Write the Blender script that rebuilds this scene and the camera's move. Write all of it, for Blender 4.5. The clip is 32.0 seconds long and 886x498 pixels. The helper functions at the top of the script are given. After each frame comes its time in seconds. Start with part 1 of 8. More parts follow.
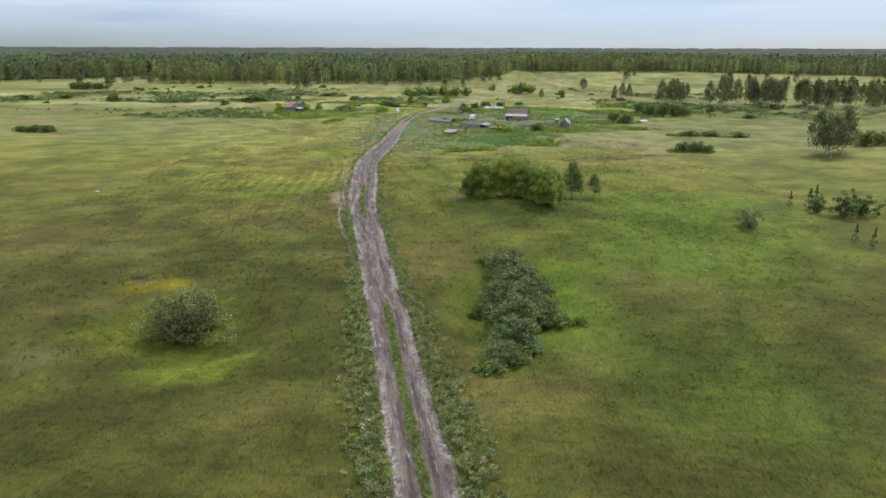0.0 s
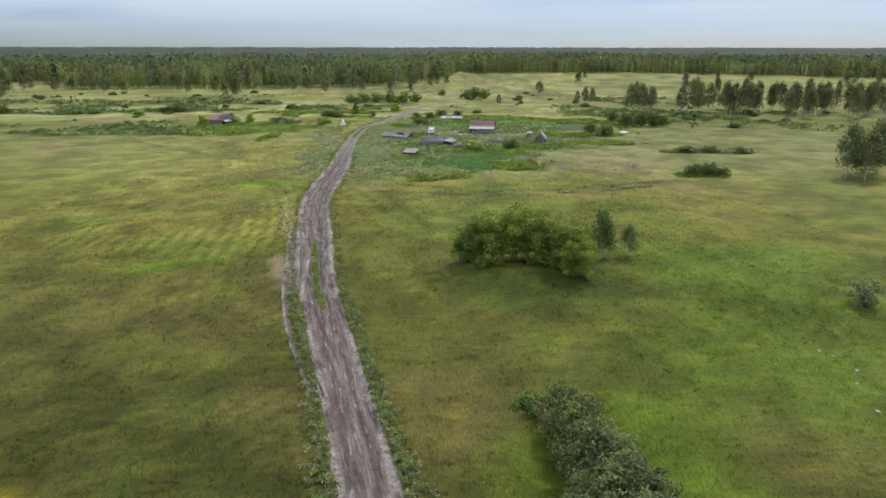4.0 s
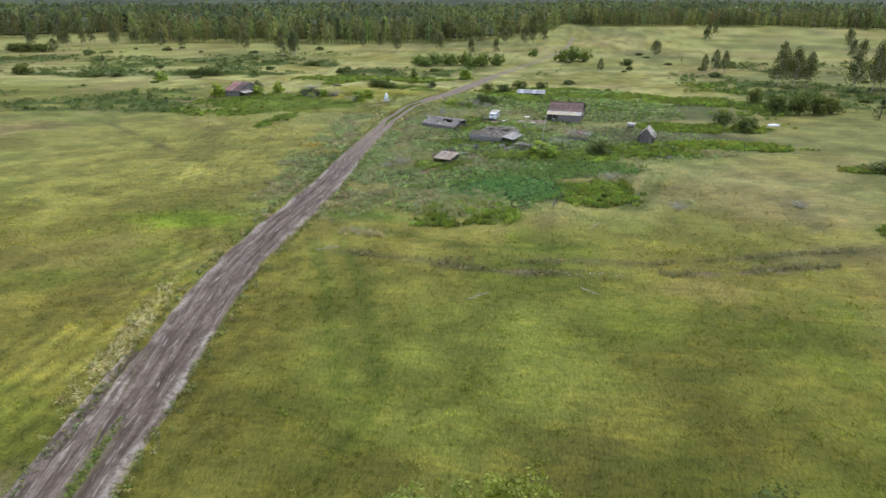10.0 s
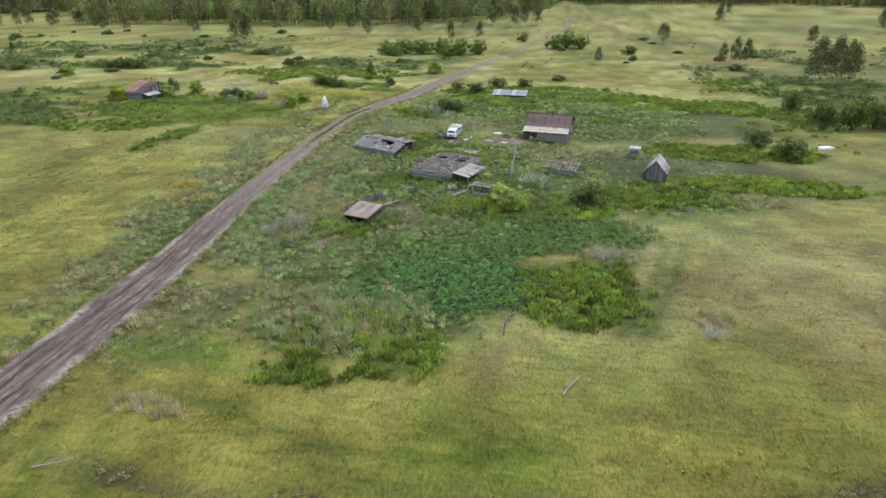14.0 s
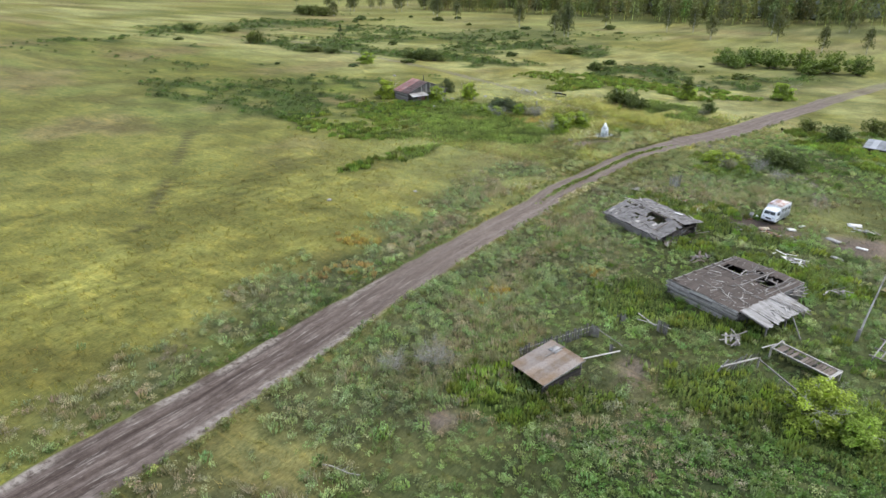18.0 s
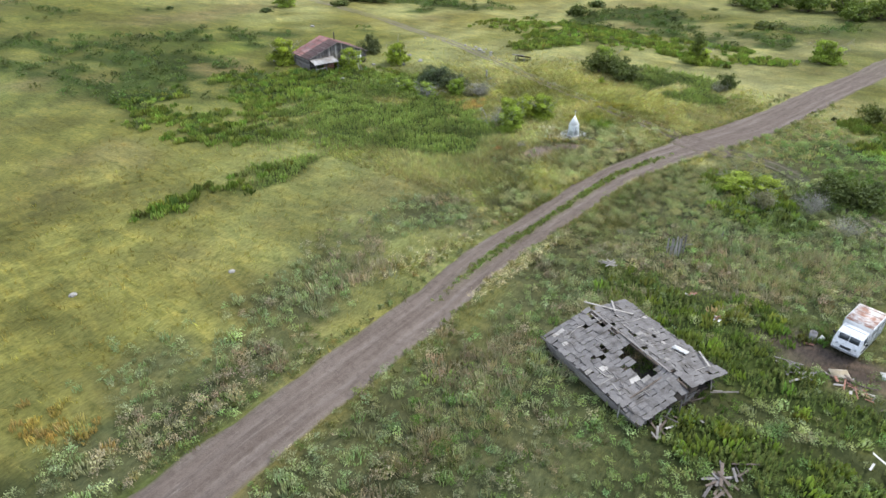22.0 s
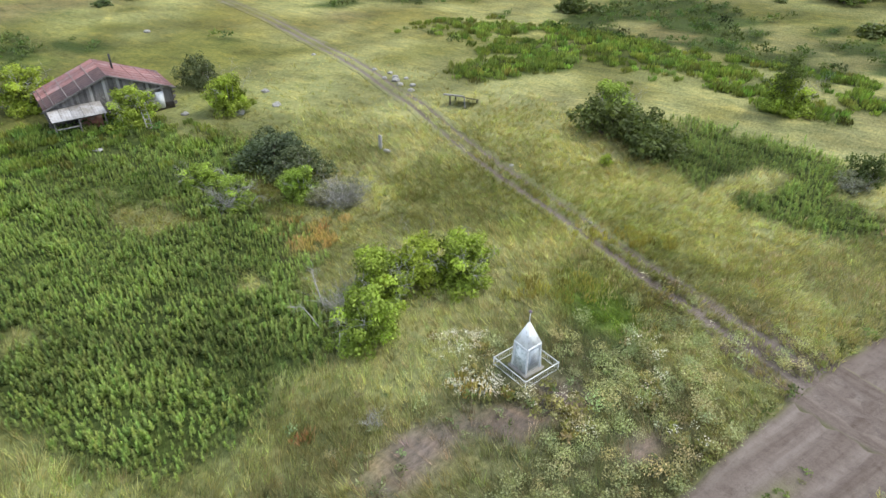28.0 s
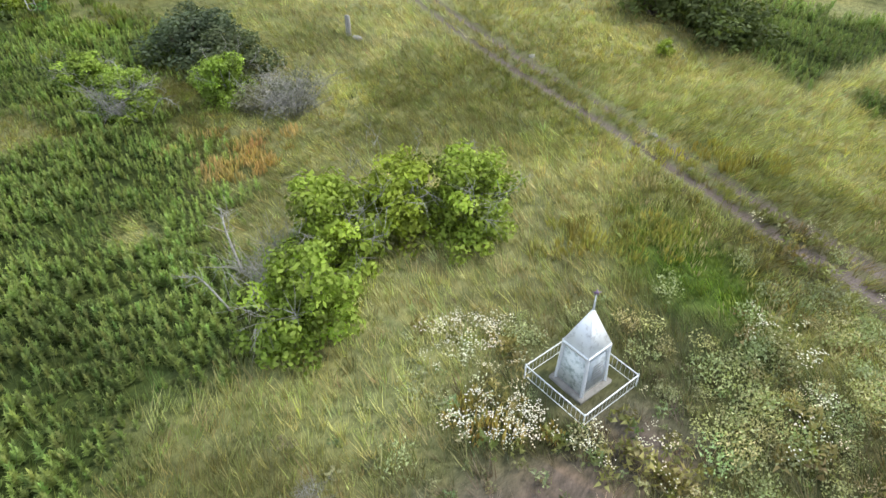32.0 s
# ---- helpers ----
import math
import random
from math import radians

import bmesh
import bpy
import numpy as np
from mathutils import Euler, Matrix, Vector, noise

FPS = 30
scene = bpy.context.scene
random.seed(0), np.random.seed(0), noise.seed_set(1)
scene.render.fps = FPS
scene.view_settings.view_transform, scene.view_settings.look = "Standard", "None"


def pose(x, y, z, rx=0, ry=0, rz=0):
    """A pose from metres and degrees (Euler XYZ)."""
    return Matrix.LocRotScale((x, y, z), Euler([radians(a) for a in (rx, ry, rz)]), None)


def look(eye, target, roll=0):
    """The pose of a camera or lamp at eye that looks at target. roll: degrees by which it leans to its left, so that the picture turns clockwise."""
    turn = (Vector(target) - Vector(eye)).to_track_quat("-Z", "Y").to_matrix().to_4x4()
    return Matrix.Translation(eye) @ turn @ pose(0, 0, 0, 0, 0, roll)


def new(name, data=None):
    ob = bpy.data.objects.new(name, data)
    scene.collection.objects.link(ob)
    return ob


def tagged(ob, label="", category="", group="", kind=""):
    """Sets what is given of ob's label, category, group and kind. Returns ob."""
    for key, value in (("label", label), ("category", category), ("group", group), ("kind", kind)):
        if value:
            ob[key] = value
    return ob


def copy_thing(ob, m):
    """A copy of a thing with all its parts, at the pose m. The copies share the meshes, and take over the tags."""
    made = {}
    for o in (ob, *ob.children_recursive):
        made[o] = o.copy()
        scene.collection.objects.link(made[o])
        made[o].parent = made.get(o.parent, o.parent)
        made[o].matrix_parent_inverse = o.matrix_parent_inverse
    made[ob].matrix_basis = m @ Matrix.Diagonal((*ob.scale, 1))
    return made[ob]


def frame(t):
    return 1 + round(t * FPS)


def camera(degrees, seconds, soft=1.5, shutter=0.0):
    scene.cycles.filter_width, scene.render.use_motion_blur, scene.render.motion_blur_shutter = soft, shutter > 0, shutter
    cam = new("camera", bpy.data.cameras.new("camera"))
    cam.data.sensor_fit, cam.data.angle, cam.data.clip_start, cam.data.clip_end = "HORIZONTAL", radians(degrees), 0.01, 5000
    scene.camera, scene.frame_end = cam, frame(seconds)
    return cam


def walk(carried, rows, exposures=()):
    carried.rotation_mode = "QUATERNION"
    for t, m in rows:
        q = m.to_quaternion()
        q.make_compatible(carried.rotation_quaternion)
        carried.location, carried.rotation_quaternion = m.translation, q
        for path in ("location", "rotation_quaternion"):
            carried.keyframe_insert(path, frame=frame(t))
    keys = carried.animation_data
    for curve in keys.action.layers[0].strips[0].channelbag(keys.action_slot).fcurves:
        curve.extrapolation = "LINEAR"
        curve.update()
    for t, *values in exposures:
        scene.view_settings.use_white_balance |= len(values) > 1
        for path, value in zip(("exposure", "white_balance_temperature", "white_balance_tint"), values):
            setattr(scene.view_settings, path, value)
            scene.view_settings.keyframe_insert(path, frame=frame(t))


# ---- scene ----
cam = camera(68.4, 32.0)
METRES, EYE, TILT, LEAN, TURN = 343.75, 33.3, 0.0, 0.0, 5.5
ROWS = [
    (0.0, 0.0, 0.0, 0.0, 0.03, -17.41, -0.11),
    (0.5, -0.0071, 0.0129, 0.0001, 0.05, -17.42, -0.13),
    (1.0, -0.0136, 0.0271, 0.0004, 0.06, -17.43, -0.13),
    (1.5, -0.0194, 0.0426, 0.0006, 0.07, -17.43, -0.12),
    (2.0, -0.0239, 0.0591, 0.0013, 0.08, -17.44, -0.12),
    (2.5, -0.0263, 0.0761, 0.0016, 0.08, -17.44, -0.12),
    (3.0, -0.0258, 0.093, 0.0022, -4.37, -17.45, -0.08),
    (3.5, -0.0241, 0.1093, 0.0028, -5.53, -17.47, -0.07),
    (5.5, -0.0069, 0.1761, 0.0047, -5.52, -17.42, -0.07),
    (6.0, -0.0018, 0.1931, 0.005, -5.51, -17.42, -0.06),
    (6.5, 0.0036, 0.2103, 0.0052, -5.51, -17.39, -0.05),
    (7.0, 0.0094, 0.2273, 0.0054, -5.51, -17.39, -0.03),
    (7.5, 0.015, 0.2443, 0.0054, -5.17, -17.37, -0.06),
    (8.0, 0.0202, 0.2605, 0.0057, 4.0, -17.36, -0.12),
    (8.5, 0.0241, 0.2772, 0.0056, 4.0, -18.39, -0.09),
    (9.0, 0.0275, 0.2941, 0.006, 3.99, -20.05, -0.07),
    (9.5, 0.0311, 0.3117, 0.0061, 3.99, -20.04, -0.06),
    (10.0, 0.0347, 0.3293, 0.0058, 3.99, -21.61, -0.02),
    (10.5, 0.0383, 0.3473, 0.006, 3.97, -23.54, -0.02),
    (11.0, 0.0418, 0.3651, 0.006, 3.97, -23.54, -0.02),
    (11.5, 0.0452, 0.3834, 0.0059, 3.97, -23.54, -0.01),
    (12.0, 0.0484, 0.4017, 0.0057, 3.96, -23.53, -0.02),
    (12.5, 0.0518, 0.42, 0.0057, 3.97, -23.52, -0.02),
    (13.0, 0.0552, 0.4383, 0.0057, 3.96, -23.51, -0.01),
    (13.5, 0.0588, 0.4565, 0.0057, 3.95, -23.51, -0.01),
    (15.5, 0.0698, 0.5282, 0.005, 12.67, -23.5, -0.12),
    (16.0, 0.0697, 0.545, 0.0049, 24.67, -23.52, -0.25),
    (16.5, 0.0688, 0.5616, 0.0044, 24.94, -23.5, -0.25),
    (17.0, 0.0672, 0.5772, 0.0042, 33.3, -23.56, -0.32),
    (17.5, 0.0649, 0.593, 0.0037, 33.3, -23.54, -0.3),
    (18.0, 0.0624, 0.6087, 0.0029, 33.3, -24.39, -0.26),
    (18.5, 0.0591, 0.625, 0.0023, 33.24, -28.65, -0.18),
    (19.0, 0.0553, 0.6417, 0.0015, 33.26, -28.67, -0.17),
    (19.5, 0.0509, 0.6585, -0.0008, 33.26, -28.66, -0.19),
    (20.0, 0.0457, 0.6759, -0.0014, 33.22, -28.67, -0.12),
    (20.5, 0.0401, 0.6934, -0.0016, 37.23, -28.7, -0.16),
    (21.0, 0.0345, 0.7105, -0.002, 37.51, -28.72, -0.08),
    (21.5, 0.0294, 0.7276, -0.0022, 32.88, -28.72, -0.06),
    (22.0, 0.0248, 0.7445, -0.0027, 32.95, -30.43, -0.01),
    (22.5, 0.0198, 0.7617, -0.0028, 33.05, -36.55, 0.01),
    (23.0, 0.0151, 0.7793, -0.0032, 33.1, -37.03, 0.04),
    (23.5, 0.0106, 0.7963, -0.0061, 33.18, -37.0, 0.0),
    (24.0, 0.0052, 0.8136, -0.008, 33.31, -34.22, 0.01),
    (24.5, -0.0012, 0.8309, -0.0083, 33.38, -32.6, -0.03),
    (25.0, -0.008, 0.8477, -0.0088, 33.44, -31.0, -0.02),
    (25.5, -0.0153, 0.8637, -0.009, 33.46, -31.01, -0.02),
    (27.5, -0.0348, 0.9095, -0.023, 33.61, -30.74, 0.13),
    (28.0, -0.036, 0.9135, -0.0279, 33.62, -32.05, 0.14),
    (28.5, -0.0365, 0.9151, -0.0333, 33.65, -38.06, 0.15),
    (29.0, -0.0371, 0.9156, -0.0368, 33.67, -38.72, 0.12),
    (29.5, -0.0384, 0.9175, -0.038, 33.69, -38.74, 0.13),
    (30.0, -0.0406, 0.9205, -0.041, 33.7, -38.73, 0.11),
    (30.5, -0.0438, 0.9251, -0.0458, 33.72, -38.75, 0.1),
    (31.0, -0.0482, 0.9316, -0.0484, 33.73, -38.8, 0.09),
    (31.5, -0.053, 0.9388, -0.0488, 33.62, -38.82, 0.08),
    (32.0, -0.0569, 0.9448, -0.0509, 32.95, -38.74, 0.09),
]
walk(cam, [(t, pose(0, 0, EYE, TILT, LEAN, TURN) @ pose(METRES * x, METRES * y, METRES * z, 90 + pitch, roll, yaw)) for t, x, y, z, yaw, pitch, roll in ROWS],
     exposures=((0.0, 0.05), (3.0, 0.0), (6.0, -0.16), (8.5, -0.16), (10.5, 0.0), (32.0, 0.05)))

# ---- world, sun, exposure ----
SUN_DIR = Vector((0.42, 0.62, 0.95)).normalized()
scene.view_settings.exposure = 0.0


def make_world():
    w = bpy.data.worlds.new("sky")
    scene.world = w
    w.use_nodes = True
    nt = w.node_tree
    nt.nodes.clear()
    out = nt.nodes.new("ShaderNodeOutputWorld")
    bg = nt.nodes.new("ShaderNodeBackground")
    sky = nt.nodes.new("ShaderNodeTexSky")
    sky.sky_type = "NISHITA"
    sky.sun_disc = False
    sky.sun_elevation = math.asin(SUN_DIR.z)
    sky.sun_rotation = math.atan2(SUN_DIR.x, SUN_DIR.y)
    sky.altitude = 100
    sky.air_density, sky.dust_density, sky.ozone_density = 1.0, 0.25, 1.5
    tc = nt.nodes.new("ShaderNodeTexCoord")
    mp = nt.nodes.new("ShaderNodeMapping")
    mp.inputs["Scale"].default_value = (1.0, 1.0, 13.0)
    no = nt.nodes.new("ShaderNodeTexNoise")
    no.inputs["Scale"].default_value = 1.7
    no.inputs["Detail"].default_value = 7
    no.inputs["Roughness"].default_value = 0.55
    ramp = nt.nodes.new("ShaderNodeValToRGB")
    ramp.color_ramp.elements[0].position, ramp.color_ramp.elements[1].position = 0.36, 0.62
    mix = nt.nodes.new("ShaderNodeMix")
    mix.data_type = "RGBA"
    sep = nt.nodes.new("ShaderNodeSeparateXYZ")
    up = nt.nodes.new("ShaderNodeMapRange")
    up.inputs["From Min"].default_value, up.inputs["From Max"].default_value = 0.06, 0.55
    up.inputs["To Min"].default_value, up.inputs["To Max"].default_value = 0.84, 2.35
    nt.links.new(tc.outputs["Generated"], sep.inputs["Vector"])
    nt.links.new(sep.outputs["Z"], up.inputs["Value"])
    cloud = nt.nodes.new("ShaderNodeVectorMath")
    cloud.operation = "SCALE"
    cloud.inputs[0].default_value = (7.7, 8.7, 10.2)
    nt.links.new(up.outputs["Result"], cloud.inputs["Scale"])
    nt.links.new(cloud.outputs["Vector"], mix.inputs["B"])
    grade = nt.nodes.new("ShaderNodeMix")
    grade.data_type = "RGBA"
    grade.blend_type = "MULTIPLY"
    grade.inputs["Factor"].default_value = 1.0
    grade.inputs["B"].default_value = (0.52, 0.65, 1.0, 1)
    nt.links.new(tc.outputs["Generated"], mp.inputs["Vector"])
    nt.links.new(mp.outputs["Vector"], no.inputs["Vector"])
    nt.links.new(no.outputs["Fac"], ramp.inputs["Fac"])
    low = nt.nodes.new("ShaderNodeMapRange")
    low.inputs["From Min"].default_value, low.inputs["From Max"].default_value = 0.02, 0.06
    low.inputs["To Min"].default_value, low.inputs["To Max"].default_value = 0.40, 1.0
    nt.links.new(sep.outputs["Z"], low.inputs["Value"])
    cover = nt.nodes.new("ShaderNodeMath")
    cover.operation = "MULTIPLY"
    nt.links.new(ramp.outputs["Color"], cover.inputs[0])
    nt.links.new(low.outputs["Result"], cover.inputs[1])
    nt.links.new(cover.outputs["Value"], mix.inputs["Factor"])
    nt.links.new(sky.outputs["Color"], grade.inputs["A"])
    nt.links.new(grade.outputs["Result"], mix.inputs["A"])
    nt.links.new(mix.outputs["Result"], bg.inputs["Color"])
    bg.inputs["Strength"].default_value = 0.105
    nt.links.new(bg.outputs["Background"], out.inputs["Surface"])


make_world()
sun_data = bpy.data.lights.new("sun", "SUN")
sun_data.energy, sun_data.angle, sun_data.color = 3.1, radians(8), (1.0, 0.95, 0.86)
sun = new("sun", sun_data)
sun.matrix_world = look(SUN_DIR * 100, (0, 0, 0))


# ---- materials ----
def nodes_of(name):
    m = bpy.data.materials.new(name)
    m.use_nodes = True
    nt = m.node_tree
    nt.nodes.clear()
    out = nt.nodes.new("ShaderNodeOutputMaterial")
    return m, nt, out


def add(nt, kind, **inputs):
    n = nt.nodes.new(kind)
    for k, v in inputs.items():
        n.inputs[k.replace("_", " ")].default_value = v
    return n


def mixer(nt, a, b, fac, blend="MIX"):
    n = nt.nodes.new("ShaderNodeMix")
    n.data_type, n.blend_type = "RGBA", blend
    for key, v in (("A", a), ("B", b), ("Factor", fac)):
        if hasattr(v, "is_output"):
            nt.links.new(v, n.inputs[key])
        else:
            n.inputs[key].default_value = (*v, 1) if key != "Factor" else v
    return n.outputs["Result"]


def noise_fac(nt, scale, lo, hi, detail=4, vec=None, rough=0.55, distortion=0.0):
    n = add(nt, "ShaderNodeTexNoise", Scale=scale, Detail=detail, Roughness=rough, Distortion=distortion)
    if vec is not None:
        nt.links.new(vec, n.inputs["Vector"])
    r = nt.nodes.new("ShaderNodeMapRange")
    r.inputs["From Min"].default_value, r.inputs["From Max"].default_value = lo, hi
    nt.links.new(n.outputs["Fac"], r.inputs["Value"])
    return r.outputs["Result"]


def position(nt, scale=(1, 1, 1), turn=0.0):
    g = nt.nodes.new("ShaderNodeNewGeometry")
    mp = nt.nodes.new("ShaderNodeMapping")
    mp.inputs["Scale"].default_value = scale
    mp.inputs["Rotation"].default_value = (0, 0, turn)
    nt.links.new(g.outputs["Position"], mp.inputs["Vector"])
    return mp.outputs["Vector"]


def object_space(nt, scale=(1, 1, 1)):
    g = nt.nodes.new("ShaderNodeTexCoord")
    mp = nt.nodes.new("ShaderNodeMapping")
    mp.inputs["Scale"].default_value = scale
    nt.links.new(g.outputs["Object"], mp.inputs["Vector"])
    return mp.outputs["Vector"]


def bump(nt, height, strength, distance):
    b = add(nt, "ShaderNodeBump", Strength=strength, Distance=distance)
    nt.links.new(height, b.inputs["Height"])
    return b.outputs["Normal"]


def surface(nt, out, color, rough=0.8, metal=0.0, normal=None, spec=0.3):
    p = nt.nodes.new("ShaderNodeBsdfPrincipled")
    if hasattr(color, "is_output"):
        nt.links.new(color, p.inputs["Base Color"])
    else:
        p.inputs["Base Color"].default_value = (*color, 1)
    if hasattr(rough, "is_output"):
        nt.links.new(rough, p.inputs["Roughness"])
    else:
        p.inputs["Roughness"].default_value = rough
    p.inputs["Metallic"].default_value = metal
    p.inputs["Specular IOR Level"].default_value = spec
    if normal is not None:
        nt.links.new(normal, p.inputs["Normal"])
    nt.links.new(p.outputs["BSDF"], out.inputs["Surface"])
    return p


def attribute(nt, name):
    a = nt.nodes.new("ShaderNodeAttribute")
    a.attribute_name = name
    return a


def make_ground_mat(name):
    m, nt, out = nodes_of(name)
    c = attribute(nt, "tint").outputs["Color"]
    p = position(nt)
    c = mixer(nt, c, mixer(nt, c, (1.28, 1.2, 1.1), 1.0, "MULTIPLY"), noise_fac(nt, 0.35, 0.42, 0.70, 4, p))
    # swathes laid over by the wind
    swathe = position(nt, (0.30, 1.0, 1.0), -0.35)
    c = mixer(nt, c, mixer(nt, c, (1.38, 1.27, 1.15), 1.0, "MULTIPLY"), noise_fac(nt, 0.55, 0.50, 0.70, 5, swathe, 0.6, 1.6))
    c = mixer(nt, c, mixer(nt, c, (0.62, 0.66, 0.58), 1.0, "MULTIPLY"), noise_fac(nt, 0.8, 0.52, 0.72, 5, swathe, 0.62, 1.2))
    c = mixer(nt, c, mixer(nt, c, (0.62, 0.68, 0.60), 1.0, "MULTIPLY"), noise_fac(nt, 1.9, 0.54, 0.74, 5, p, 0.62))
    blade = position(nt, (1.0, 0.35, 1.0), 0.7)
    fine = noise_fac(nt, 5.0, 0.34, 0.66, 4, blade, 0.7)
    c = mixer(nt, mixer(nt, c, (0.62, 0.65, 0.60), 1.0, "MULTIPLY"), mixer(nt, c, (1.16, 1.15, 1.1), 1.0, "MULTIPLY"), fine)
    h = noise_fac(nt, 2.4, 0.2, 0.8, 6, blade, 0.7)
    surface(nt, out, c, 0.95, 0, bump(nt, h, 0.6, 0.30), 0.1)
    return m


def make_plant_mat(name, translucent=0.3):
    m, nt, out = nodes_of(name)
    c = attribute(nt, "tint").outputs["Color"]
    info = nt.nodes.new("ShaderNodeObjectInfo")
    geo = nt.nodes.new("ShaderNodeNewGeometry")
    r = nt.nodes.new("ShaderNodeMapRange")
    r.inputs["To Min"].default_value, r.inputs["To Max"].default_value = 0.76, 1.24
    nt.links.new(geo.outputs["Random Per Island"], r.inputs["Value"])
    c = mixer(nt, c, r.outputs["Result"], 1.0, "MULTIPLY")
    c = mixer(nt, c, mixer(nt, c, (1.25, 1.08, 0.85), 1.0, "MULTIPLY"), info.outputs["Random"])
    p = nt.nodes.new("ShaderNodeBsdfPrincipled")
    p.inputs["Roughness"].default_value = 0.62
    p.inputs["Specular IOR Level"].default_value = 0.25
    nt.links.new(c, p.inputs["Base Color"])
    t = nt.nodes.new("ShaderNodeBsdfTranslucent")
    nt.links.new(mixer(nt, c, (1.15, 1.25, 0.6), 1.0, "MULTIPLY"), t.inputs["Color"])
    x = nt.nodes.new("ShaderNodeMixShader")
    x.inputs["Fac"].default_value = translucent
    nt.links.new(p.outputs["BSDF"], x.inputs[1])
    nt.links.new(t.outputs["BSDF"], x.inputs[2])
    nt.links.new(x.outputs["Shader"], out.inputs["Surface"])
    return m


def make_bark_mat(name, base, dark, scale=6.0):
    m, nt, out = nodes_of(name)
    p = position(nt, (1, 1, 2.5))
    c = mixer(nt, base, dark, noise_fac(nt, scale, 0.45, 0.62, 4, p))
    surface(nt, out, c, 0.9, 0, bump(nt, noise_fac(nt, 9, 0.2, 0.8, 4, p), 0.5, 0.05), 0.15)
    return m


def make_dirt_mat():
    m, nt, out = nodes_of("rutted_dirt")
    a = attribute(nt, "lane")
    sep = nt.nodes.new("ShaderNodeSeparateColor")
    nt.links.new(a.outputs["Color"], sep.inputs["Color"])
    comb = nt.nodes.new("ShaderNodeCombineXYZ")
    mul = nt.nodes.new("ShaderNodeMath")
    mul.operation = "MULTIPLY"
    mul.inputs[1].default_value = 0.09
    nt.links.new(sep.outputs["Red"], comb.inputs["X"])
    nt.links.new(sep.outputs["Green"], mul.inputs[0])
    nt.links.new(mul.outputs["Value"], comb.inputs["Y"])
    lane = comb.outputs["Vector"]
    p = position(nt)
    c = mixer(nt, (0.105, 0.080, 0.068), (0.200, 0.160, 0.140), noise_fac(nt, 1.7, 0.40, 0.62, 4, lane, 0.6))
    rut = attribute(nt, "rut")
    c = mixer(nt, c, mixer(nt, c, (0.60, 0.57, 0.55), 1.0, "MULTIPLY"), rut.outputs["Fac"])
    c = mixer(nt, c, (0.052, 0.040, 0.034), noise_fac(nt, 2.6, 0.57, 0.76, 4, lane, 0.6, 0.3))
    c = mixer(nt, c, (0.315, 0.275, 0.245), noise_fac(nt, 3.1, 0.57, 0.68, 5, lane, 0.62, 0.2))
    c = mixer(nt, c, mixer(nt, c, (0.66, 0.64, 0.63), 1.0, "MULTIPLY"), noise_fac(nt, 1.6, 0.45, 0.7, 6, p, 0.7))
    tyre = noise_fac(nt, 9.0, 0.42, 0.6, 3, lane, 0.6, 1.5)
    c = mixer(nt, c, mixer(nt, c, (0.74, 0.72, 0.70), 1.0, "MULTIPLY"), tyre)
    dusty = mixer(nt, (0.168, 0.133, 0.110), (0.240, 0.198, 0.170), rut.outputs["Fac"])
    dusty = mixer(nt, dusty, mixer(nt, dusty, (0.66, 0.64, 0.62), 1.0, "MULTIPLY"), noise_fac(nt, 1.7, 0.48, 0.72, 6, p, 0.7))
    dusty = mixer(nt, dusty, mixer(nt, dusty, (0.78, 0.76, 0.74), 1.0, "MULTIPLY"), noise_fac(nt, 2.4, 0.45, 0.64, 4, lane, 0.6, 0.5))
    dusty = mixer(nt, dusty, (0.285, 0.248, 0.222), noise_fac(nt, 2.9, 0.62, 0.80, 5, lane, 0.62, 0.3))
    c = mixer(nt, c, dusty, attribute(nt, "dust").outputs["Fac"])
    c = mixer(nt, c, (0.300, 0.262, 0.228), mixer(nt, (0, 0, 0), noise_fac(nt, 2.0, 0.36, 0.60, 5, p, 0.65), attribute(nt, "rim").outputs["Fac"]))
    grass = attribute(nt, "tint").outputs["Color"]
    c = mixer(nt, c, grass, mixer(nt, (0, 0, 0), noise_fac(nt, 1.3, 0.30, 0.48, 6, p, 0.7), sep.outputs["Blue"]))
    h = noise_fac(nt, 6, 0.2, 0.8, 6, p, 0.7)
    surface(nt, out, c, 0.93, 0, bump(nt, h, 0.6, 0.12), 0.15)
    return m


GROUND_MAT = make_ground_mat("meadow_grass")
CANOPY_MAT = make_ground_mat("forest_canopy")
PLANT_MAT = make_plant_mat("green_plants")
LEAF_MAT = make_plant_mat("leaves", 0.35)
DIRT_MAT = make_dirt_mat()
BIRCH_BARK = make_bark_mat("birch_bark", (0.62, 0.6, 0.55), (0.05, 0.045, 0.04), 5.0)
BROWN_BARK = make_bark_mat("brown_bark", (0.16, 0.125, 0.095), (0.07, 0.055, 0.045))
DEAD_WOOD = make_bark_mat("dead_twigs", (0.40, 0.385, 0.33), (0.25, 0.235, 0.20))


# ---- noise and plan functions ----
def hash2(ix, iy, s):
    n = (ix.astype(np.int64) * 374761393 + iy.astype(np.int64) * 668265263 + s * 982451653) & 0xFFFFFFFF
    n = ((n ^ (n >> 13)) * 1274126177) & 0xFFFFFFFF
    return ((n ^ (n >> 16)) & 0xFFFF) / 65535.0


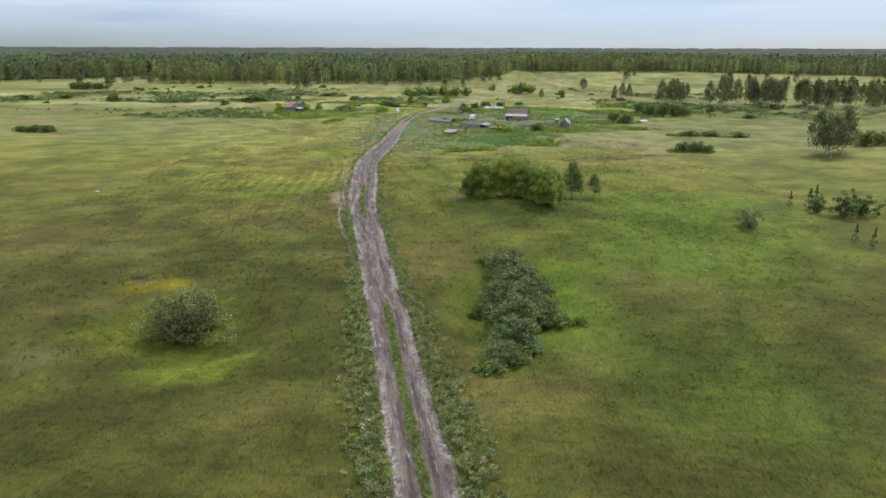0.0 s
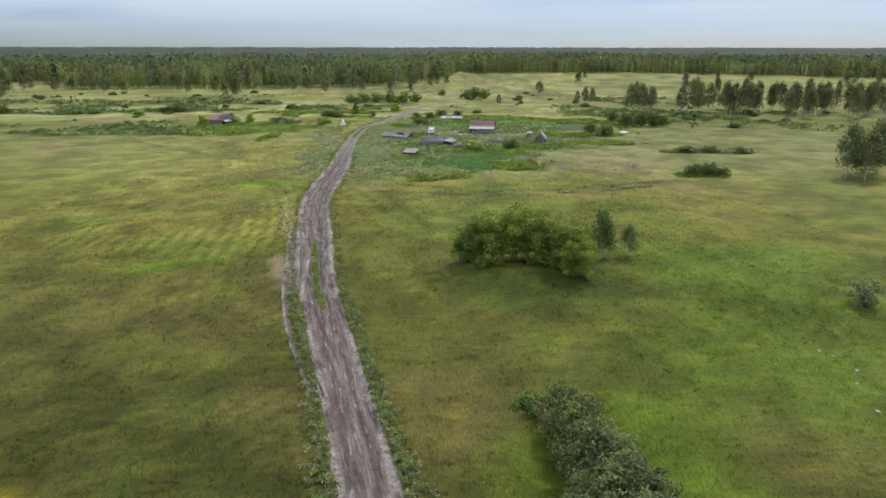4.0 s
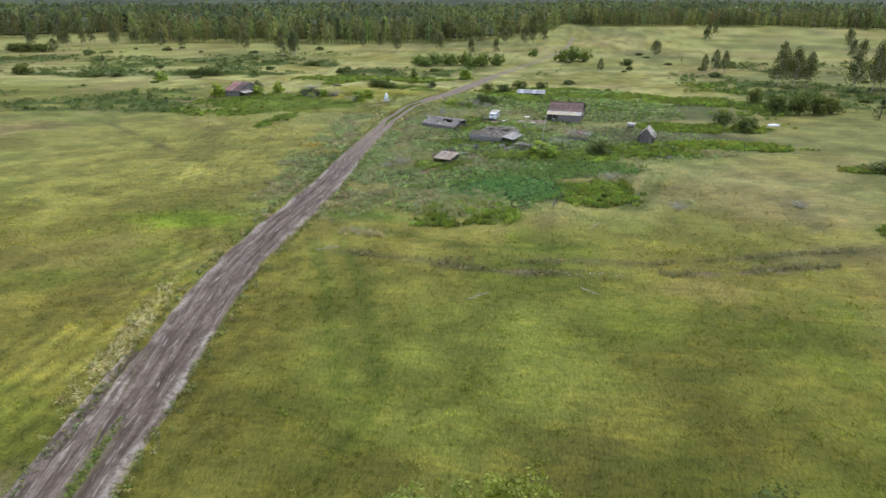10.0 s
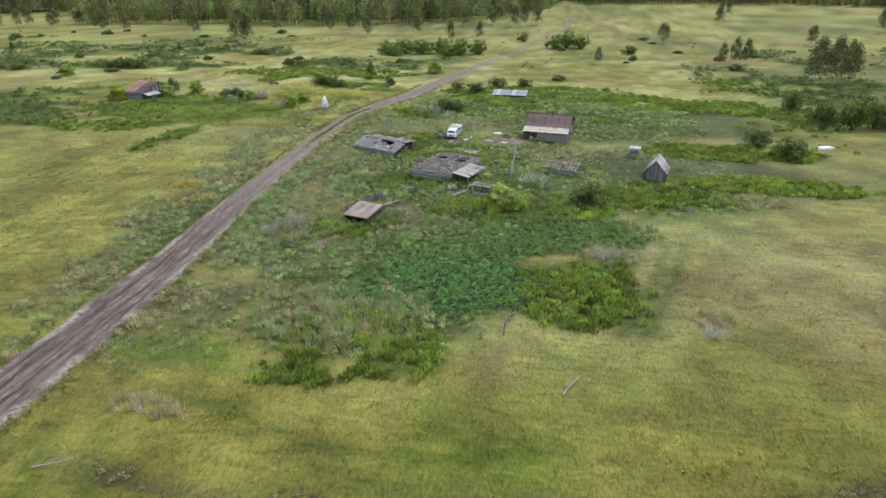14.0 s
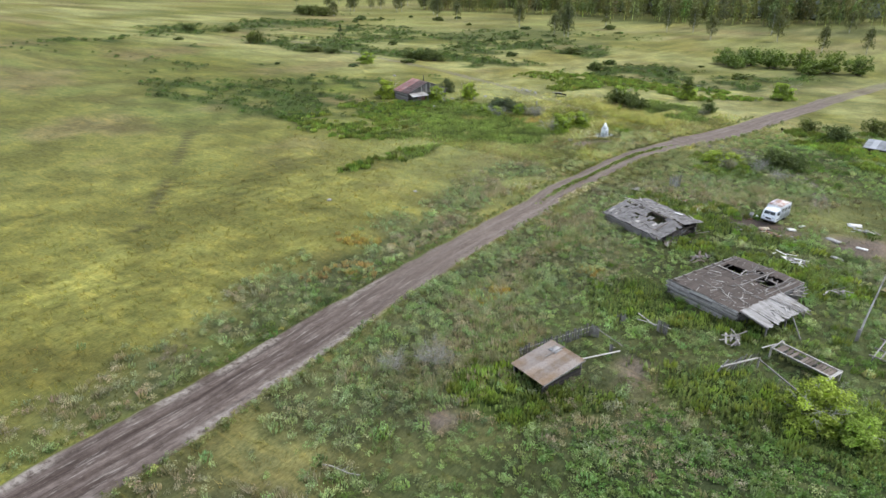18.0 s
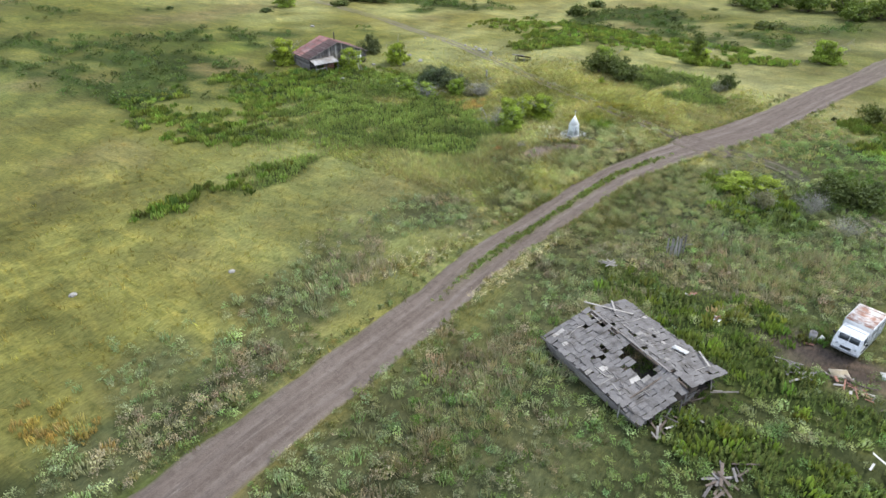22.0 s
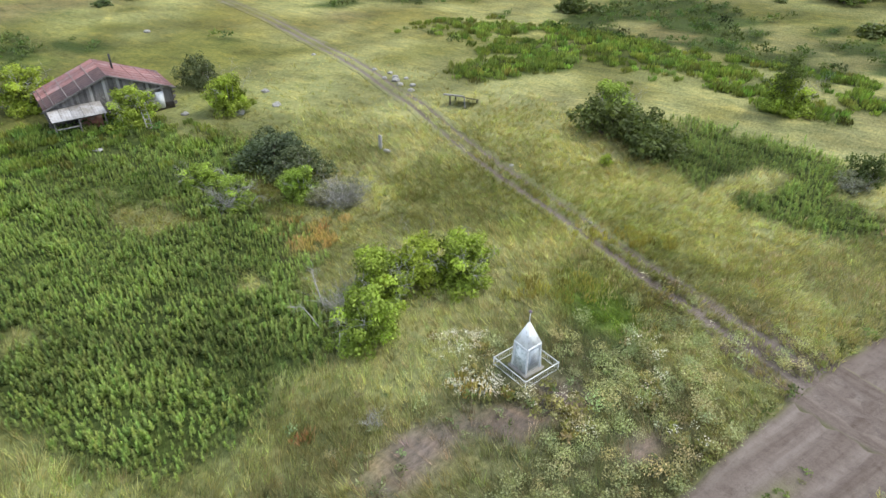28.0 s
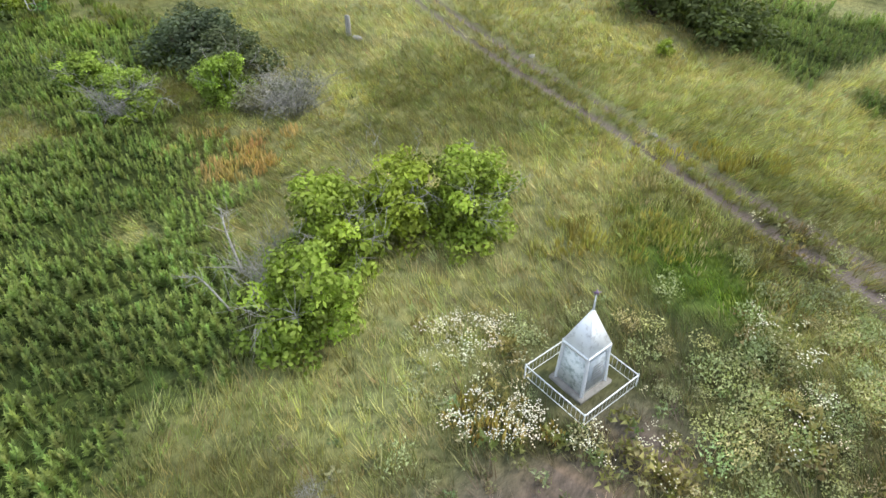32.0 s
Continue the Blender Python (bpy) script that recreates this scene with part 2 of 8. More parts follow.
def vnoise(x, y, s=0):
    ix, iy = np.floor(x), np.floor(y)
    fx, fy = x - ix, y - iy
    fx, fy = fx * fx * (3 - 2 * fx), fy * fy * (3 - 2 * fy)
    a, b = hash2(ix, iy, s), hash2(ix + 1, iy, s)
    c, d = hash2(ix, iy + 1, s), hash2(ix + 1, iy + 1, s)
    return (a * (1 - fx) + b * fx) * (1 - fy) + (c * (1 - fx) + d * fx) * fy


def fbm(x, y, size, octaves=4, s=0):
    total, amp, norm = 0.0, 1.0, 0.0
    for k in range(octaves):
        total = total + amp * vnoise(x / size + 17.3 * k, y / size - 9.1 * k, s + k)
        norm += amp
        amp *= 0.55
        size *= 0.5
    return total / norm


def ramp(v, lo, hi):
    t = np.clip((v - lo) / (hi - lo), 0, 1)
    return t * t * (3 - 2 * t)


def blob(x, y, cx, cy, rx, ry, turn=0.0, soft=0.35, rough=0.45, s=3):
    """1 inside an uneven ellipse, 0 outside it."""
    c, q = math.cos(radians(turn)), math.sin(radians(turn))
    dx, dy = x - cx, y - cy
    d = np.sqrt(((dx * c + dy * q) / rx) ** 2 + ((-dx * q + dy * c) / ry) ** 2)
    d = d + rough * (fbm(x, y, max(2.0, min(rx, ry) * 0.9), 3, s) - 0.5) * 2
    return 1 - ramp(d, 1 - soft, 1 + soft)


def spline(points, step):
    """An even polyline through the points (Catmull-Rom)."""
    p = np.array([2 * np.array(points[0]) - np.array(points[1]), *points, 2 * np.array(points[-1]) - np.array(points[-2])], float)
    dense = []
    for i in range(1, len(p) - 2):
        for t in np.linspace(0, 1, 24, endpoint=False):
            dense.append(0.5 * (2 * p[i] + (p[i + 1] - p[i - 1]) * t + (2 * p[i - 1] - 5 * p[i] + 4 * p[i + 1] - p[i + 2]) * t * t
                                + (3 * p[i] - p[i - 1] - 3 * p[i + 1] + p[i + 2]) * t ** 3))
    dense.append(p[-2])
    dense = np.array(dense)
    run = np.r_[0, np.cumsum(np.linalg.norm(np.diff(dense, axis=0), axis=1))]
    at = np.arange(0, run[-1], step)
    return np.c_[np.interp(at, run, dense[:, 0]), np.interp(at, run, dense[:, 1])]


ROAD = spline([(2.5, 8), (-5.2, 41.8), (-7.7, 51), (-11.1, 64), (-14.4, 76.5), (-19.1, 93.4), (-25.6, 117), (-31.0, 137), (-36, 163), (-40.6, 190),
               (-41.8, 223), (-42.4, 240), (-44.4, 265), (-45.2, 288), (-46.0, 302), (-45.4, 315), (-44.9, 325), (-43.6, 331.5), (-40.7, 341.5), (-36.4, 356),
               (-27.5, 402), (-19, 440), (-5, 500), (4, 545), (10, 610), (14, 690)], 0.6)
NORTH_TRACK = spline([(-43.7, 342.8), (-49.9, 345.2), (-61.8, 350), (-75, 355.5), (-90, 362.8), (-106, 369), (-137, 378), (-167, 384.5), (-230, 396)], 0.6)
SOUTH_TRACK = spline([(-37.4, 341.1), (-35, 341.6), (-30, 340.4), (-23, 335), (-17, 330), (-13, 322.5), (-11.2, 313)], 0.6)


def distance_to(line, x, y):
    best = np.full(x.shape, 1e9)
    for (ax, ay), (bx, by) in zip(line[:-1:9], line[9::9]):
        dx, dy = bx - ax, by - ay
        t = np.clip(((x - ax) * dx + (y - ay) * dy) / (dx * dx + dy * dy), 0, 1)
        best = np.minimum(best, np.hypot(x - ax - t * dx, y - ay - t * dy))
    return best


def road_half(y):
    return np.interp(y, [40, 90, 120, 150, 225, 250, 285, 330, 345, 420, 600], [2.7, 2.7, 2.9, 3.4, 3.5, 2.9, 2.3, 2.45, 3.1, 2.2, 1.7])


def ground_z(x, y):
    z = 0.35 * (fbm(x, y, 14, 3, 11) - 0.5) + 0.38 * (fbm(x, y, 5.5, 3, 12) - 0.5)
    z = z - 1.5 * blob(x, y, -38, 70, 9, 9, 0, 0.5, 0.25) - 1.2 * blob(x, y, 1, 86, 6.5, 22, -4, 0.35, 0.2)
    z = z + 1.3 * blob(x, y, 2, 138, 13, 8, 0, 0.7, 0.1)
    z = z + 0.35 * blob(x, y, -62, 290, 4, 30, 8, 0.8, 0.3)
    return z


def nettles(x, y):
    """Thickets of tall dark weeds: 0 to 1."""
    m = np.zeros(x.shape)
    for b in ((-89, 322.5, 21, 12, 14), (-72.5, 320.3, 9.5, 5.2, 10), (-69.5, 326.5, 5, 5, 0), (-78.5, 295, 2.8, 11, -5), (-128, 313, 55, 15, 4), (-98, 336, 14, 7, 20), (-84, 331, 15, 6, -5), (-104, 318, 14, 12, 0), (-53, 367, 11, 6.5, -30), (-87, 381, 6, 8, 0),
              (-58, 386, 8, 3.5, -15), (-70, 393, 7, 3, 0), (-47, 392, 6, 3, 20), (-165, 398, 45, 9, 8), (48, 350, 46, 9, -12), (42, 302, 17, 6, 0), (44, 280, 15, 5, 0), (-14, 221, 7, 5, 10),
              (2, 262, 16, 5, 5), (-21.5, 271.5, 5, 4.5, 60), (-13, 272, 7, 1.6, 20), (-5.5, 275, 5, 2.2, 40), (-19, 291, 6, 2.2, 25), (-12, 298, 5, 1.8, 10), (-23, 306, 5, 2, 0), (-27, 324, 6, 2.5, 0), (-23, 250, 5, 4, 0), (24, 272, 12, 6, 0), (10, 231, 8, 6, 20), (78, 260, 16, 3.5, 0), (60, 219, 8, 4, 0),
              (-28, 302, 9, 4, -20), (-8, 289, 9, 4, 0), (-12, 352, 13, 3.5, -12), (-4, 343, 9, 2.5, -10), (-20, 362, 8, 4, -20), (4, 372, 16, 4, 5), (-22.5, 249.8, 4.5, 2.5, 30), (-18.4, 252.5, 3.5, 2, 30), (-19.1, 298.5, 6, 2.5, -20), (-31.5, 330.5, 6, 3, -30), (-9.5, 272.2, 3, 3, 0), (-1, 264, 5, 3.5, 0), (-12, 217, 9, 5, 20), (10, 240, 7, 4, 30)):
        m = np.maximum(m, blob(x, y, *b, 0.22, 0.36, 21))
    m = m * ramp(fbm(x, y, 6, 3, 5), 0.25, 0.36)
    m = m * (1 - ramp(-x, 74, 104) * (1 - ramp(fbm(x, y, 7.5, 3, 15), 0.34, 0.41)) * (0.95 - 0.7 * ramp(y, 316, 328) * (1 - ramp(-x, 108, 118))))
    far = ramp(fbm(x, y, 7, 3, 72), 0.40, 0.48) * ramp(fbm(x, y, 30, 4, 71), 0.515, 0.55) * ramp(y, 300, 345) * (1 - ramp(y, 440, 520)) * (1 - ramp(np.abs(x + 90), 230, 290)) * ramp(np.abs(x - 25), 20, 45)
    far = far * np.maximum(np.maximum(ramp(y, 380, 400), ramp(-x, 112, 132)), ramp(x, 35, 60))
    return np.maximum(m, far * ramp(distance_to(ROAD, x, y), 12, 20))


def brush(x, y):
    """Grey wormwood and dry stems beside the road and round the yard."""
    d = distance_to(ROAD, x, y)
    side = ramp(d, 2.4, 4.0) * (1 - ramp(d, 11, 17)) * ramp(y, 205, 232) * (1 - ramp(y, 338, 350))
    m = side * ramp(fbm(x, y, 8, 3, 41), 0.30, 0.52)
    for b in ((-15, 225, 9, 7, 0), (-29, 246, 7, 6, 30), (-32, 306, 10, 9, 0), (-22, 320, 12, 7, 0), (-33, 275, 7, 14, 10), (14, 244, 4, 3, 0),
              (-49, 332, 4.5, 5.5, 20), (-12, 252, 10, 6, 0), (30, 288, 20, 10, 0), (8, 292, 14, 8, 0)):
        m = np.maximum(m, blob(x, y, *b, 0.4, 0.5, 31))
    return m * (1 - 0.8 * nettles(x, y)) * (1 - bare(x, y))


def overgrown(x, y):
    """The waist-high mixed weeds of the abandoned yards."""
    m = np.zeros(x.shape)
    for b in ((-12, 288, 24, 30, 0), (-28, 262, 13, 26, 5), (26, 284, 28, 18, 0), (-26, 322, 14, 14, 0), (-14, 232, 17, 14, 0), (20, 330, 40, 22, 0), (-49.5, 258, 4.5, 24, 4), (-10, 346, 22, 12, -10), (-24, 334, 9, 6, 0), (8, 366, 26, 8, 0)):
        m = np.maximum(m, blob(x, y, *b, 0.3, 0.35, 57))
    d = distance_to(ROAD, x, y)
    m = m * ramp(d, 2.0, 3.5)
    return m * (1 - bare(x, y)) * (1 - blob(x, y, -9, 316, 7, 9, 0, 0.5, 0.3))


def potatoes(x, y):
    return np.maximum(blob(x, y, 1, 251, 19, 7.5, 12, 0.15, 0.2, 9), blob(x, y, -6.5, 235, 11.5, 9, 15, 0.15, 0.25, 9))


def bare(x, y):
    m = np.zeros(x.shape)
    for b in ((-53.1, 333.6, 1.5, 1.3, 0), (-54.6, 330.2, 2.2, 1.1, 40), (-48.2, 333, 1.5, 0.7, 60), (-56, 326, 1.3, 2.6, 0), (-16.5, 304, 4.5, 2.2, -12), (-3.5, 304.5, 4.5, 3.2, -5),
              (-25.2, 243.5, 1.0, 1.8, 0), (-16, 259.5, 1.2, 2.5, 20), (-37.3, 141, 1.5, 8, 16), (-52.5, 86, 2.2, 1.0, 0), (30, 200.5, 9, 0.35, 14), (4, 195.5, 9, 0.35, 3)):
        m = np.maximum(m, blob(x, y, *b, 0.35, 0.5, 51))
    return m


def lanes(x, y):
    """Wheel marks and mowing lines in the meadow."""
    u = x * 0.95 + y * 0.28 + 16 * (fbm(x, y, 60, 2, 61) - 0.5)
    s = (0.5 + 0.5 * np.sin(u * 2.4)) * ramp(fbm(x, y, 22, 2, 62), 0.35, 0.6)
    where = np.maximum(blob(x, y, -62, 175, 24, 75, 10, 0.5, 0.3), 0.9 * blob(x, y, -25, 60, 8, 40, 14, 0.5, 0.3))
    return s * where


CURVES = [spline(p, 1.0) for p in ([(-34.2, 203), (-26.3, 186), (-20.7, 172), (-16.6, 163.8), (-17.4, 154)], [(-31, 206), (-23, 190), (-17.6, 176), (-13.6, 165), (-14.4, 153)],
                                    [(-29, 209), (-21.8, 207.2), (-15, 205), (-8.8, 203.5), (2, 203.9), (7.3, 206.7), (10.8, 211.5)], [(14.2, 225.3), (19.1, 238.6), (22.9, 253.2)], [(16.9, 225.8), (21.4, 239), (25, 253)])]
FAINT = [spline(p, 1.0) for p in ([(-39, 104), (-33, 91), (-27.6, 78.7), (-21, 63), (-17, 50)], [(-36.6, 105), (-30.8, 92), (-25.4, 79.4), (-18.8, 63.6), (-15, 51)], [(-46, 110), (-39, 92), (-32.9, 74.4), (-26.2, 62.5)],
                                    [(37, 119), (33, 95), (28.7, 70.8), (25.5, 46.4)], [(42.4, 94.6), (38.3, 69), (37.3, 59.4), (36.8, 45)], [(-60.7, 256.4), (-67.2, 260.6), (-74, 262.4), (-82, 261)])]
FURROW = spline([(-30, 199), (-23.4, 197.8), (-15.2, 196.2), (-6.8, 195.2), (-2, 194.9), (5, 195.9), (11.8, 196.5), (21, 198.2), (28.3, 200.7), (36, 203), (48, 206)], 1.0)


def wheel_marks(x, y):
    m = np.zeros(x.shape)
    for c in CURVES:
        m = np.maximum(m, 0.7 * (1 - ramp(distance_to(c, x, y), 0.3, 1.2)))
    return m


BANK = spline([(-82, 248), (-88, 253.5), (-99, 262.5), (-113, 273.5), (-125, 283)], 1.0)
UPPER = spline([(-12, 198), (2.4, 199.1), (17.1, 201.6), (36, 207.7), (52, 213)], 1.0)


def faint_marks(x, y):
    m = np.zeros(x.shape)
    for c in FAINT:
        m = np.maximum(m, 1 - ramp(distance_to(c, x, y), 0.3, 1.3))
    return m * ramp(fbm(x, y, 8, 2, 68), 0.30, 0.5)


def furrow(x, y):
    d = np.minimum(np.minimum(distance_to(FURROW, x, y), distance_to(BANK, x, y) + 0.3), distance_to(UPPER, x, y) + 0.5)
    return (1 - ramp(d, 0.4, 1.6)) * ramp(fbm(x, y, 6, 2, 63), 0.3, 0.5)


def tint(x, y):
    """The colour of what grows at a place, with shade put into the near meadow, an (n, 3) array."""
    def lay(c, colour, f):
        f = np.clip(f, 0, 1)[..., None]
        return c * (1 - f) + np.array(colour) * f
    n1, n2, n3 = fbm(x, y, 55, 4, 1), fbm(x, y, 17, 4, 2), fbm(x, y, 6, 3, 4)
    c = np.ones(x.shape + (3,)) * np.array((0.150, 0.158, 0.042))
    c = lay(c, (0.215, 0.200, 0.062), ramp(n1, 0.45, 0.66) * 0.8)
    c = lay(c, (0.115, 0.150, 0.030), ramp(n2, 0.52, 0.70) * 0.8)
    c = lay(c, (0.190, 0.158, 0.078), ramp(fbm(x, y, 24, 4, 8), 0.53, 0.68) * 0.75 * (0.4 + 0.6 * ramp(y, 150, 230)))
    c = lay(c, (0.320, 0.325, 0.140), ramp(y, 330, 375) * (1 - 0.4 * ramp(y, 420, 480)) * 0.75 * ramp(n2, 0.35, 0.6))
    c = lay(c, (0.222, 0.226, 0.102), ramp(y, 205, 240) * (1 - ramp(y, 300, 340)) * (0.35 + 0.6 * ramp(n2, 0.4, 0.6)) * np.where(x > -36, 1.0, 0.35))
    c = lay(c, (0.290, 0.300, 0.140), blob(x, y, -62, 342, 38, 40, 0, 0.5, 0.4) * (0.4 + 0.6 * ramp(n3, 0.38, 0.6)))
    c = lay(c, (0.220, 0.250, 0.098), blob(x, y, -62, 302, 24, 24, 0, 0.5, 0.4) * (0.35 + 0.5 * ramp(n3, 0.38, 0.6)))
    c = lay(c, (0.218, 0.220, 0.064), blob(x, y, -84, 246, 40, 52, 0, 0.5, 0.5) * (0.65 + 0.35 * ramp(n3, 0.4, 0.6)))
    c = lay(c, (0.195, 0.165, 0.088), blob(x, y, -72, 112, 24, 16, 0, 0.5, 0.6) * 0.55)
    # two darker greens toward small y put foreground shade into the meadow
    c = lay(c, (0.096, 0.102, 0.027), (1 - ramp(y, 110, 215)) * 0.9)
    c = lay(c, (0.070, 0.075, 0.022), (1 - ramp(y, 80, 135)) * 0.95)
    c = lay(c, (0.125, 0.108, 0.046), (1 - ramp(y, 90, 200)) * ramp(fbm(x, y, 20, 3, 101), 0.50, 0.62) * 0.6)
    for b, col in (((42, 140, 26, 14, 0), (0.085, 0.130, 0.024)), ((34, 112, 24, 20, 0), (0.088, 0.128, 0.024)), ((3, 131, 14, 8, 0), (0.060, 0.085, 0.022)), ((-56, 143, 8, 3, 20), (0.120, 0.175, 0.026)), ((-40, 72, 9.5, 8.5, 0), (0.125, 0.145, 0.028)), ((-33, 61, 6, 4, 30), (0.150, 0.190, 0.030)),
                   ((-50, 84, 5, 3.4, 0), (0.190, 0.168, 0.026)), ((5, 88, 9, 21, 0), (0.090, 0.140, 0.020)), ((-30, 215, 8, 3, 0), (0.13, 0.20, 0.04)),
                   ((-58, 208, 9, 3.5, 0), (0.17, 0.25, 0.03)), ((25, 62, 16, 14, 0), (0.072, 0.098, 0.022)), ((-5, 170, 14, 14, 0), (0.14, 0.165, 0.045)), ((-47, 252, 3, 25, 0), (0.13, 0.17, 0.05)),
                   ((-54, 341, 2.2, 4, 50), (0.12, 0.21, 0.03)), ((20, 275, 22, 16, 0), (0.115, 0.155, 0.045)), ((-10, 320, 24, 13, 0), (0.14, 0.16, 0.06))):
        c = lay(c, col, blob(x, y, *b, 0.5, 0.5, 13) * 0.85)
    for b in ((-90, 127, 6, 1.6, 10), (-67, 100, 9, 2.6, 5), (-52, 61, 3, 3, 0), (8, 200.5, 10, 1.0, 3), (-20, 197.3, 12, 0.8, -6), (40, 208, 14, 3, 20), (44, 230, 3, 12, 0)):
        c = lay(c, (0.105, 0.100, 0.055), blob(x, y, *b, 0.5, 0.5, 17) * 0.7)
    mown = lanes(x, y)
    c = c * (1 + 0.85 * (mown - 0.35 * (mown > 0.02)))[..., None]
    c = lay(c, (0.125, 0.138, 0.044), ramp(x, 36, 70) * (1 - ramp(y, 400, 460)) * (0.25 + 0.5 * ramp(n2, 0.4, 0.6)))
    c = lay(c, (0.048, 0.088, 0.015), 0.8 * wheel_marks(x, y))
    c = lay(c, (0.052, 0.074, 0.018), 0.65 * faint_marks(x, y))
    c = lay(c, (0.070, 0.068, 0.036), 0.8 * furrow(x, y))
    c = lay(c, (0.062, 0.080, 0.034), overgrown(x, y) * 0.9)
    c = lay(c, (0.088, 0.098, 0.050), brush(x, y) * 0.85)
    c = lay(c, (0.056, 0.084, 0.022), nettles(x, y) * 0.95)
    c = lay(c, (0.050, 0.070, 0.030), potatoes(x, y) * 0.9)
    c = lay(c, (0.180, 0.148, 0.126), bare(x, y))
    c = lay(c, (0.028, 0.022, 0.018), blob(x, y, -53, 86.6, 2.6, 0.9, 0, 0.35, 0.5, 51))
    c = lay(c, (0.060, 0.048, 0.042), blob(x, y, -16.5, 304, 4.5, 2.2, -12, 0.35, 0.5, 51) * 0.9)
    c = lay(c, (0.085, 0.105, 0.038), ramp(fbm(x, y, 60, 4, 91), 0.56, 0.64) * ramp(y, 380, 440) * 0.6)
    c = c * (0.80 + 0.42 * ramp(fbm(x, y, 5.5, 3, 12), 0.3, 0.7))[..., None]
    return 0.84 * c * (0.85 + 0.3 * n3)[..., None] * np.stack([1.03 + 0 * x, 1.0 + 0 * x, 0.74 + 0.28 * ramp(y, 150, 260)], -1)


# ---- ground, roads ----
def mesh_from(name, co, faces, smooth=False):
    """A mesh from a coordinate array and an (n, 3) or (n, 4) index array."""
    me = bpy.data.meshes.new(name)
    co, faces = np.asarray(co, np.float32), np.asarray(faces, np.int32)
    k = faces.shape[1]
    me.vertices.add(len(co))
    me.vertices.foreach_set("co", co.ravel())
    me.loops.add(faces.size)
    me.loops.foreach_set("vertex_index", faces.ravel())
    me.polygons.add(len(faces))
    me.polygons.foreach_set("loop_start", np.arange(0, faces.size, k, dtype=np.int32))
    if smooth:
        me.polygons.foreach_set("use_smooth", np.ones(len(faces), bool))
    me.update(calc_edges=True)
    return me


def colour_layer(me, name, rgb):
    a = me.attributes.new(name, "FLOAT_COLOR", "POINT")
    full = np.ones((len(rgb), 4), np.float32)
    full[:, :rgb.shape[1]] = rgb
    a.data.foreach_set("color", full.ravel())


def grid_faces(ny, nx):
    i = np.arange((ny - 1) * (nx - 1))
    r, c = i // (nx - 1), i % (nx - 1)
    a = r * nx + c
    return np.c_[a, a + 1, a + nx + 1, a + nx]


def growing(start, end, first, factor):
    vals, step, v = [], first, start
    while (v < end) if first > 0 else (v > end):
        v += step
        step *= factor
        vals.append(v)
    return vals


def make_ground():
    xs = np.array(sorted([*growing(-112, -4800, -1.3, 1.09), *np.arange(-112, 61, 1.25), *growing(60, 4800, 1.3, 1.09)]))
    ys = np.array(sorted([*growing(20, -3000, -3, 1.25), *np.arange(20, 401, 1.25), *growing(400, 4900, 1.6, 1.10)]))
    gx, gy = np.meshgrid(xs, ys)
    x, y = gx.ravel(), gy.ravel()
    z = ground_z(x, y) * ((np.abs(x) < 400) & (y > -50) & (y < 900))
    d = distance_to(ROAD, x, y)
    z = z - 0.28 * (1 - ramp(d, road_half(y) - 0.7, road_half(y) + 0.5))
    z = z - 0.14 * (1 - ramp(distance_to(NORTH_TRACK, x, y), 0.8, 1.8)) - 0.14 * (1 - ramp(distance_to(SOUTH_TRACK, x, y), 0.8, 1.8))
    me = mesh_from("ground", np.c_[x, y, z], grid_faces(len(ys), len(xs)), True)
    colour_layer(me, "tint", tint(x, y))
    me.materials.append(GROUND_MAT)
    tagged(new("ground", me), "flat olive green and straw coloured meadow", "ground", kind="structure")


make_ground()


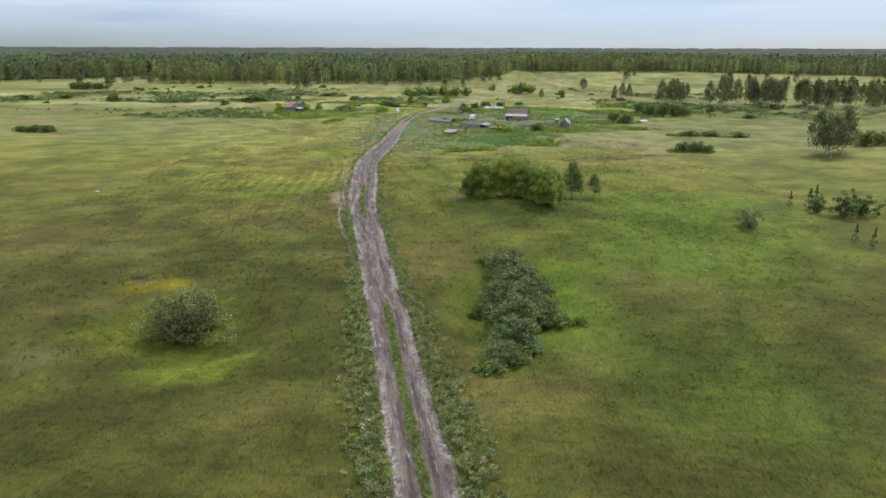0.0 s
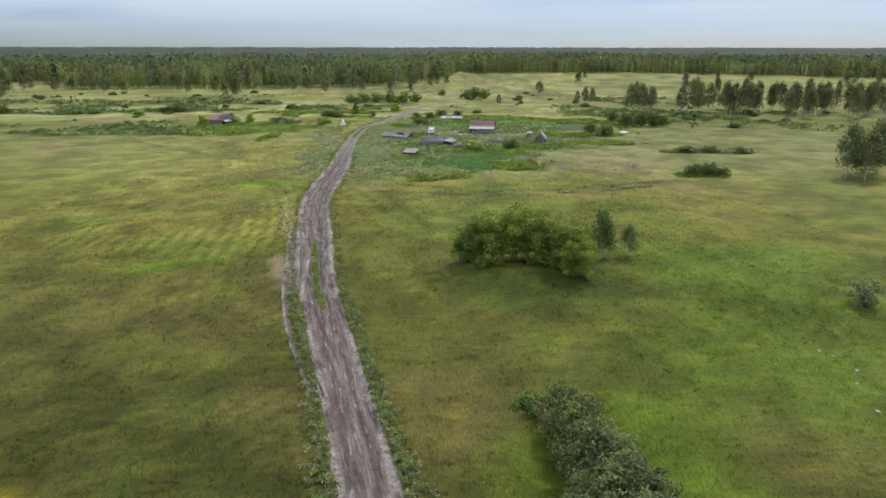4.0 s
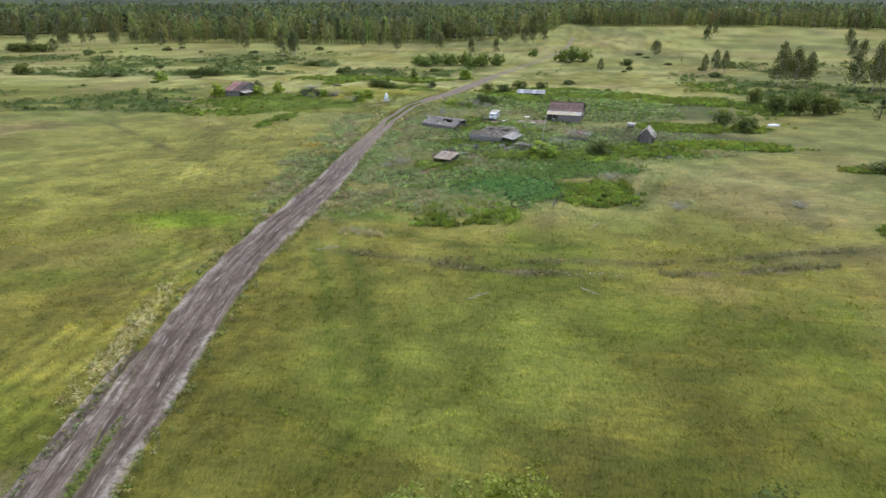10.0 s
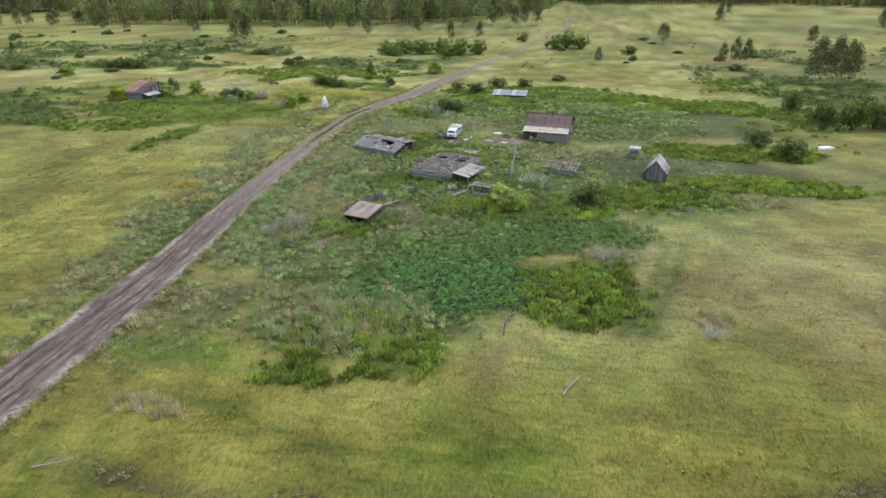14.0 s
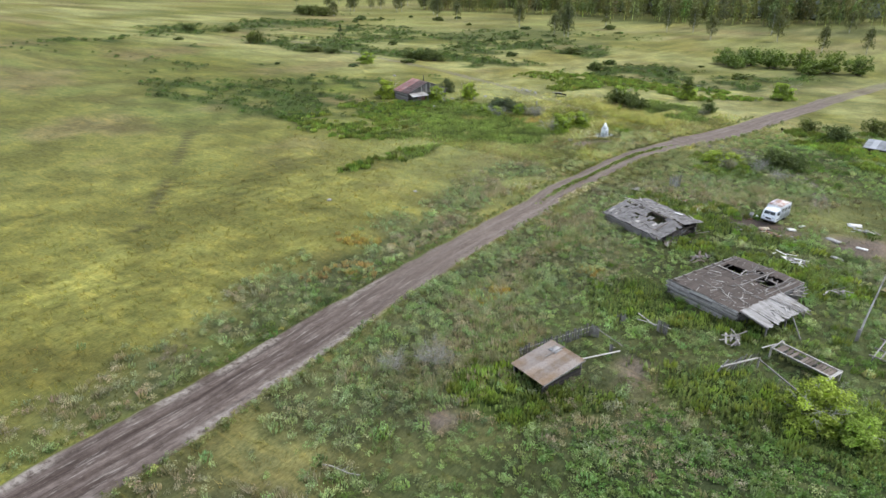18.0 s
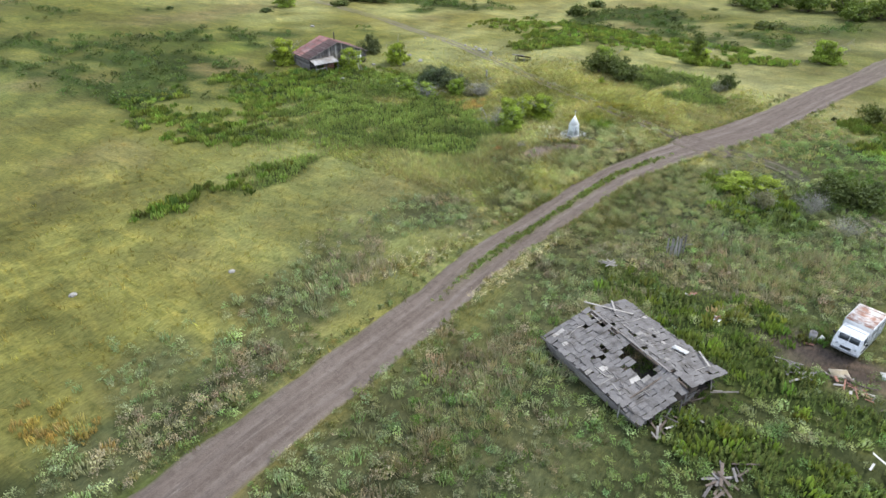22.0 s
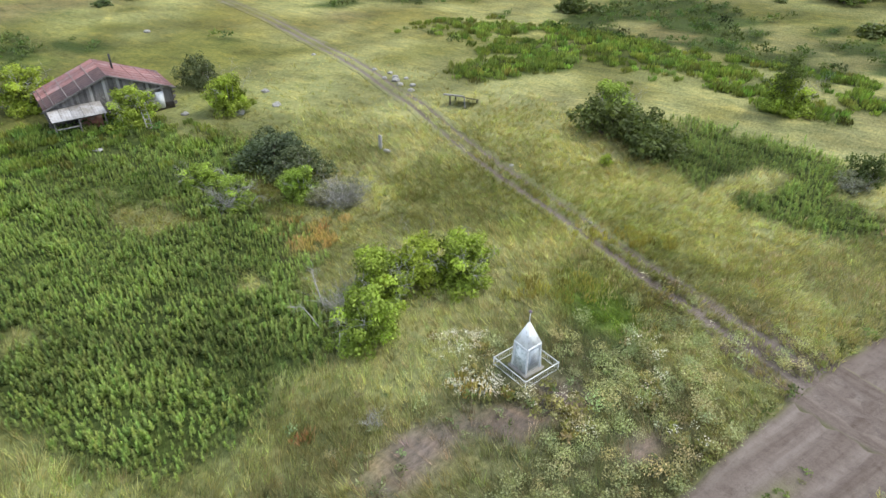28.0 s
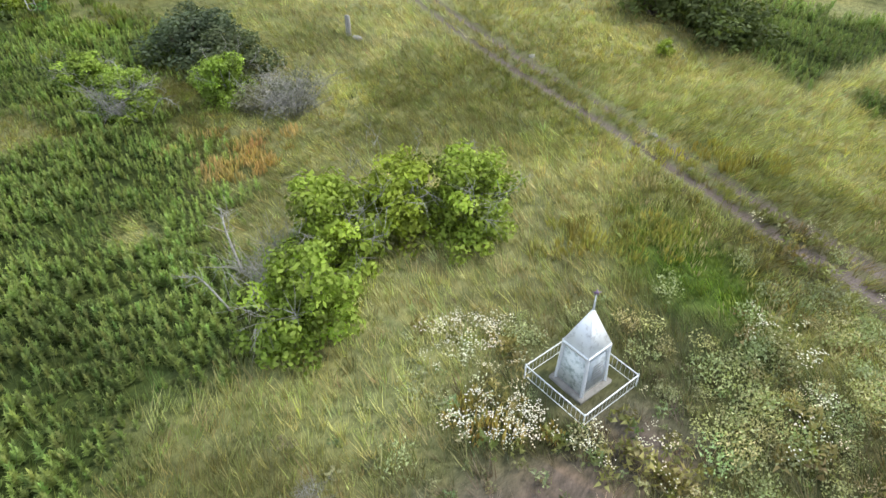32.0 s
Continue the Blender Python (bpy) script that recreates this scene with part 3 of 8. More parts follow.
def strip(name, line, half, ruts, depth, label, lift, verge, pale=1.0):
    """A rutted earth track along a line."""
    tang = np.gradient(line, axis=0)
    tang /= np.linalg.norm(tang, axis=1)[:, None]
    nor = np.c_[tang[:, 1], -tang[:, 0]]
    u = np.linspace(-1, 1, 41)
    w = half(line[:, 1]) if callable(half) else np.full(len(line), half)
    along = np.arange(len(line)) * 0.6
    wl = w * (0.84 + 0.3 * fbm(along, along * 0, 9, 3, 81) + 0.16 * fbm(along, along * 0, 1.8, 2, 93))
    wr = w * (0.84 + 0.3 * fbm(along, along * 0 + 50, 9, 3, 82) + 0.16 * fbm(along, along * 0 + 50, 1.8, 2, 94))
    off = np.where(u[None] < 0, u[None] * wl[:, None], u[None] * wr[:, None])
    x = line[:, :1] + nor[:, :1] * off
    y = line[:, 1:] + nor[:, 1:] * off
    z = ground_z(x, y) + lift
    wob = 0.25 * (fbm(along, along * 0 + 9, 14, 2, 83) - 0.5)[:, None]
    for r, wid in ruts:
        z = z - depth * np.exp(-((off - r - wob) / wid) ** 2)
    z = z + 0.05 * (fbm(off * 1.0 + 70, along[:, None] * 0.25 + 0 * off, 0.7, 3, 84) - 0.5)
    edge = ramp(np.abs(u), 0.80, 1.0)[None] + 0 * off
    rim = pale * (1 - 0.8 * ramp(y, 240, 285)) * ramp(np.abs(u), 0.50, 0.78)[None] * ramp(fbm(x, y, 3.5, 3, 87), 0.38, 0.6)
    z = z - 0.22 * edge * edge
    me = mesh_from(name, np.c_[x.ravel(), y.ravel(), z.ravel()], grid_faces(len(line), 41), True)
    mid = np.exp(-((off - wob) / 0.45) ** 2) * verge(line[:, 0], line[:, 1])[:, None]
    green = np.clip(np.maximum(edge, mid), 0, 1)
    green = np.maximum(green, 0.55 * ramp(y, 385, 440))
    if depth < 0.09:
        worn = sum(np.exp(-((off - r - wob) / wid) ** 2) for r, wid in ruts) * (0.55 + 0.45 * ramp(fbm(x, y, 9, 3, 85), 0.25, 0.5))
        worn = worn + 0.5 * (1 - ramp(np.hypot(x + 41, y - 342), 5, 20))
        green = np.clip(1.5 - (1.5 if half > 1.45 else 1.2) * worn, 0, 1)
    colour_layer(me, "lane", np.c_[off.ravel(), np.broadcast_to(along[:, None], off.shape).ravel(), green.ravel()])
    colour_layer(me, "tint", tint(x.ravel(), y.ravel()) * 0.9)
    pressed = np.clip(sum(np.exp(-((off - r - wob) / (wid * 1.2)) ** 2) for r, wid in ruts), 0, 1) * (0.25 + 0.75 * ramp(fbm(off * 0.6, np.broadcast_to(along[:, None], off.shape) * 0.08, 1.0, 3, 86), 0.35, 0.6))
    a = me.attributes.new("rut", "FLOAT", "POINT")
    a.data.foreach_set("value", pressed.ravel().astype(np.float32))
    a = me.attributes.new("dust", "FLOAT", "POINT")
    a.data.foreach_set("value", (0.85 * ramp(y, 235, 285)).ravel().astype(np.float32))
    a = me.attributes.new("rim", "FLOAT", "POINT")
    a.data.foreach_set("value", rim.ravel().astype(np.float32))
    me.materials.append(DIRT_MAT)
    tagged(new(name, me), label, "dirt road", kind="structure")


def road_verge(x, y):
    return 0.9 * np.clip(ramp(y, 290, 302) * (1 - ramp(y, 332, 337)) + (1 - ramp(y, 76, 84)) + ramp(y, 122, 128) * (1 - ramp(y, 150, 158)), 0, 1)


strip("road", ROAD, road_half, ((-0.95, 0.33), (0.95, 0.33), (2.1, 0.25), (-2.2, 0.25)), 0.10, "rutted greyish brown dirt road across the meadow", 0.03, road_verge)
strip("track_north", NORTH_TRACK, 1.5, ((-0.62, 0.38), (0.62, 0.34)), 0.08, "faint grassy wheel track across the meadow", 0.02, lambda x, y: 0.95 + 0 * x)
strip("track_south", SOUTH_TRACK, 1.4, ((-0.75, 0.28), (0.75, 0.28)), 0.08, "faint grassy wheel track to the yard", 0.02, lambda x, y: 0.95 + 0 * x)

SIDE_RUT = spline([(-23.8, 101), (-27.4, 110), (-31.0, 120.5), (-33.8, 134), (-35.8, 147), (-38.4, 158), (-40.6, 168)], 0.6)
strip("track_side", SIDE_RUT, lambda y: np.interp(y, [104, 118, 132, 150, 166], [0.9, 1.1, 1.7, 2.2, 1.2]), ((0.1, 0.45),), 0.10, "pale worn shoulder beside the road", 0.05, lambda x, y: 0 * x)
FORK = spline([(-47.5, 344.4), (-44, 343.0), (-40.5, 341.8), (-36, 341.2)], 0.6)
strip("track_fork", FORK, 2.3, ((-0.8, 0.4), (0.8, 0.4)), 0.10, "bare trodden earth where the tracks cross", 0.045, lambda x, y: 0 * x, 0.0)


# ---- low plants, joined by kind ----
rng = np.random.default_rng(7)


def scatter(x0, x1, y0, y1, per_m2, mask):
    n = int((x1 - x0) * (y1 - y0) * per_m2)
    x, y = rng.uniform(x0, x1, n), rng.uniform(y0, y1, n)
    keep = rng.random(n) < mask(x, y)
    return x[keep], y[keep]


def off_road(x, y):
    return ((np.hypot(x + 55.5, y - 334.4) > 1.75) & (distance_to(ROAD, x, y) > road_half(y) * 0.97) & (np.abs(distance_to(NORTH_TRACK, x, y) - 0.75) > 0.28) & (np.abs(distance_to(SOUTH_TRACK, x, y) - 0.75) > 0.25)) * 1.0


def blade_tuft(n, height, spread, width, lean):
    """A tuft of n bent blades, one triangle each."""
    co = []
    for _ in range(n):
        a, r = rng.uniform(0, 2 * math.pi), rng.uniform(0, spread)
        bx, by = r * math.cos(a), r * math.sin(a)
        ta = a + rng.normal(0, 0.7)
        hh = height * rng.uniform(0.55, 1.1)
        tip = (bx + hh * lean * math.cos(ta) + 0.22 * hh, by + hh * lean * math.sin(ta) + 0.12 * hh, hh)
        w = width * rng.uniform(0.6, 1.2)
        qa = rng.uniform(0, math.pi)
        co += [(bx - w * math.cos(qa), by - w * math.sin(qa), 0), (bx + w * math.cos(qa), by + w * math.sin(qa), 0), tip]
    return np.array(co)


def plume(n, height, spread, width, lean=0.35):
    """A stand of n leafy upright stems, each a folded pointed spray with a paler tip."""
    co, tone = [], []
    for _ in range(n):
        a, r = rng.uniform(0, 6.28), spread * math.sqrt(rng.random())
        base = np.array((r * math.cos(a), r * math.sin(a), 0.0))
        hh = height * rng.uniform(0.6, 1.08) * (1 - 0.25 * (r / spread) ** 2)
        ta = a + rng.normal(0, 0.9)
        tip = base + np.array((hh * lean * rng.random() * math.cos(ta) + 0.10 * hh, hh * lean * rng.random() * math.sin(ta) + 0.06 * hh, hh))
        mid = base * 0.45 + tip * 0.55
        qa = rng.uniform(0, 6.28)
        side = width * rng.uniform(0.7, 1.3) * np.array((math.cos(qa), math.sin(qa), 0))
        fold = width * 0.5 * np.array((-math.sin(qa), math.cos(qa), 0))
        co += [base, mid - side + fold, tip, base, tip, mid + side + fold]
        k = rng.uniform(0.85, 1.15)
        tone += [0.85 * k, k, 1.25 * k, 0.85 * k, 1.25 * k, k]
    return np.array(co), np.array(tone)


def spire(height, tiers, leaf, width=0.16, simple=False):
    """An upright leafy weed: a stem with whorls of drooping leaves, triangles only."""
    co = [(-0.012, 0, 0), (0.012, 0, 0), (0, 0, height)]
    for k in range(tiers):
        z = height * (0.18 + 0.80 * k / tiers)
        L = leaf * (1.15 - 0.75 * (k / tiers))
        a0 = rng.uniform(0, 6.28)
        for j in range(3):
            a = a0 + j * 2.09 + rng.normal(0, 0.2)
            c, s = math.cos(a), math.sin(a)
            tz = z + L * rng.uniform(-0.15, 0.55)
            if simple:
                co += [(-s * L * width, c * L * width, z), (s * L * width, -c * L * width, z), (c * L, s * L, tz + 0.1)]
                continue
            co += [(0, 0, z), (c * L * 0.5 - s * L * width * 2, s * L * 0.5 + c * L * width * 2, (z + tz) / 2 + 0.03), (c * L, s * L, tz)]
            co += [(0, 0, z), (c * L, s * L, tz), (c * L * 0.5 + s * L * width * 2, s * L * 0.5 - c * L * width * 2, (z + tz) / 2 + 0.03)]
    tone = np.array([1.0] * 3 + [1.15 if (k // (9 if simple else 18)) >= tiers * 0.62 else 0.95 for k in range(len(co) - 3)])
    return np.array(co), tone


def brush_clump(height, radius, n, leaf, slim=0.17, heads=5):
    """A bushy weed: several leafy rounded heads of small leaves that face outward."""
    co = []
    tops = []
    for k in range(heads):
        a, r = rng.uniform(0, 6.28), radius * 0.62 * math.sqrt(rng.random())
        tops.append((r * math.cos(a), r * math.sin(a), height * rng.uniform(0.72, 1.05) * (1 - 0.3 * (r / radius) ** 2), radius * rng.uniform(0.36, 0.55)))
    for i in range(n):
        cx, cy, top, rr = tops[i % heads]
        o = rng.normal(0, 1, 3)
        o[2] = abs(o[2]) * 1.1
        o /= np.linalg.norm(o)
        low = rng.random() ** 1.6
        p = np.array((cx + o[0] * rr, cy + o[1] * rr, (top - rr * 0.9) * (1 - 0.75 * low) + o[2] * rr * 0.9))
        d = np.cross(o, rng.normal(0, 1, 3)) + o * rng.uniform(0.1, 0.8) + np.array((0, 0, 0.5))
        d *= leaf * rng.uniform(0.7, 1.2) / np.linalg.norm(d)
        q = np.cross(d, o + rng.normal(0, 0.35, 3))
        q *= leaf * slim / (np.linalg.norm(q) + 1e-9)
        co += [p - q, p + q, p + d]
    return np.array(co)


def stuff(name, templates, x, y, scale, colours, label, category, mat=PLANT_MAT, sink=0.03, z=None, wind=0.0):
    """Many plants joined into one mesh of triangles."""
    pick = rng.integers(0, len(templates), len(x))
    zz = ground_z(x, y) - sink if z is None else z
    cos, cols = [], []
    for k, t in enumerate(templates):
        t, tone = t if isinstance(t, tuple) else (t, np.ones(len(t)))
        i = np.nonzero(pick == k)[0]
        a = rng.uniform(0, 2 * math.pi, len(i))
        c, s = np.cos(a)[:, None], np.sin(a)[:, None]
        sc = scale[i][:, None]
        px, py, pz = t[:, 0][None] * sc, t[:, 1][None] * sc, t[:, 2][None] * sc
        lean = rng.normal(0, 0.06, (len(i), 2))
        if wind:
            way = 9 * fbm(x[i], y[i], 16, 2, 66)
            lean = lean + wind * np.c_[np.cos(way), np.sin(way)]
        cos.append(np.stack([x[i][:, None] + px * c - py * s + pz * lean[:, :1], y[i][:, None] + px * s + py * c + pz * lean[:, 1:], zz[i][:, None] + pz], -1).reshape(-1, 3))
        cols.append((colours[i][:, None, :] * tone[None, :, None]).reshape(-1, 3))
    co, col = np.concatenate(cos), np.concatenate(cols)
    me = mesh_from(name, co, np.arange(len(co)).reshape(-1, 3))
    colour_layer(me, "tint", col)
    me.materials.append(mat)
    return tagged(new(name, me), label, category, kind="stuff")


def vary(colours, amount=0.2):
    n = len(colours)
    return np.clip(colours * (1 + rng.normal(0, amount, (n, 1))) * (1 + rng.normal(0, amount * 0.35, (n, 3))), 0.005, 0.8)


def plain(n, colour):
    return np.ones((n, 3)) * np.array(colour)


def make_low_plants():
    def meadow(x, y):
        return off_road(x, y) * (1 - 0.8 * nettles(x, y)) * (1 - 0.9 * bare(x, y)) * (0.35 + 0.65 * fbm(x, y, 5, 3, 14))
    fine = [blade_tuft(8, 0.62, 0.20, 0.016, 0.40) for _ in range(6)]
    coarse = [blade_tuft(5, 0.5, 0.35, 0.03, 0.55) for _ in range(6)]
    x, y = scatter(-100, -38, 308, 372, 27, lambda x, y: meadow(x, y) * (1 - ramp(np.hypot(x + 58, y - 334), 18, 46)))
    stuff("meadow_grass", fine, x, y, rng.uniform(0.6, 1.25, len(x)), vary(tint(x, y) * (1.35 + 0.7 * (rng.random((len(x), 1)) < 0.3)), 0.24), "long straw and olive grass round the monument", "grass", wind=0.5)
    x, y = scatter(-110, 50, 30, 372, 1.9, lambda x, y: meadow(x, y) * ramp(np.hypot(x + 58, y - 334), 10, 34) * (1 - ramp(np.abs(x + 22 + (y - 200) * 0.12), 45, 85)))
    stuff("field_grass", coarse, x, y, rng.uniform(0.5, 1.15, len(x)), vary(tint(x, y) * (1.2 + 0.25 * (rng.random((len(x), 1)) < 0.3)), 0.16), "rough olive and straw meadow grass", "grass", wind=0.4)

    # nettles: close thickets with all their leaves, far ones plainer
    near = [spire(0.74, 6, 0.19, 0.36, True) for _ in range(6)]
    far = [plume(21, 1.05, 0.75, 0.14, 0.4) for _ in range(6)]

    def close(x, y):
        return np.maximum(1 - ramp(np.hypot(x + 66, y - 328), 26, 40), 1 - ramp(np.hypot(x + 52, y - 367), 12, 17)) * (x < -38) + 0.72 * (1 - ramp(np.hypot(x + 18, y - 288), 36, 44)) * (x >= -38)
    x, y = scatter(-110, 22, 246, 384, 15.5, lambda x, y: nettles(x, y) * close(x, y) * off_road(x, y))
    g = np.array((0.190, 0.262, 0.076)) * (1 + 1.2 * (fbm(x, y, 5, 3, 33)[:, None] - 0.45))
    g = g * (1 - 0.30 * (x > -38))[:, None]
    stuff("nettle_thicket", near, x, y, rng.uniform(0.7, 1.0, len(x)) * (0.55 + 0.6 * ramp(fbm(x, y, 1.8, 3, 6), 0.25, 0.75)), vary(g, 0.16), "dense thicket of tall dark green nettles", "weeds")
    x, y = scatter(-120, 75, 205, 400, 1.4, lambda x, y: nettles(x, y) * (1 - close(x, y)) * off_road(x, y) * (1 - ramp(np.abs(x + 25), 75, 105)))
    g = np.array((0.150, 0.210, 0.056)) * (1 + 0.8 * (fbm(x, y, 5, 2, 33)[:, None] - 0.4))
    stuff("weed_thicket", far, x, y, rng.uniform(0.55, 0.95, len(x)) * (0.65 + 0.7 * fbm(x, y, 4, 2, 7)), vary(g, 0.24), "patches of tall dark green weeds", "weeds")

    tall = [brush_clump(1.25, 1.35, 34, 0.40, 0.36, 7) for _ in range(5)]
    x, y = scatter(-330, 170, 240, 520, 0.22, lambda x, y: nettles(x, y) * ramp(np.abs(x + 25), 68, 100) * off_road(x, y) + nettles(x, y) * (y > 398) * off_road(x, y))
    g = np.array((0.100, 0.138, 0.042)) * (1 + 0.5 * (fbm(x, y, 9, 2, 34)[:, None] - 0.4))
    stuff("distant_weeds", tall, x, y, rng.uniform(0.5, 1.1, len(x)), vary(g, 0.25), "dark green weed patches in the far meadow", "weeds")
    # wormwood and dry stems
    clumps = [brush_clump(0.95, 0.64, 56, 0.155, 0.35, 7) for _ in range(5)] + [plume(26, 0.9, 0.55, 0.07)]
    x, y = scatter(-64, 14, 205, 335, 2.2, lambda x, y: brush(x, y) * off_road(x, y) * (1 - blob(x, y, -46, 329, 15, 24, 0, 0.15, 0.1)))
    dry = ramp(fbm(x, y, 7, 3, 44), 0.52, 0.6)[:, None]
    g = np.array((0.240, 0.295, 0.170)) * (1 - dry) + np.array((0.290, 0.268, 0.200)) * dry
    g = g * (0.6 + 0.75 * fbm(x, y, 1.8, 2, 48)[:, None])
    stuff("wormwood", clumps, x, y, rng.uniform(0.5, 1.0, len(x)) * (0.5 + 0.95 * fbm(x, y, 2.5, 2, 53)), vary(g * np.array((1.10, 1.14, 1.18)), 0.2), "grey green wormwood and dry brown stems", "weeds")
    fluffy = [brush_clump(0.88, 0.66, 170, 0.095, 0.34, 15) for _ in range(6)]
    x, y = scatter(-60, -30, 304, 350, 2.3, lambda x, y: (np.maximum(np.maximum(blob(x, y, -49.0, 325.5, 2.5, 9, 4, 0.3, 0.4, 47), blob(x, y, -48.6, 338.4, 3.6, 4.0, 0, 0.4, 0.4, 47)), blob(x, y, -39.5, 331, 2.5, 8, 15, 0.4, 0.4, 47)) + brush(x, y) * np.where(x < -52, 0.25, 1.0) * (0.15 + 0.75 * blob(x, y, -46, 329, 15, 24, 0, 0.15, 0.1))) * off_road(x, y) * (1 - bare(x, y)))
    stuff("wormwood", fluffy, x, y, rng.uniform(0.5, 1.15, len(x)), vary(np.where(rng.random((len(x), 1)) < 0.3, np.array((0.43, 0.44, 0.275)), np.array((0.34, 0.41, 0.25))) * (1 - 0.22 * (x > -43))[:, None] * (0.7 + 0.6 * fbm(x, y, 3, 2, 95))[:, None], 0.13), "soft grey green wormwood beside the road", "weeds")
    stalks = [blade_tuft(30, 1.0, 0.55, 0.034, 0.25) for _ in range(5)]

    def withered(x, y):
        m = np.zeros(x.shape)
        for b in ((-30, 251, 4, 9, -25), (-34, 263, 3, 6, 0), (-31, 296, 3.5, 6, 20), (-35.5, 284, 3, 7, 0), (-26, 313, 6, 4, 0), (-15, 224, 8, 5, 10), (14.5, 245, 4, 2.5, 20), (-21, 317, 6, 3, 0), (-54, 290, 3, 5, 0), (38, 272, 5, 3, 0), (-27, 206, 4, 1.2, 0), (-24, 229, 5, 1.6, 0), (24, 230, 2.5, 1.5, 0)):
            m = np.maximum(m, blob(x, y, *b, 0.4, 0.6, 39))
        return m
    x, y = scatter(-60, 46, 200, 325, 2.6, lambda x, y: withered(x, y) * off_road(x, y) * (1 - bare(x, y)))
    stuff("dry_stems", stalks, x, y, rng.uniform(0.6, 1.1, len(x)), vary(np.where(rng.random((len(x), 1)) < 0.6, np.array((0.40, 0.355, 0.27)), np.array((0.32, 0.32, 0.20))), 0.15), "patches of dry grey brown stalks", "weeds", wind=0.15)
    herbs = [plume(18, 0.5, 0.45, 0.03, 0.5) for _ in range(5)]
    x, y = scatter(-62, -26, 338, 374, 2.4, lambda x, y: np.maximum(np.maximum(blob(x, y, -42, 352, 7, 9, -20, 0.5, 0.5, 40), 0.8 * blob(x, y, -56, 344, 7, 2, -25, 0.5, 0.5, 40)), 0.8 * blob(x, y, -31, 352, 5, 12, -20, 0.5, 0.5, 40)) * off_road(x, y))
    stuff("dry_herbs", herbs, x, y, rng.uniform(0.6, 1.2, len(x)), vary(np.where(rng.random((len(x), 1)) < 0.5, np.array((0.40, 0.38, 0.30)), np.array((0.32, 0.36, 0.20))), 0.15), "low grey violet herbs and dry grass", "weeds")
    # mixed weeds of the yards
    mixed = [brush_clump(0.95, 0.70, 58, 0.17, 0.36, 7) for _ in range(6)] + [plume(26, 0.85, 0.6, 0.08, 0.4)]
    x, y = scatter(-52, 40, 205, 372, 2.1, lambda x, y: overgrown(x, y) * off_road(x, y) * (1 - 0.85 * potatoes(x, y)) * (1 - 0.8 * nettles(x, y)) * np.where((x > 14) & (y < 326), 0.45, 0.9) * (1 - 0.6 * brush(x, y)))
    sp, sq = fbm(x, y, 7, 3, 45)[:, None], fbm(x, y, 1.4, 2, 46)[:, None]
    g = np.array((0.200, 0.285, 0.135)) * (1 - ramp(sp, 0.44, 0.48)) + np.array((0.145, 0.220, 0.105)) * ramp(sp, 0.44, 0.48)
    g = g * (1 - ramp(sp, 0.52, 0.55)) + np.array((0.275, 0.330, 0.200)) * ramp(sp, 0.52, 0.55)
    g = g * (1 - ramp(sp, 0.60, 0.63)) + np.array((0.105, 0.175, 0.050)) * ramp(sp, 0.60, 0.63)
    g = g * (0.58 + 0.95 * sq) * np.array((1.06, 1.0, 0.9))
    stuff("yard_weeds", mixed, x, y, rng.uniform(0.5, 0.85, len(x)) * (0.45 + 1.0 * fbm(x, y, 2.6, 2, 50)), vary(g * np.array((1.04, 1.12, 1.24)), 0.2), "waist-high grey green weeds filling the abandoned yards", "weeds")
    # roadside weeds
    small = [brush_clump(0.5, 0.34, 30, 0.17, 0.32) for _ in range(4)]
    x, y = scatter(-62, 6, 36, 372, 6.5, lambda x, y: off_road(x, y) * (1 - ramp(distance_to(ROAD, x, y), road_half(y) + 0.5, road_half(y) + 1.9 + 2.6 * (1 - ramp(y, 62, 105)))) * np.where(y < 130, 1.0, 0.36))
    stuff("roadside_weeds", small, x, y, rng.uniform(0.5, 1.2, len(x)) * np.where(y < 130, 1.3, 1.0), vary(np.where(rng.random((len(x), 1)) < 0.35, np.array((0.21, 0.235, 0.145)), np.array((0.150, 0.195, 0.080))), 0.22), "low green weeds along the edges of the road", "weeds")
    x, y = scatter(-50, 0, 40, 338, 24.0, lambda x, y: (distance_to(ROAD, x, y) < 0.2 + 0.45 * fbm(x, y, 2, 2, 19)) * road_verge(x, y) * ramp(fbm(x, y, 5, 2, 20), 0.15, 0.3))
    stuff("road_centre_grass", small, x, y, rng.uniform(0.35, 0.75, len(x)), vary(plain(len(x), (0.16, 0.225, 0.075)), 0.25), "green grass between the wheel ruts", "grass")
    x, y = scatter(-105, 62, 60, 215, 0.4, lambda x, y: off_road(x, y) * np.maximum(0.9 * blob(x, y, 36, 128, 26, 32, 0, 0.5, 0.4, 97), 0.8 * ramp(fbm(x, y, 13, 3, 98), 0.56, 0.66)))
    tuft = [brush_clump(0.26, 0.6, 30, 0.16, 0.26) for _ in range(4)]
    stuff("meadow_weeds", tuft, x, y, rng.uniform(0.5, 1.5, len(x)), vary(tint(x, y) * np.array((1.6, 1.95, 1.7)), 0.2), "green weed clumps scattered in the meadow", "weeds")
    # potatoes in rows
    leafy = [brush_clump(0.5, 0.46, 34, 0.2, 0.4) for _ in range(4)]
    x, y = scatter(-34, 26, 224, 268, 3.6, lambda x, y: potatoes(x, y))
    v = np.round((y - 0.25 * x) / 0.9) * 0.9 + 0.25 * x + rng.normal(0, 0.1, len(x))
    blue = blob(x, y, -5.7, 234.7, 10.5, 8, 15, 0.2, 0.3)[:, None]
    g = np.array((0.150, 0.245, 0.085)) * (1 - blue) + np.array((0.128, 0.265, 0.100)) * blue
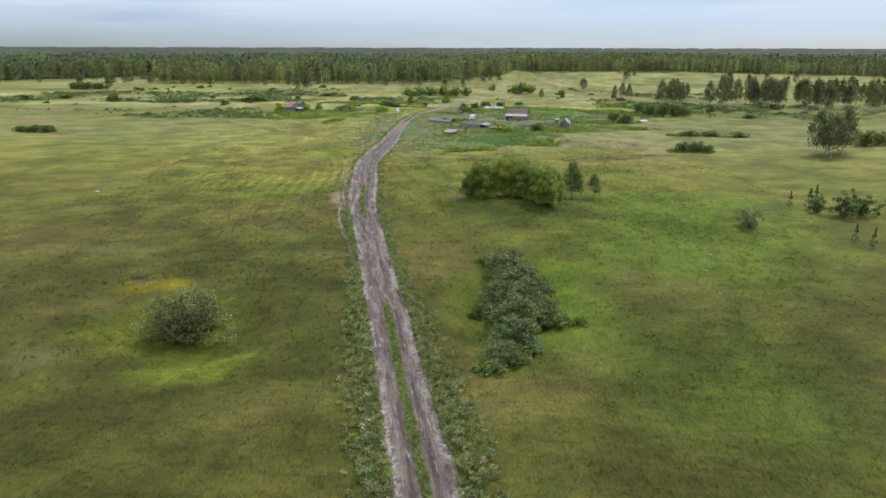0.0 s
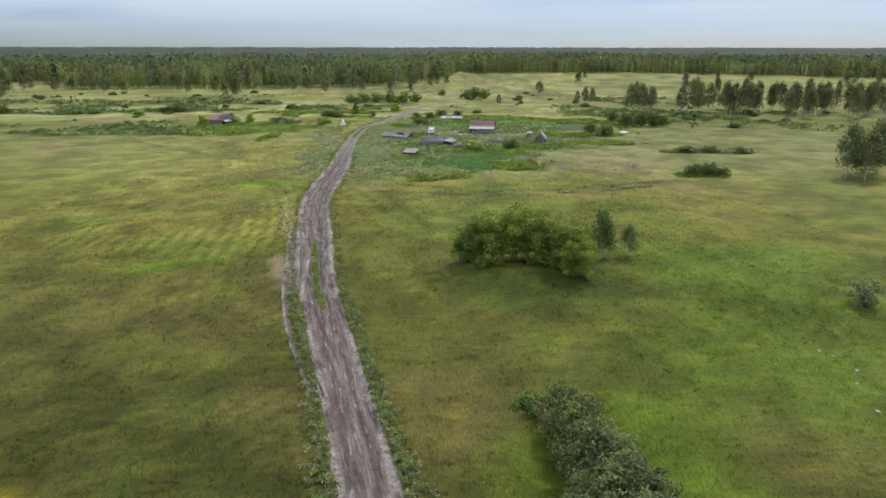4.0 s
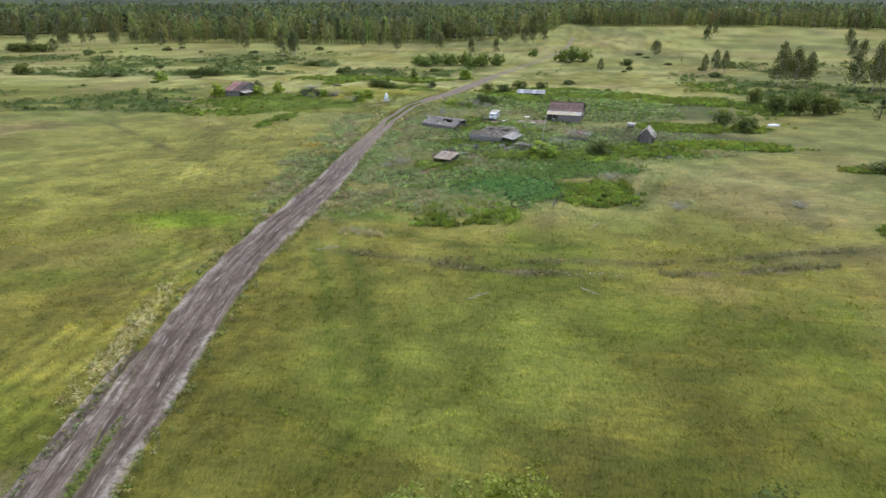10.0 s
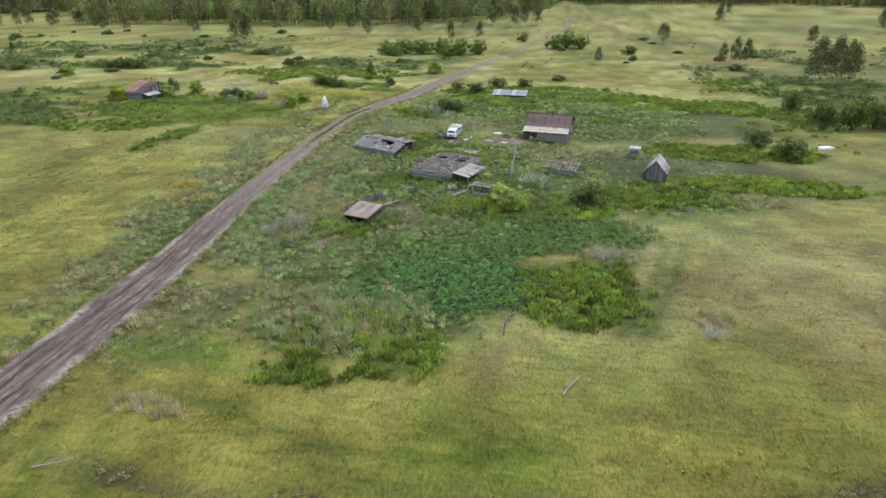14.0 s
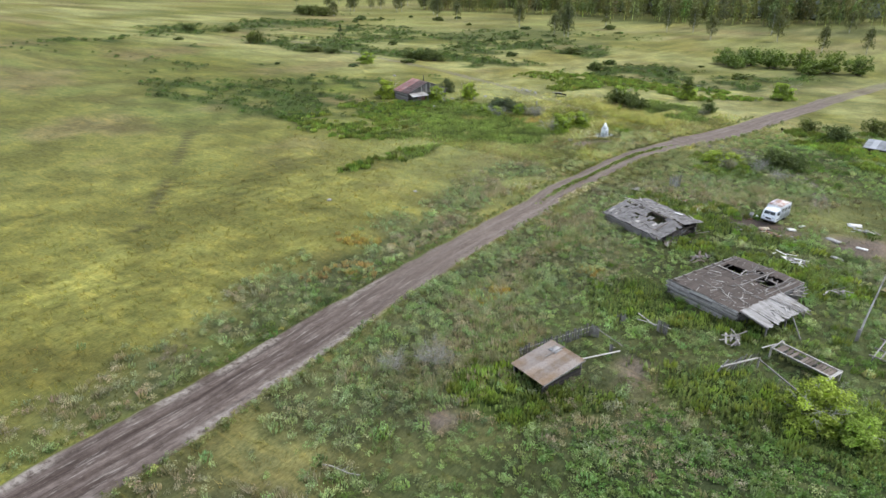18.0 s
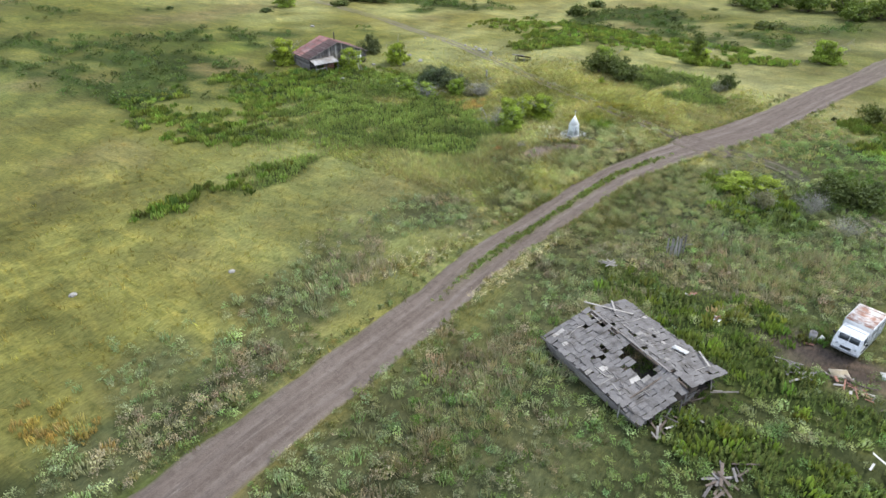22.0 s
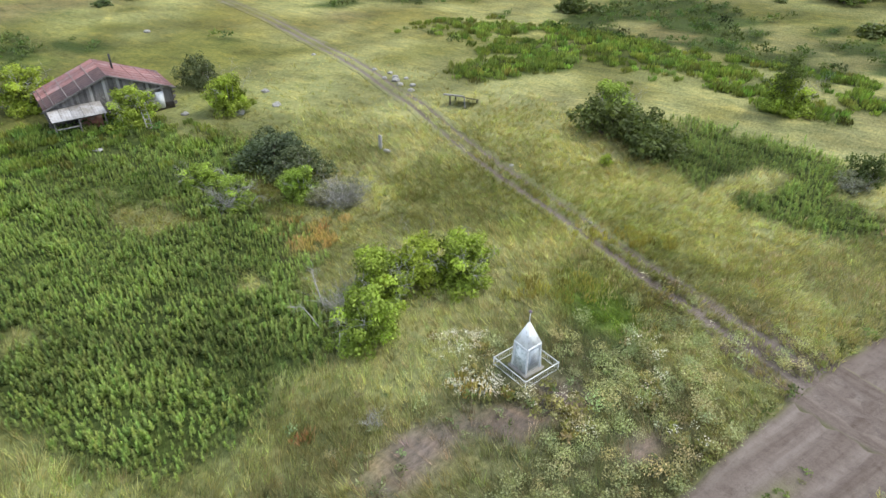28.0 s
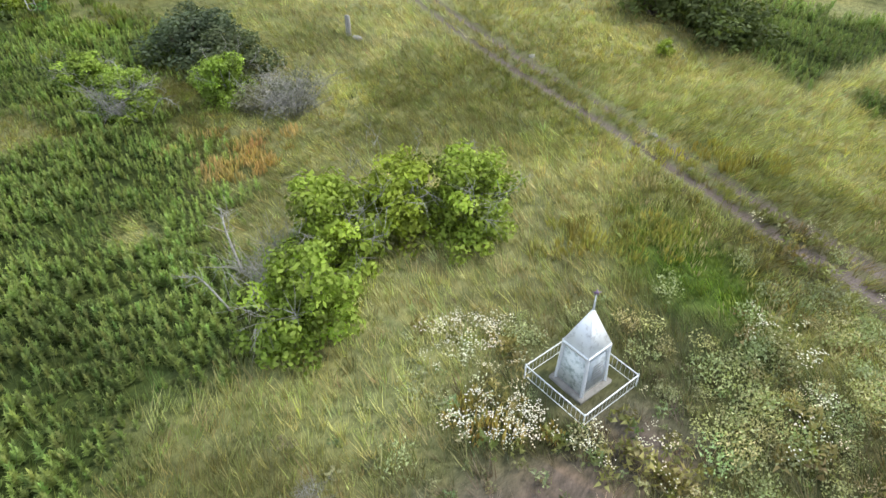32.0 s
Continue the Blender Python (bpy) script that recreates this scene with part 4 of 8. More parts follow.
    stuff("potato_plants", leafy, x, v, rng.uniform(0.6, 1.1, len(x)), vary(g, 0.18), "dark green potato plants in overgrown rows", "crop")
    x, y = scatter(-60, -44, 322, 338, 1.6, lambda x, y: ramp(fbm(x, y, 3, 2, 49), 0.42, 0.6) * off_road(x, y))
    stuff("low_weeds", small, x, y, rng.uniform(0.4, 1.0, len(x)), vary(plain(len(x), (0.25, 0.285, 0.15)), 0.22), "low grey green weeds on bare trodden earth", "weeds")
    # flowers
    def petals(n, r, h, size):
        co = []
        for _ in range(n):
            a, q = rng.uniform(0, 6.28), r * math.sqrt(rng.random())
            p = np.array((q * math.cos(a), q * math.sin(a), h * rng.uniform(0.6, 1.1)))
            b = rng.uniform(0, 6.28)
            for j in range(2):
                co += [p + size * np.array((math.cos(b + t), math.sin(b + t), rng.uniform(-0.2, 0.2))) for t in (j * 3.14, j * 3.14 + 1.6, j * 3.14 + 3.14)]
        return np.array(co)
    heads = [petals(14, 0.30, 0.78, 0.028) for _ in range(4)]

    def blooms(x, y):
        m = np.zeros(x.shape)
        for b in ((-58.4, 333.4, 1.9, 1.4, 0), (-56.2, 331.8, 1.6, 0.9, 30), (-54.2, 334.2, 0.9, 0.9, 0), (-52.2, 332.5, 2.0, 1.2, 0), (-50.5, 338, 3.2, 0.9, -55), (-47.5, 335, 1.6, 1.2, 0),
                  (-51, 294.8, 1.4, 4.5, -10), (-42.7, 302, 0.8, 6, -8), (-43.5, 170, 1.5, 13, 12), (-52, 345, 1, 3, 50)):
            m = np.maximum(m, blob(x, y, *b, 0.5, 0.5, 27))
        near_road = 0.10 * (1 - ramp(np.abs(distance_to(ROAD, x, y) - road_half(y) - 0.7), 0.3, 1.2)) * (fbm(x, y, 8, 2, 29) > 0.52)
        return np.maximum(m, near_road)
    x, y = scatter(-62, 4, 40, 350, 2.3, lambda x, y: blooms(x, y) * off_road(x, y) * np.where((x > -54.5) & (y > 325), 0.35, 1.0))
    stuff("white_flowers", heads, x, y, rng.uniform(0.5, 1.1, len(x)), vary(plain(len(x), (0.74, 0.72, 0.58)), 0.12), "white flower heads on dry stems", "flowers")
    x, y = scatter(-56, -36, 152, 314, 12.0, lambda x, y: np.maximum(0.6 * blob(x, y, -42.6, 170, 1.2, 14, 12, 0.5, 0.5, 27), np.maximum(blob(x, y, -42.4, 300.5, 0.8, 7.5, -2, 0.5, 0.4, 27), 0.10 * blob(x, y, -50.5, 296, 2.4, 8, -8, 0.5, 0.5, 27))) * off_road(x, y))
    stuff("cream_flowers", heads, x, y, rng.uniform(0.7, 1.15, len(x)), vary(plain(len(x), (0.70, 0.67, 0.48)), 0.14), "cream flower heads in a strip beside the road", "flowers")
    x, y = scatter(-62, -45, 328, 342, 9.0, lambda x, y: blooms(x, y) * off_road(x, y) * np.where(x < -54, 1.0, 0.25) * ramp(fbm(x, y, 1.2, 2, 96), 0.4, 0.6))
    stuff("white_flowers", heads, x, y, rng.uniform(0.6, 1.15, len(x)), vary(plain(len(x), (0.78, 0.77, 0.66)), 0.1), "clusters of white flower heads by the monument", "flowers")
    x, y = scatter(-62, 4, 40, 350, 2.0, lambda x, y: blooms(x, y) * off_road(x, y))
    stuff("flower_stems", small, x, y, rng.uniform(0.9, 1.5, len(x)), vary(plain(len(x), (0.24, 0.25, 0.12)), 0.2), "pale green stems of white flowers", "flowers")
    x, y = scatter(-34, 52, 190, 212, 3.0, lambda x, y: furrow(x, y))
    stuff("furrow_weeds", small, x, y, rng.uniform(0.5, 1.1, len(x)), vary(plain(len(x), (0.23, 0.215, 0.125)), 0.25), "dry brown weeds along an old furrow", "weeds")
    # orange and yellow dried patches
    withered_tufts = [plume(24, 0.9, 0.55, 0.075) for _ in range(4)]
    spots = ((-55.5, 264.5, 3.2, 1.6, 10, (0.34, 0.285, 0.125)), (-50.2, 258, 2.2, 2.0, 30, (0.36, 0.30, 0.17)), (-52.5, 254, 1.2, 1.8, 0, (0.33, 0.26, 0.15)), (-28.4, 275.3, 1.5, 1.2, 0, (0.36, 0.27, 0.10)), (-34, 262.5, 2, 2.5, 0, (0.30, 0.24, 0.05)), (-75.5, 336.5, 3.2, 2.2, -30, (0.42, 0.345, 0.19)),
             (-56.5, 350, 3.2, 1.2, 22, (0.30, 0.295, 0.09)), (-56.3, 331.3, 1.4, 0.8, 30, (0.40, 0.36, 0.15)), (-61, 323.5, 0.6, 0.5, 0, (0.36, 0.24, 0.14)), (-58, 341.5, 2.6, 1.6, 30, (0.28, 0.285, 0.10)))
    for k, (cx, cy, rx, ry, turn, col) in enumerate(spots):
        x, y = scatter(cx - 2 * rx, cx + 2 * rx, cy - 2 * ry - rx, cy + 2 * ry + rx, 2.6, lambda x, y: blob(x, y, cx, cy, rx, ry, turn, 0.4, 0.5, 37 + k))
        stuff("dried_weeds", withered_tufts, x, y, rng.uniform(0.45, 0.85, len(x)), vary(plain(len(x), col), 0.15), "patch of orange and yellow dried weeds", "weeds")


make_low_plants()


# ---- trees and bushes ----
def tube(path, r0, r1, sides=5):
    """Vertices and quads of a tapered tube along a polyline."""
    path = np.array(path, float)
    co, fa = [], []
    for i, p in enumerate(path):
        d = path[min(i + 1, len(path) - 1)] - path[max(i - 1, 0)]
        d /= np.linalg.norm(d) + 1e-9
        a = np.cross(d, (0.3, 0.9, 0.1))
        a /= np.linalg.norm(a) + 1e-9
        b = np.cross(d, a)
        r = r0 + (r1 - r0) * i / (len(path) - 1)
        for k in range(sides):
            t = 2 * math.pi * k / sides
            co.append(p + r * (a * math.cos(t) + b * math.sin(t)))
    for i in range(len(path) - 1):
        for k in range(sides):
            fa.append((i * sides + k, i * sides + (k + 1) % sides, (i + 1) * sides + (k + 1) % sides, (i + 1) * sides + k))
    return np.array(co), np.array(fa)


def joined(pieces):
    co, fa, n = [], [], 0
    for c, f in pieces:
        co.append(c)
        fa.append(f + n)
        n += len(c)
    return np.concatenate(co), np.concatenate(fa)


def bent(a, b, wobble, n=4):
    a, b = np.array(a, float), np.array(b, float)
    pts = [a + (b - a) * t for t in np.linspace(0, 1, n)]
    for i in range(1, n):
        pts[i] = pts[i] + rng.normal(0, wobble, 3) * np.array((1, 1, 0.4))
    return pts


def leaf_cloud(centres, radii, per, size, colour, spread=0.16, flat=0.8):
    """Leaves, each a bent pair of triangles, in clumps about the centres."""
    k = len(centres)
    c = np.repeat(centres, per, axis=0)
    r = np.repeat(radii, per)[:, None]
    d = rng.normal(0, 1, (k * per, 3))
    d /= np.linalg.norm(d, axis=1)[:, None]
    p = c + d * r * (rng.random((k * per, 1)) ** 0.30) * np.array((1, 1, flat))
    nrm = d + rng.normal(0, 0.6, d.shape) + np.array((0, 0, 0.5))
    nrm /= np.linalg.norm(nrm, axis=1)[:, None]
    u = np.cross(nrm, rng.normal(0, 1, d.shape))
    u /= np.linalg.norm(u, axis=1)[:, None]
    w = np.cross(nrm, u)
    s = size * rng.uniform(0.6, 1.3, (k * per, 1))
    co = np.stack([p - u * s, p + w * s * 0.5, p + u * s, p - w * s * 0.5 + nrm * s * 0.25], 1).reshape(-1, 3)
    fa = np.arange(len(co)).reshape(-1, 4)
    tone = np.repeat(1 + rng.normal(0, spread, k), per)[:, None] * (1 + rng.normal(0, 0.1, (k * per, 1)))
    col = np.repeat(np.clip(np.array(colour) * tone, 0.006, 0.7), 4, axis=0)
    return co, fa, col


def plant_thing(name, wood, leaves, bark, label, category, group="", wood_name="trunk"):
    root = new(name)
    root.empty_display_size = 0.3
    if wood:
        me = mesh_from(wood_name, *joined(wood), True)
        me.materials.append(bark)
        new(wood_name, me).parent = root
    if leaves is not None:
        me = mesh_from("crown", leaves[0], leaves[1])
        colour_layer(me, "tint", leaves[2])
        me.materials.append(LEAF_MAT)
        new("crown", me).parent = root
    return tagged(root, label, category, group)


def thing_root(name, label, category, group=""):
    root = new(name)
    root.empty_display_size = 0.3
    return tagged(root, label, category, group)


def make_bush(name, label, category, radius, height, clumps, per, leaf, colour, bark=BROWN_BARK, dead=0, base=0.12, shell=0.55, group="", spread=0.16, stems=8):
    """A many-stemmed bush about one metre unit of its radius and height."""
    cen, rad, wood = [], [], []
    while len(cen) < clumps:
        d = rng.normal(0, 1, 3)
        d[2] = abs(d[2])
        d /= np.linalg.norm(d)
        q = rng.uniform(shell, 1.0) if rng.random() < 0.78 else rng.uniform(0.2, shell)
        ang = math.atan2(d[1], d[0])
        lump = 0.82 + 0.18 * math.sin(3 * ang + len(name)) + 0.12 * math.sin(5 * ang + 1)
        cen.append((d[0] * radius * q * lump, d[1] * radius * q * lump, height * (base + (0.86 - base) * q * d[2] ** 0.8 * (0.85 + 0.3 * rng.random()))))
        rad.append(radius * rng.uniform(0.15, 0.28))
    cen = np.array(cen)
    for k in range(stems):
        end = cen[rng.integers(0, clumps)] * 0.92
        wood.append(tube(bent((rng.normal(0, 0.06) * radius, rng.normal(0, 0.06) * radius, -0.1), end, 0.05 * radius), 0.035 * radius, 0.01 * radius, 4))
    for k in range(dead):
        a = rng.uniform(0, 6.28)
        b0 = np.array((0.0, 0.0, height * rng.uniform(0.15, 0.3)))
        tip = np.array((math.cos(a) * radius * 1.08, math.sin(a) * radius * 1.08, height * rng.uniform(0.5, 0.95)))
        wood.append(tube(bent(b0, tip, 0.06 * radius), 0.012 * radius, 0.004, 3))
        for j in range(12):
            m = b0 + (tip - b0) * rng.uniform(0.5, 0.98)
            wood.append(tube(bent(m, m + rng.normal(0, 0.2 * radius, 3), 0.04, 3), 0.005 * radius, 0.002, 3))
    return plant_thing(name, wood, leaf_cloud(cen, np.array(rad), per, leaf, colour, spread), DEAD_WOOD if dead else bark, label, category, group, "stem")


def make_birch(name, label, height, crown_r, clumps, per, leaf, colour, group=""):
    lean = rng.normal(0, 0.03, 2) * height
    top = np.array((lean[0], lean[1], height * 0.97))
    trunk = bent((0, 0, -0.2), top, 0.012 * height, 6)
    wood = [tube(trunk, 0.011 * height, 0.002 * height, 6)]
    cen, rad = [], []
    for k in range(clumps):
        t = rng.uniform(0.28, 1.0)
        base = np.array((0, 0, 0)) + (top - np.array((0, 0, 0))) * max(0.2, t - 0.12)
        a = rng.uniform(0, 6.28)
        w = crown_r * math.sin(min(1, (1.06 - t) / 0.62) * 1.57) * rng.uniform(0.35, 1.0)
        end = np.array((top[0] * t + math.cos(a) * w, top[1] * t + math.sin(a) * w, height * t))
        cen.append(end)
        rad.append(crown_r * rng.uniform(0.32, 0.52))
        if k % 2 == 0:
            wood.append(tube([base, (base + end) / 2 + np.array((0, 0, 0.02 * height)), end], 0.004 * height, 0.001 * height, 3))
    return plant_thing(name, wood, leaf_cloud(np.array(cen), np.array(rad), per, leaf, colour, 0.14, 1.3), BIRCH_BARK, label, "tree", group)


def make_fir(name, label, height, r):
    wood = [tube(bent((0, 0, -0.2), (0, 0, height), 0.0, 4), 0.03 * height, 0.005, 5)]
    cen, rad = [], []
    for k in range(70):
        t = rng.random() ** 0.8
        a, w = rng.uniform(0, 6.28), r * (1 - t) * rng.uniform(0.5, 1.0)
        cen.append((w * math.cos(a), w * math.sin(a), height * (0.06 + 0.92 * t) - 0.15 * w))
        rad.append(r * (0.12 + 0.16 * (1 - t)))
    return plant_thing(name, wood, leaf_cloud(np.array(cen), np.array(rad), 14, 0.09 * height / 4, (0.030, 0.050, 0.020), 0.14, 0.6), BROWN_BARK, label, "tree", "young firs")


def make_dry_shrub(name, label, r, h, n=46):
    wood = []
    for k in range(n):
        a = rng.uniform(0, 6.28)
        q = r * rng.uniform(0.3, 1.0)
        tip = np.array((math.cos(a) * q, math.sin(a) * q, h * rng.uniform(0.5, 1.0)))
        wood.append(tube(bent((rng.normal(0, 0.08), rng.normal(0, 0.08), -0.05), tip, 0.08, 4), 0.012, 0.005, 3))
        for j in range(9):
            m = tip * rng.uniform(0.45, 0.95)
            wood.append(tube([m, m + rng.normal(0, 0.22, 3) * r * np.array((1, 1, 0.7)) + np.array((0, 0, 0.1))], 0.006, 0.003, 3))
    return plant_thing(name, wood, None, DEAD_WOOD, label, "dry bush", "dry shrubs", "branching")


def put(ob, x, y, s=1.0, sz=None, turn=None, dz=0.0):
    turn = rng.uniform(0, 360) if turn is None else turn
    z = float(ground_z(np.array([x]), np.array([y]))[0]) - 0.03 + dz
    return pose(x, y, z, 0, 0, turn) @ Matrix.Diagonal((s, s, sz or s, 1))


def plant_all(ob, spots):
    """Stand the first at spots[0], and copies at the rest: (x, y, scale, height scale)."""
    for k, sp in enumerate(spots[1:]):
        copy_thing(ob, put(ob, *sp))
    ob.matrix_basis = put(ob, *spots[0])


def make_trees():
    # the round bush in the pit and the willows of the long pit
    b = make_bush("round_bush", "dense grey green willow bush in a grassy pit", "bush", 4.7, 5.4, 150, 100, 0.15, (0.140, 0.165, 0.072), spread=0.24)
    plant_all(b, [(-38.6, 71.0, 1.22, 1.12)])
    b = make_bush("willow_bush", "tall grey green willow bush in a wet hollow", "bush", 3.6, 5.8, 100, 80, 0.14, (0.128, 0.160, 0.064), spread=0.24, group="willows in the hollow")
    plant_all(b, [(2.0, 70.5, 1.05, 0.85), (2.2, 75.0, 1.2, 1.05), (2.6, 79.5, 1.25, 1.15), (2.0, 84.5, 1.25, 1.2), (1.6, 89.5, 1.2, 1.15), (0.9, 94.5, 1.1, 1.05), (0.4, 66, 0.85, 0.6), (5.6, 78, 0.8, 0.7), (-0.4, 82, 0.95, 0.95), (4.6, 85, 0.9, 0.9), (0.4, 99, 0.9, 0.8)])
    b = make_bush("reed_bush", "low green reeds and osier at the hollow's edge", "bush", 2.2, 2.0, 40, 30, 0.17, (0.115, 0.180, 0.045), group="willows in the hollow")
    plant_all(b, [(7.6, 76.2, 1.0, 0.8), (-1.0, 64, 1, 0.7), (2.6, 67.5, 1.0, 0.9), (9.8, 76, 0.6, 0.6), (-3.0, 80, 0.8, 1), (5.2, 92, 0.9, 0.7), (-2.6, 100, 1, 0.9), (3.4, 100.5, 1, 0.9)])
    # the clump on the mound
    b = make_bush("maple_bush", "leafy green maple bush on a low mound", "bush", 3.9, 8.7, 150, 92, 0.155, (0.178, 0.232, 0.046), spread=0.24, group="bushes on the mound", base=0.05, shell=0.62)
    plant_all(b, [(-4.4, 141.2, 1.08, 1.1), (0.4, 142.0, 1.08, 1.18), (4.8, 141.0, 1.05, 1.08), (8.4, 137.6, 1.05, 1.0), (-7.4, 142.6, 0.8, 0.85), (10.2, 140.8, 0.85, 0.85), (8.6, 134.6, 0.75, 0.8)])
    b = make_birch("birch_tree", "young birch beside the bushes", 8.0, 2.2, 60, 40, 0.17, (0.088, 0.128, 0.040), "young birches")
    plant_all(b, [(15.0, 146.2, 1.0, 1.0), (16.2, 147.4, 0.8, 0.75), (20.2, 147.8, 0.72, 0.65), (-56.0, 383, 0.7, 0.7)])
    b = make_bush("silver_bush", "round silvery grey willow bush in the meadow", "bush", 2.8, 4.4, 50, 45, 0.17, (0.150, 0.175, 0.110), spread=0.14)
    plant_all(b, [(46.8, 125.8, 1, 1)])
    # birches of the middle distance
    b1 = make_birch("birch_tree", "white-stemmed birch at the edge of the meadow", 13.5, 3.2, 80, 20, 0.36, (0.122, 0.140, 0.062), "birches of the meadow")
    plant_all(b1, [(97.5, 216, 1.0, 1.02), (101, 213.5, 0.9, 0.95), (106, 217, 1.0, 1.05), (103, 222, 1.0, 0.9), (110, 226, 0.9, 1), (100, 427, 0.9, 0.85), (106, 430, 0.9, 0.8), (112, 433, 0.8, 0.75), (73, 437, 0.7, 0.75), (78, 440, 0.7, 0.7),
                   (68, 436, 0.55, 0.6), (89, 399, 1.0, 1), (95, 398, 1.05, 1.05), (101, 401, 1, 0.9), (118.5, 386, 1.1, 1.3), (114, 391, 1, 1), (124, 392, 1, 1.1), (131, 398, 1, 1.05), (138, 394, 1, 1.15), (21.5, 434, 0.5, 0.45)])
    b2 = make_birch("birch_tree", "slender birch in a loose row", 14.5, 3.3, 80, 20, 0.36, (0.118, 0.136, 0.060), "birches of the meadow")
    spots = [(-150, 487, 0.8, 0.7), (-157, 490, 0.8, 0.65), (-253, 522, 1, 0.8), (-95, 520, 0.8, 0.7), (-70, 530, 0.8, 0.75), (-47, 500, 0.7, 0.7), (-34, 512, 0.7, 0.65), (-112, 545, 0.9, 0.8), (300, 560, 1, 1), (330, 600, 1, 1)]
    for k in range(120):
        t = k / 119
        spots.append((138 + 190 * t + rng.normal(0, 4), 390 - 14 * t + rng.normal(0, 20), rng.uniform(0.75, 1.05), rng.uniform(0.8, 1.15)))
    for k in range(34):
        xx = rng.uniform(-420, 10)
        spots.append((xx, float(np.interp(xx, [-420, -300, -100, 10], [560, 530, 545, 640])) + rng.normal(0, 22), rng.uniform(0.7, 1), rng.uniform(0.55, 0.95)))
    for k in range(14):
        spots.append((rng.uniform(50, 330), rng.uniform(500, 700), rng.uniform(0.7, 1), rng.uniform(0.6, 0.95)))
    plant_all(b2, spots)
    # right hand thickets
    b = make_bush("meadow_bush", "broad dark green bush in the overgrown meadow", "bush", 3.2, 4.2, 80, 34, 0.20, (0.100, 0.132, 0.042), group="bushes of the meadow")
    plant_all(b, [(48.6, 309, 1.0, 1.05), (52.6, 300, 1.15, 1.15), (67.5, 350, 0.9, 1.4), (69, 331, 1.1, 1.6), (75, 330, 1.2, 1.9), (81, 332, 1.2, 1.7), (86, 334, 1.1, 1.3), (114.4, 327, 0.95, 0.7), (57.5, 219.5, 0.9, 0.9), (62, 220, 1.0, 0.95), (65, 218, 0.8, 0.7),
                  (70, 260, 1.2, 0.6), (78, 261, 1.2, 0.6), (88, 259, 1.2, 0.6), (124, 240, 1.3, 1.5), (130, 243, 1.3, 1.3), (36.5, 465, 1.1, 1.0), (36, 445, 0.6, 0.6), (-186, 243, 1.2, 0.8), (-181, 244, 1.2, 0.8), (-191, 243, 1.0, 0.7), (-198, 381, 1.3, 0.55), (-190, 382, 1.3, 0.55),
                  (-205, 381, 1.2, 0.5), (-154, 392, 1.4, 1.1), (-149, 393, 1.3, 0.9), (-158, 391, 1.2, 0.8), (-237, 382, 1.4, 1.4), (-322, 486, 2.2, 1.6), (-313, 488, 2.2, 1.5), (-331, 487, 2, 1.5), (-64, 366.5, 0.9, 0.9), (-67.5, 366.5, 1.1, 0.95), (-45.9, 369.5, 0.6, 0.75),
                  (-61.7, 364.7, 0.95, 0.72), (12, 265.6, 1.05, 1.0), (62, 225, 0.7, 0.6), (-22.3, 333.4, 1.0, 0.95), (-19.6, 335, 0.8, 0.75), (-17.5, 361.5, 1.0, 0.9), (-12, 372, 1.1, 0.9), (-4, 374, 0.9, 0.8), (-24, 367, 0.8, 0.7), (-280, 400, 1.5, 0.8), (-300, 390, 1.5, 0.9), (-120, 440, 1.5, 0.7)])
    b = make_bush("low_bush", "low rounded bush in the far meadow", "bush", 2.6, 1.9, 40, 22, 0.30, (0.110, 0.148, 0.055), group="low meadow bushes", stems=4, base=0.0)
    low = []
    while len(low) < 56:
        xx, yy = rng.uniform(-330, 190), rng.uniform(345, 540)
        if abs(xx + 30) > 22 and math.hypot(xx + 64, yy - 345) > 48 and float(distance_to(ROAD, np.array([xx]), np.array([yy]))[0]) > 10:
            sc = rng.uniform(0.5, 1.5)
            low.append((xx, yy, sc, sc * rng.uniform(0.6, 1.05)))
    plant_all(b, low)
    b = make_bush("lilac_bush", "dark lilac bush with dense small leaves", "bush", 2.6, 3.0, 70, 60, 0.12, (0.095, 0.125, 0.066), group="bushes by the old house")
    plant_all(b, [(-85.9, 342.3, 1.45, 1.0), (-82.6, 342, 1.15, 0.9), (-109.4, 350.2, 1.05, 1.35), (-88.5, 343.5, 1.0, 0.8)])
    b = make_bush("ash_maple", "bright green ash-leaved maple bush", "bush", 2.3, 4.4, 100, 80, 0.118, (0.255, 0.345, 0.060), dead=6, spread=0.30, group="maple bushes", base=0.06)
    plant_all(b, [(-63.5, 330.3, 0.92, 0.98), (-65.6, 333.6, 1.02, 1.0), (-65.0, 336.8, 0.95, 0.98), (-63.0, 338.4, 1.05, 0.95), (-104.6, 339.3, 1.2, 1.05), (-100.3, 347.8, 1.1, 1.15), (-117.5, 334.8, 1.45, 1.25), (-79.6, 339.6, 0.8, 0.78), (-68.7, 370, 1.3, 1.05), (-55.8, 383, 1.2, 1.1),
                  (-83, 335.6, 0.85, 0.62), (-36.8, 399, 1.5, 1.2), (-163, 373, 1.5, 1.0), (-1.8, 262, 1.3, 1.02), (1.2, 261.3, 1.0, 0.8), (-88, 336, 0.8, 0.5), (-32.0, 330.2, 1.2, 0.62), (-29.4, 331.5, 1.0, 0.5), (-64, 360, 0.3, 0.3)])
    b = make_bush("willow_thicket", "thicket of bright green willow beside the road", "bush", 4.6, 7.2, 60, 36, 0.30, (0.125, 0.180, 0.042), group="thickets along the road")
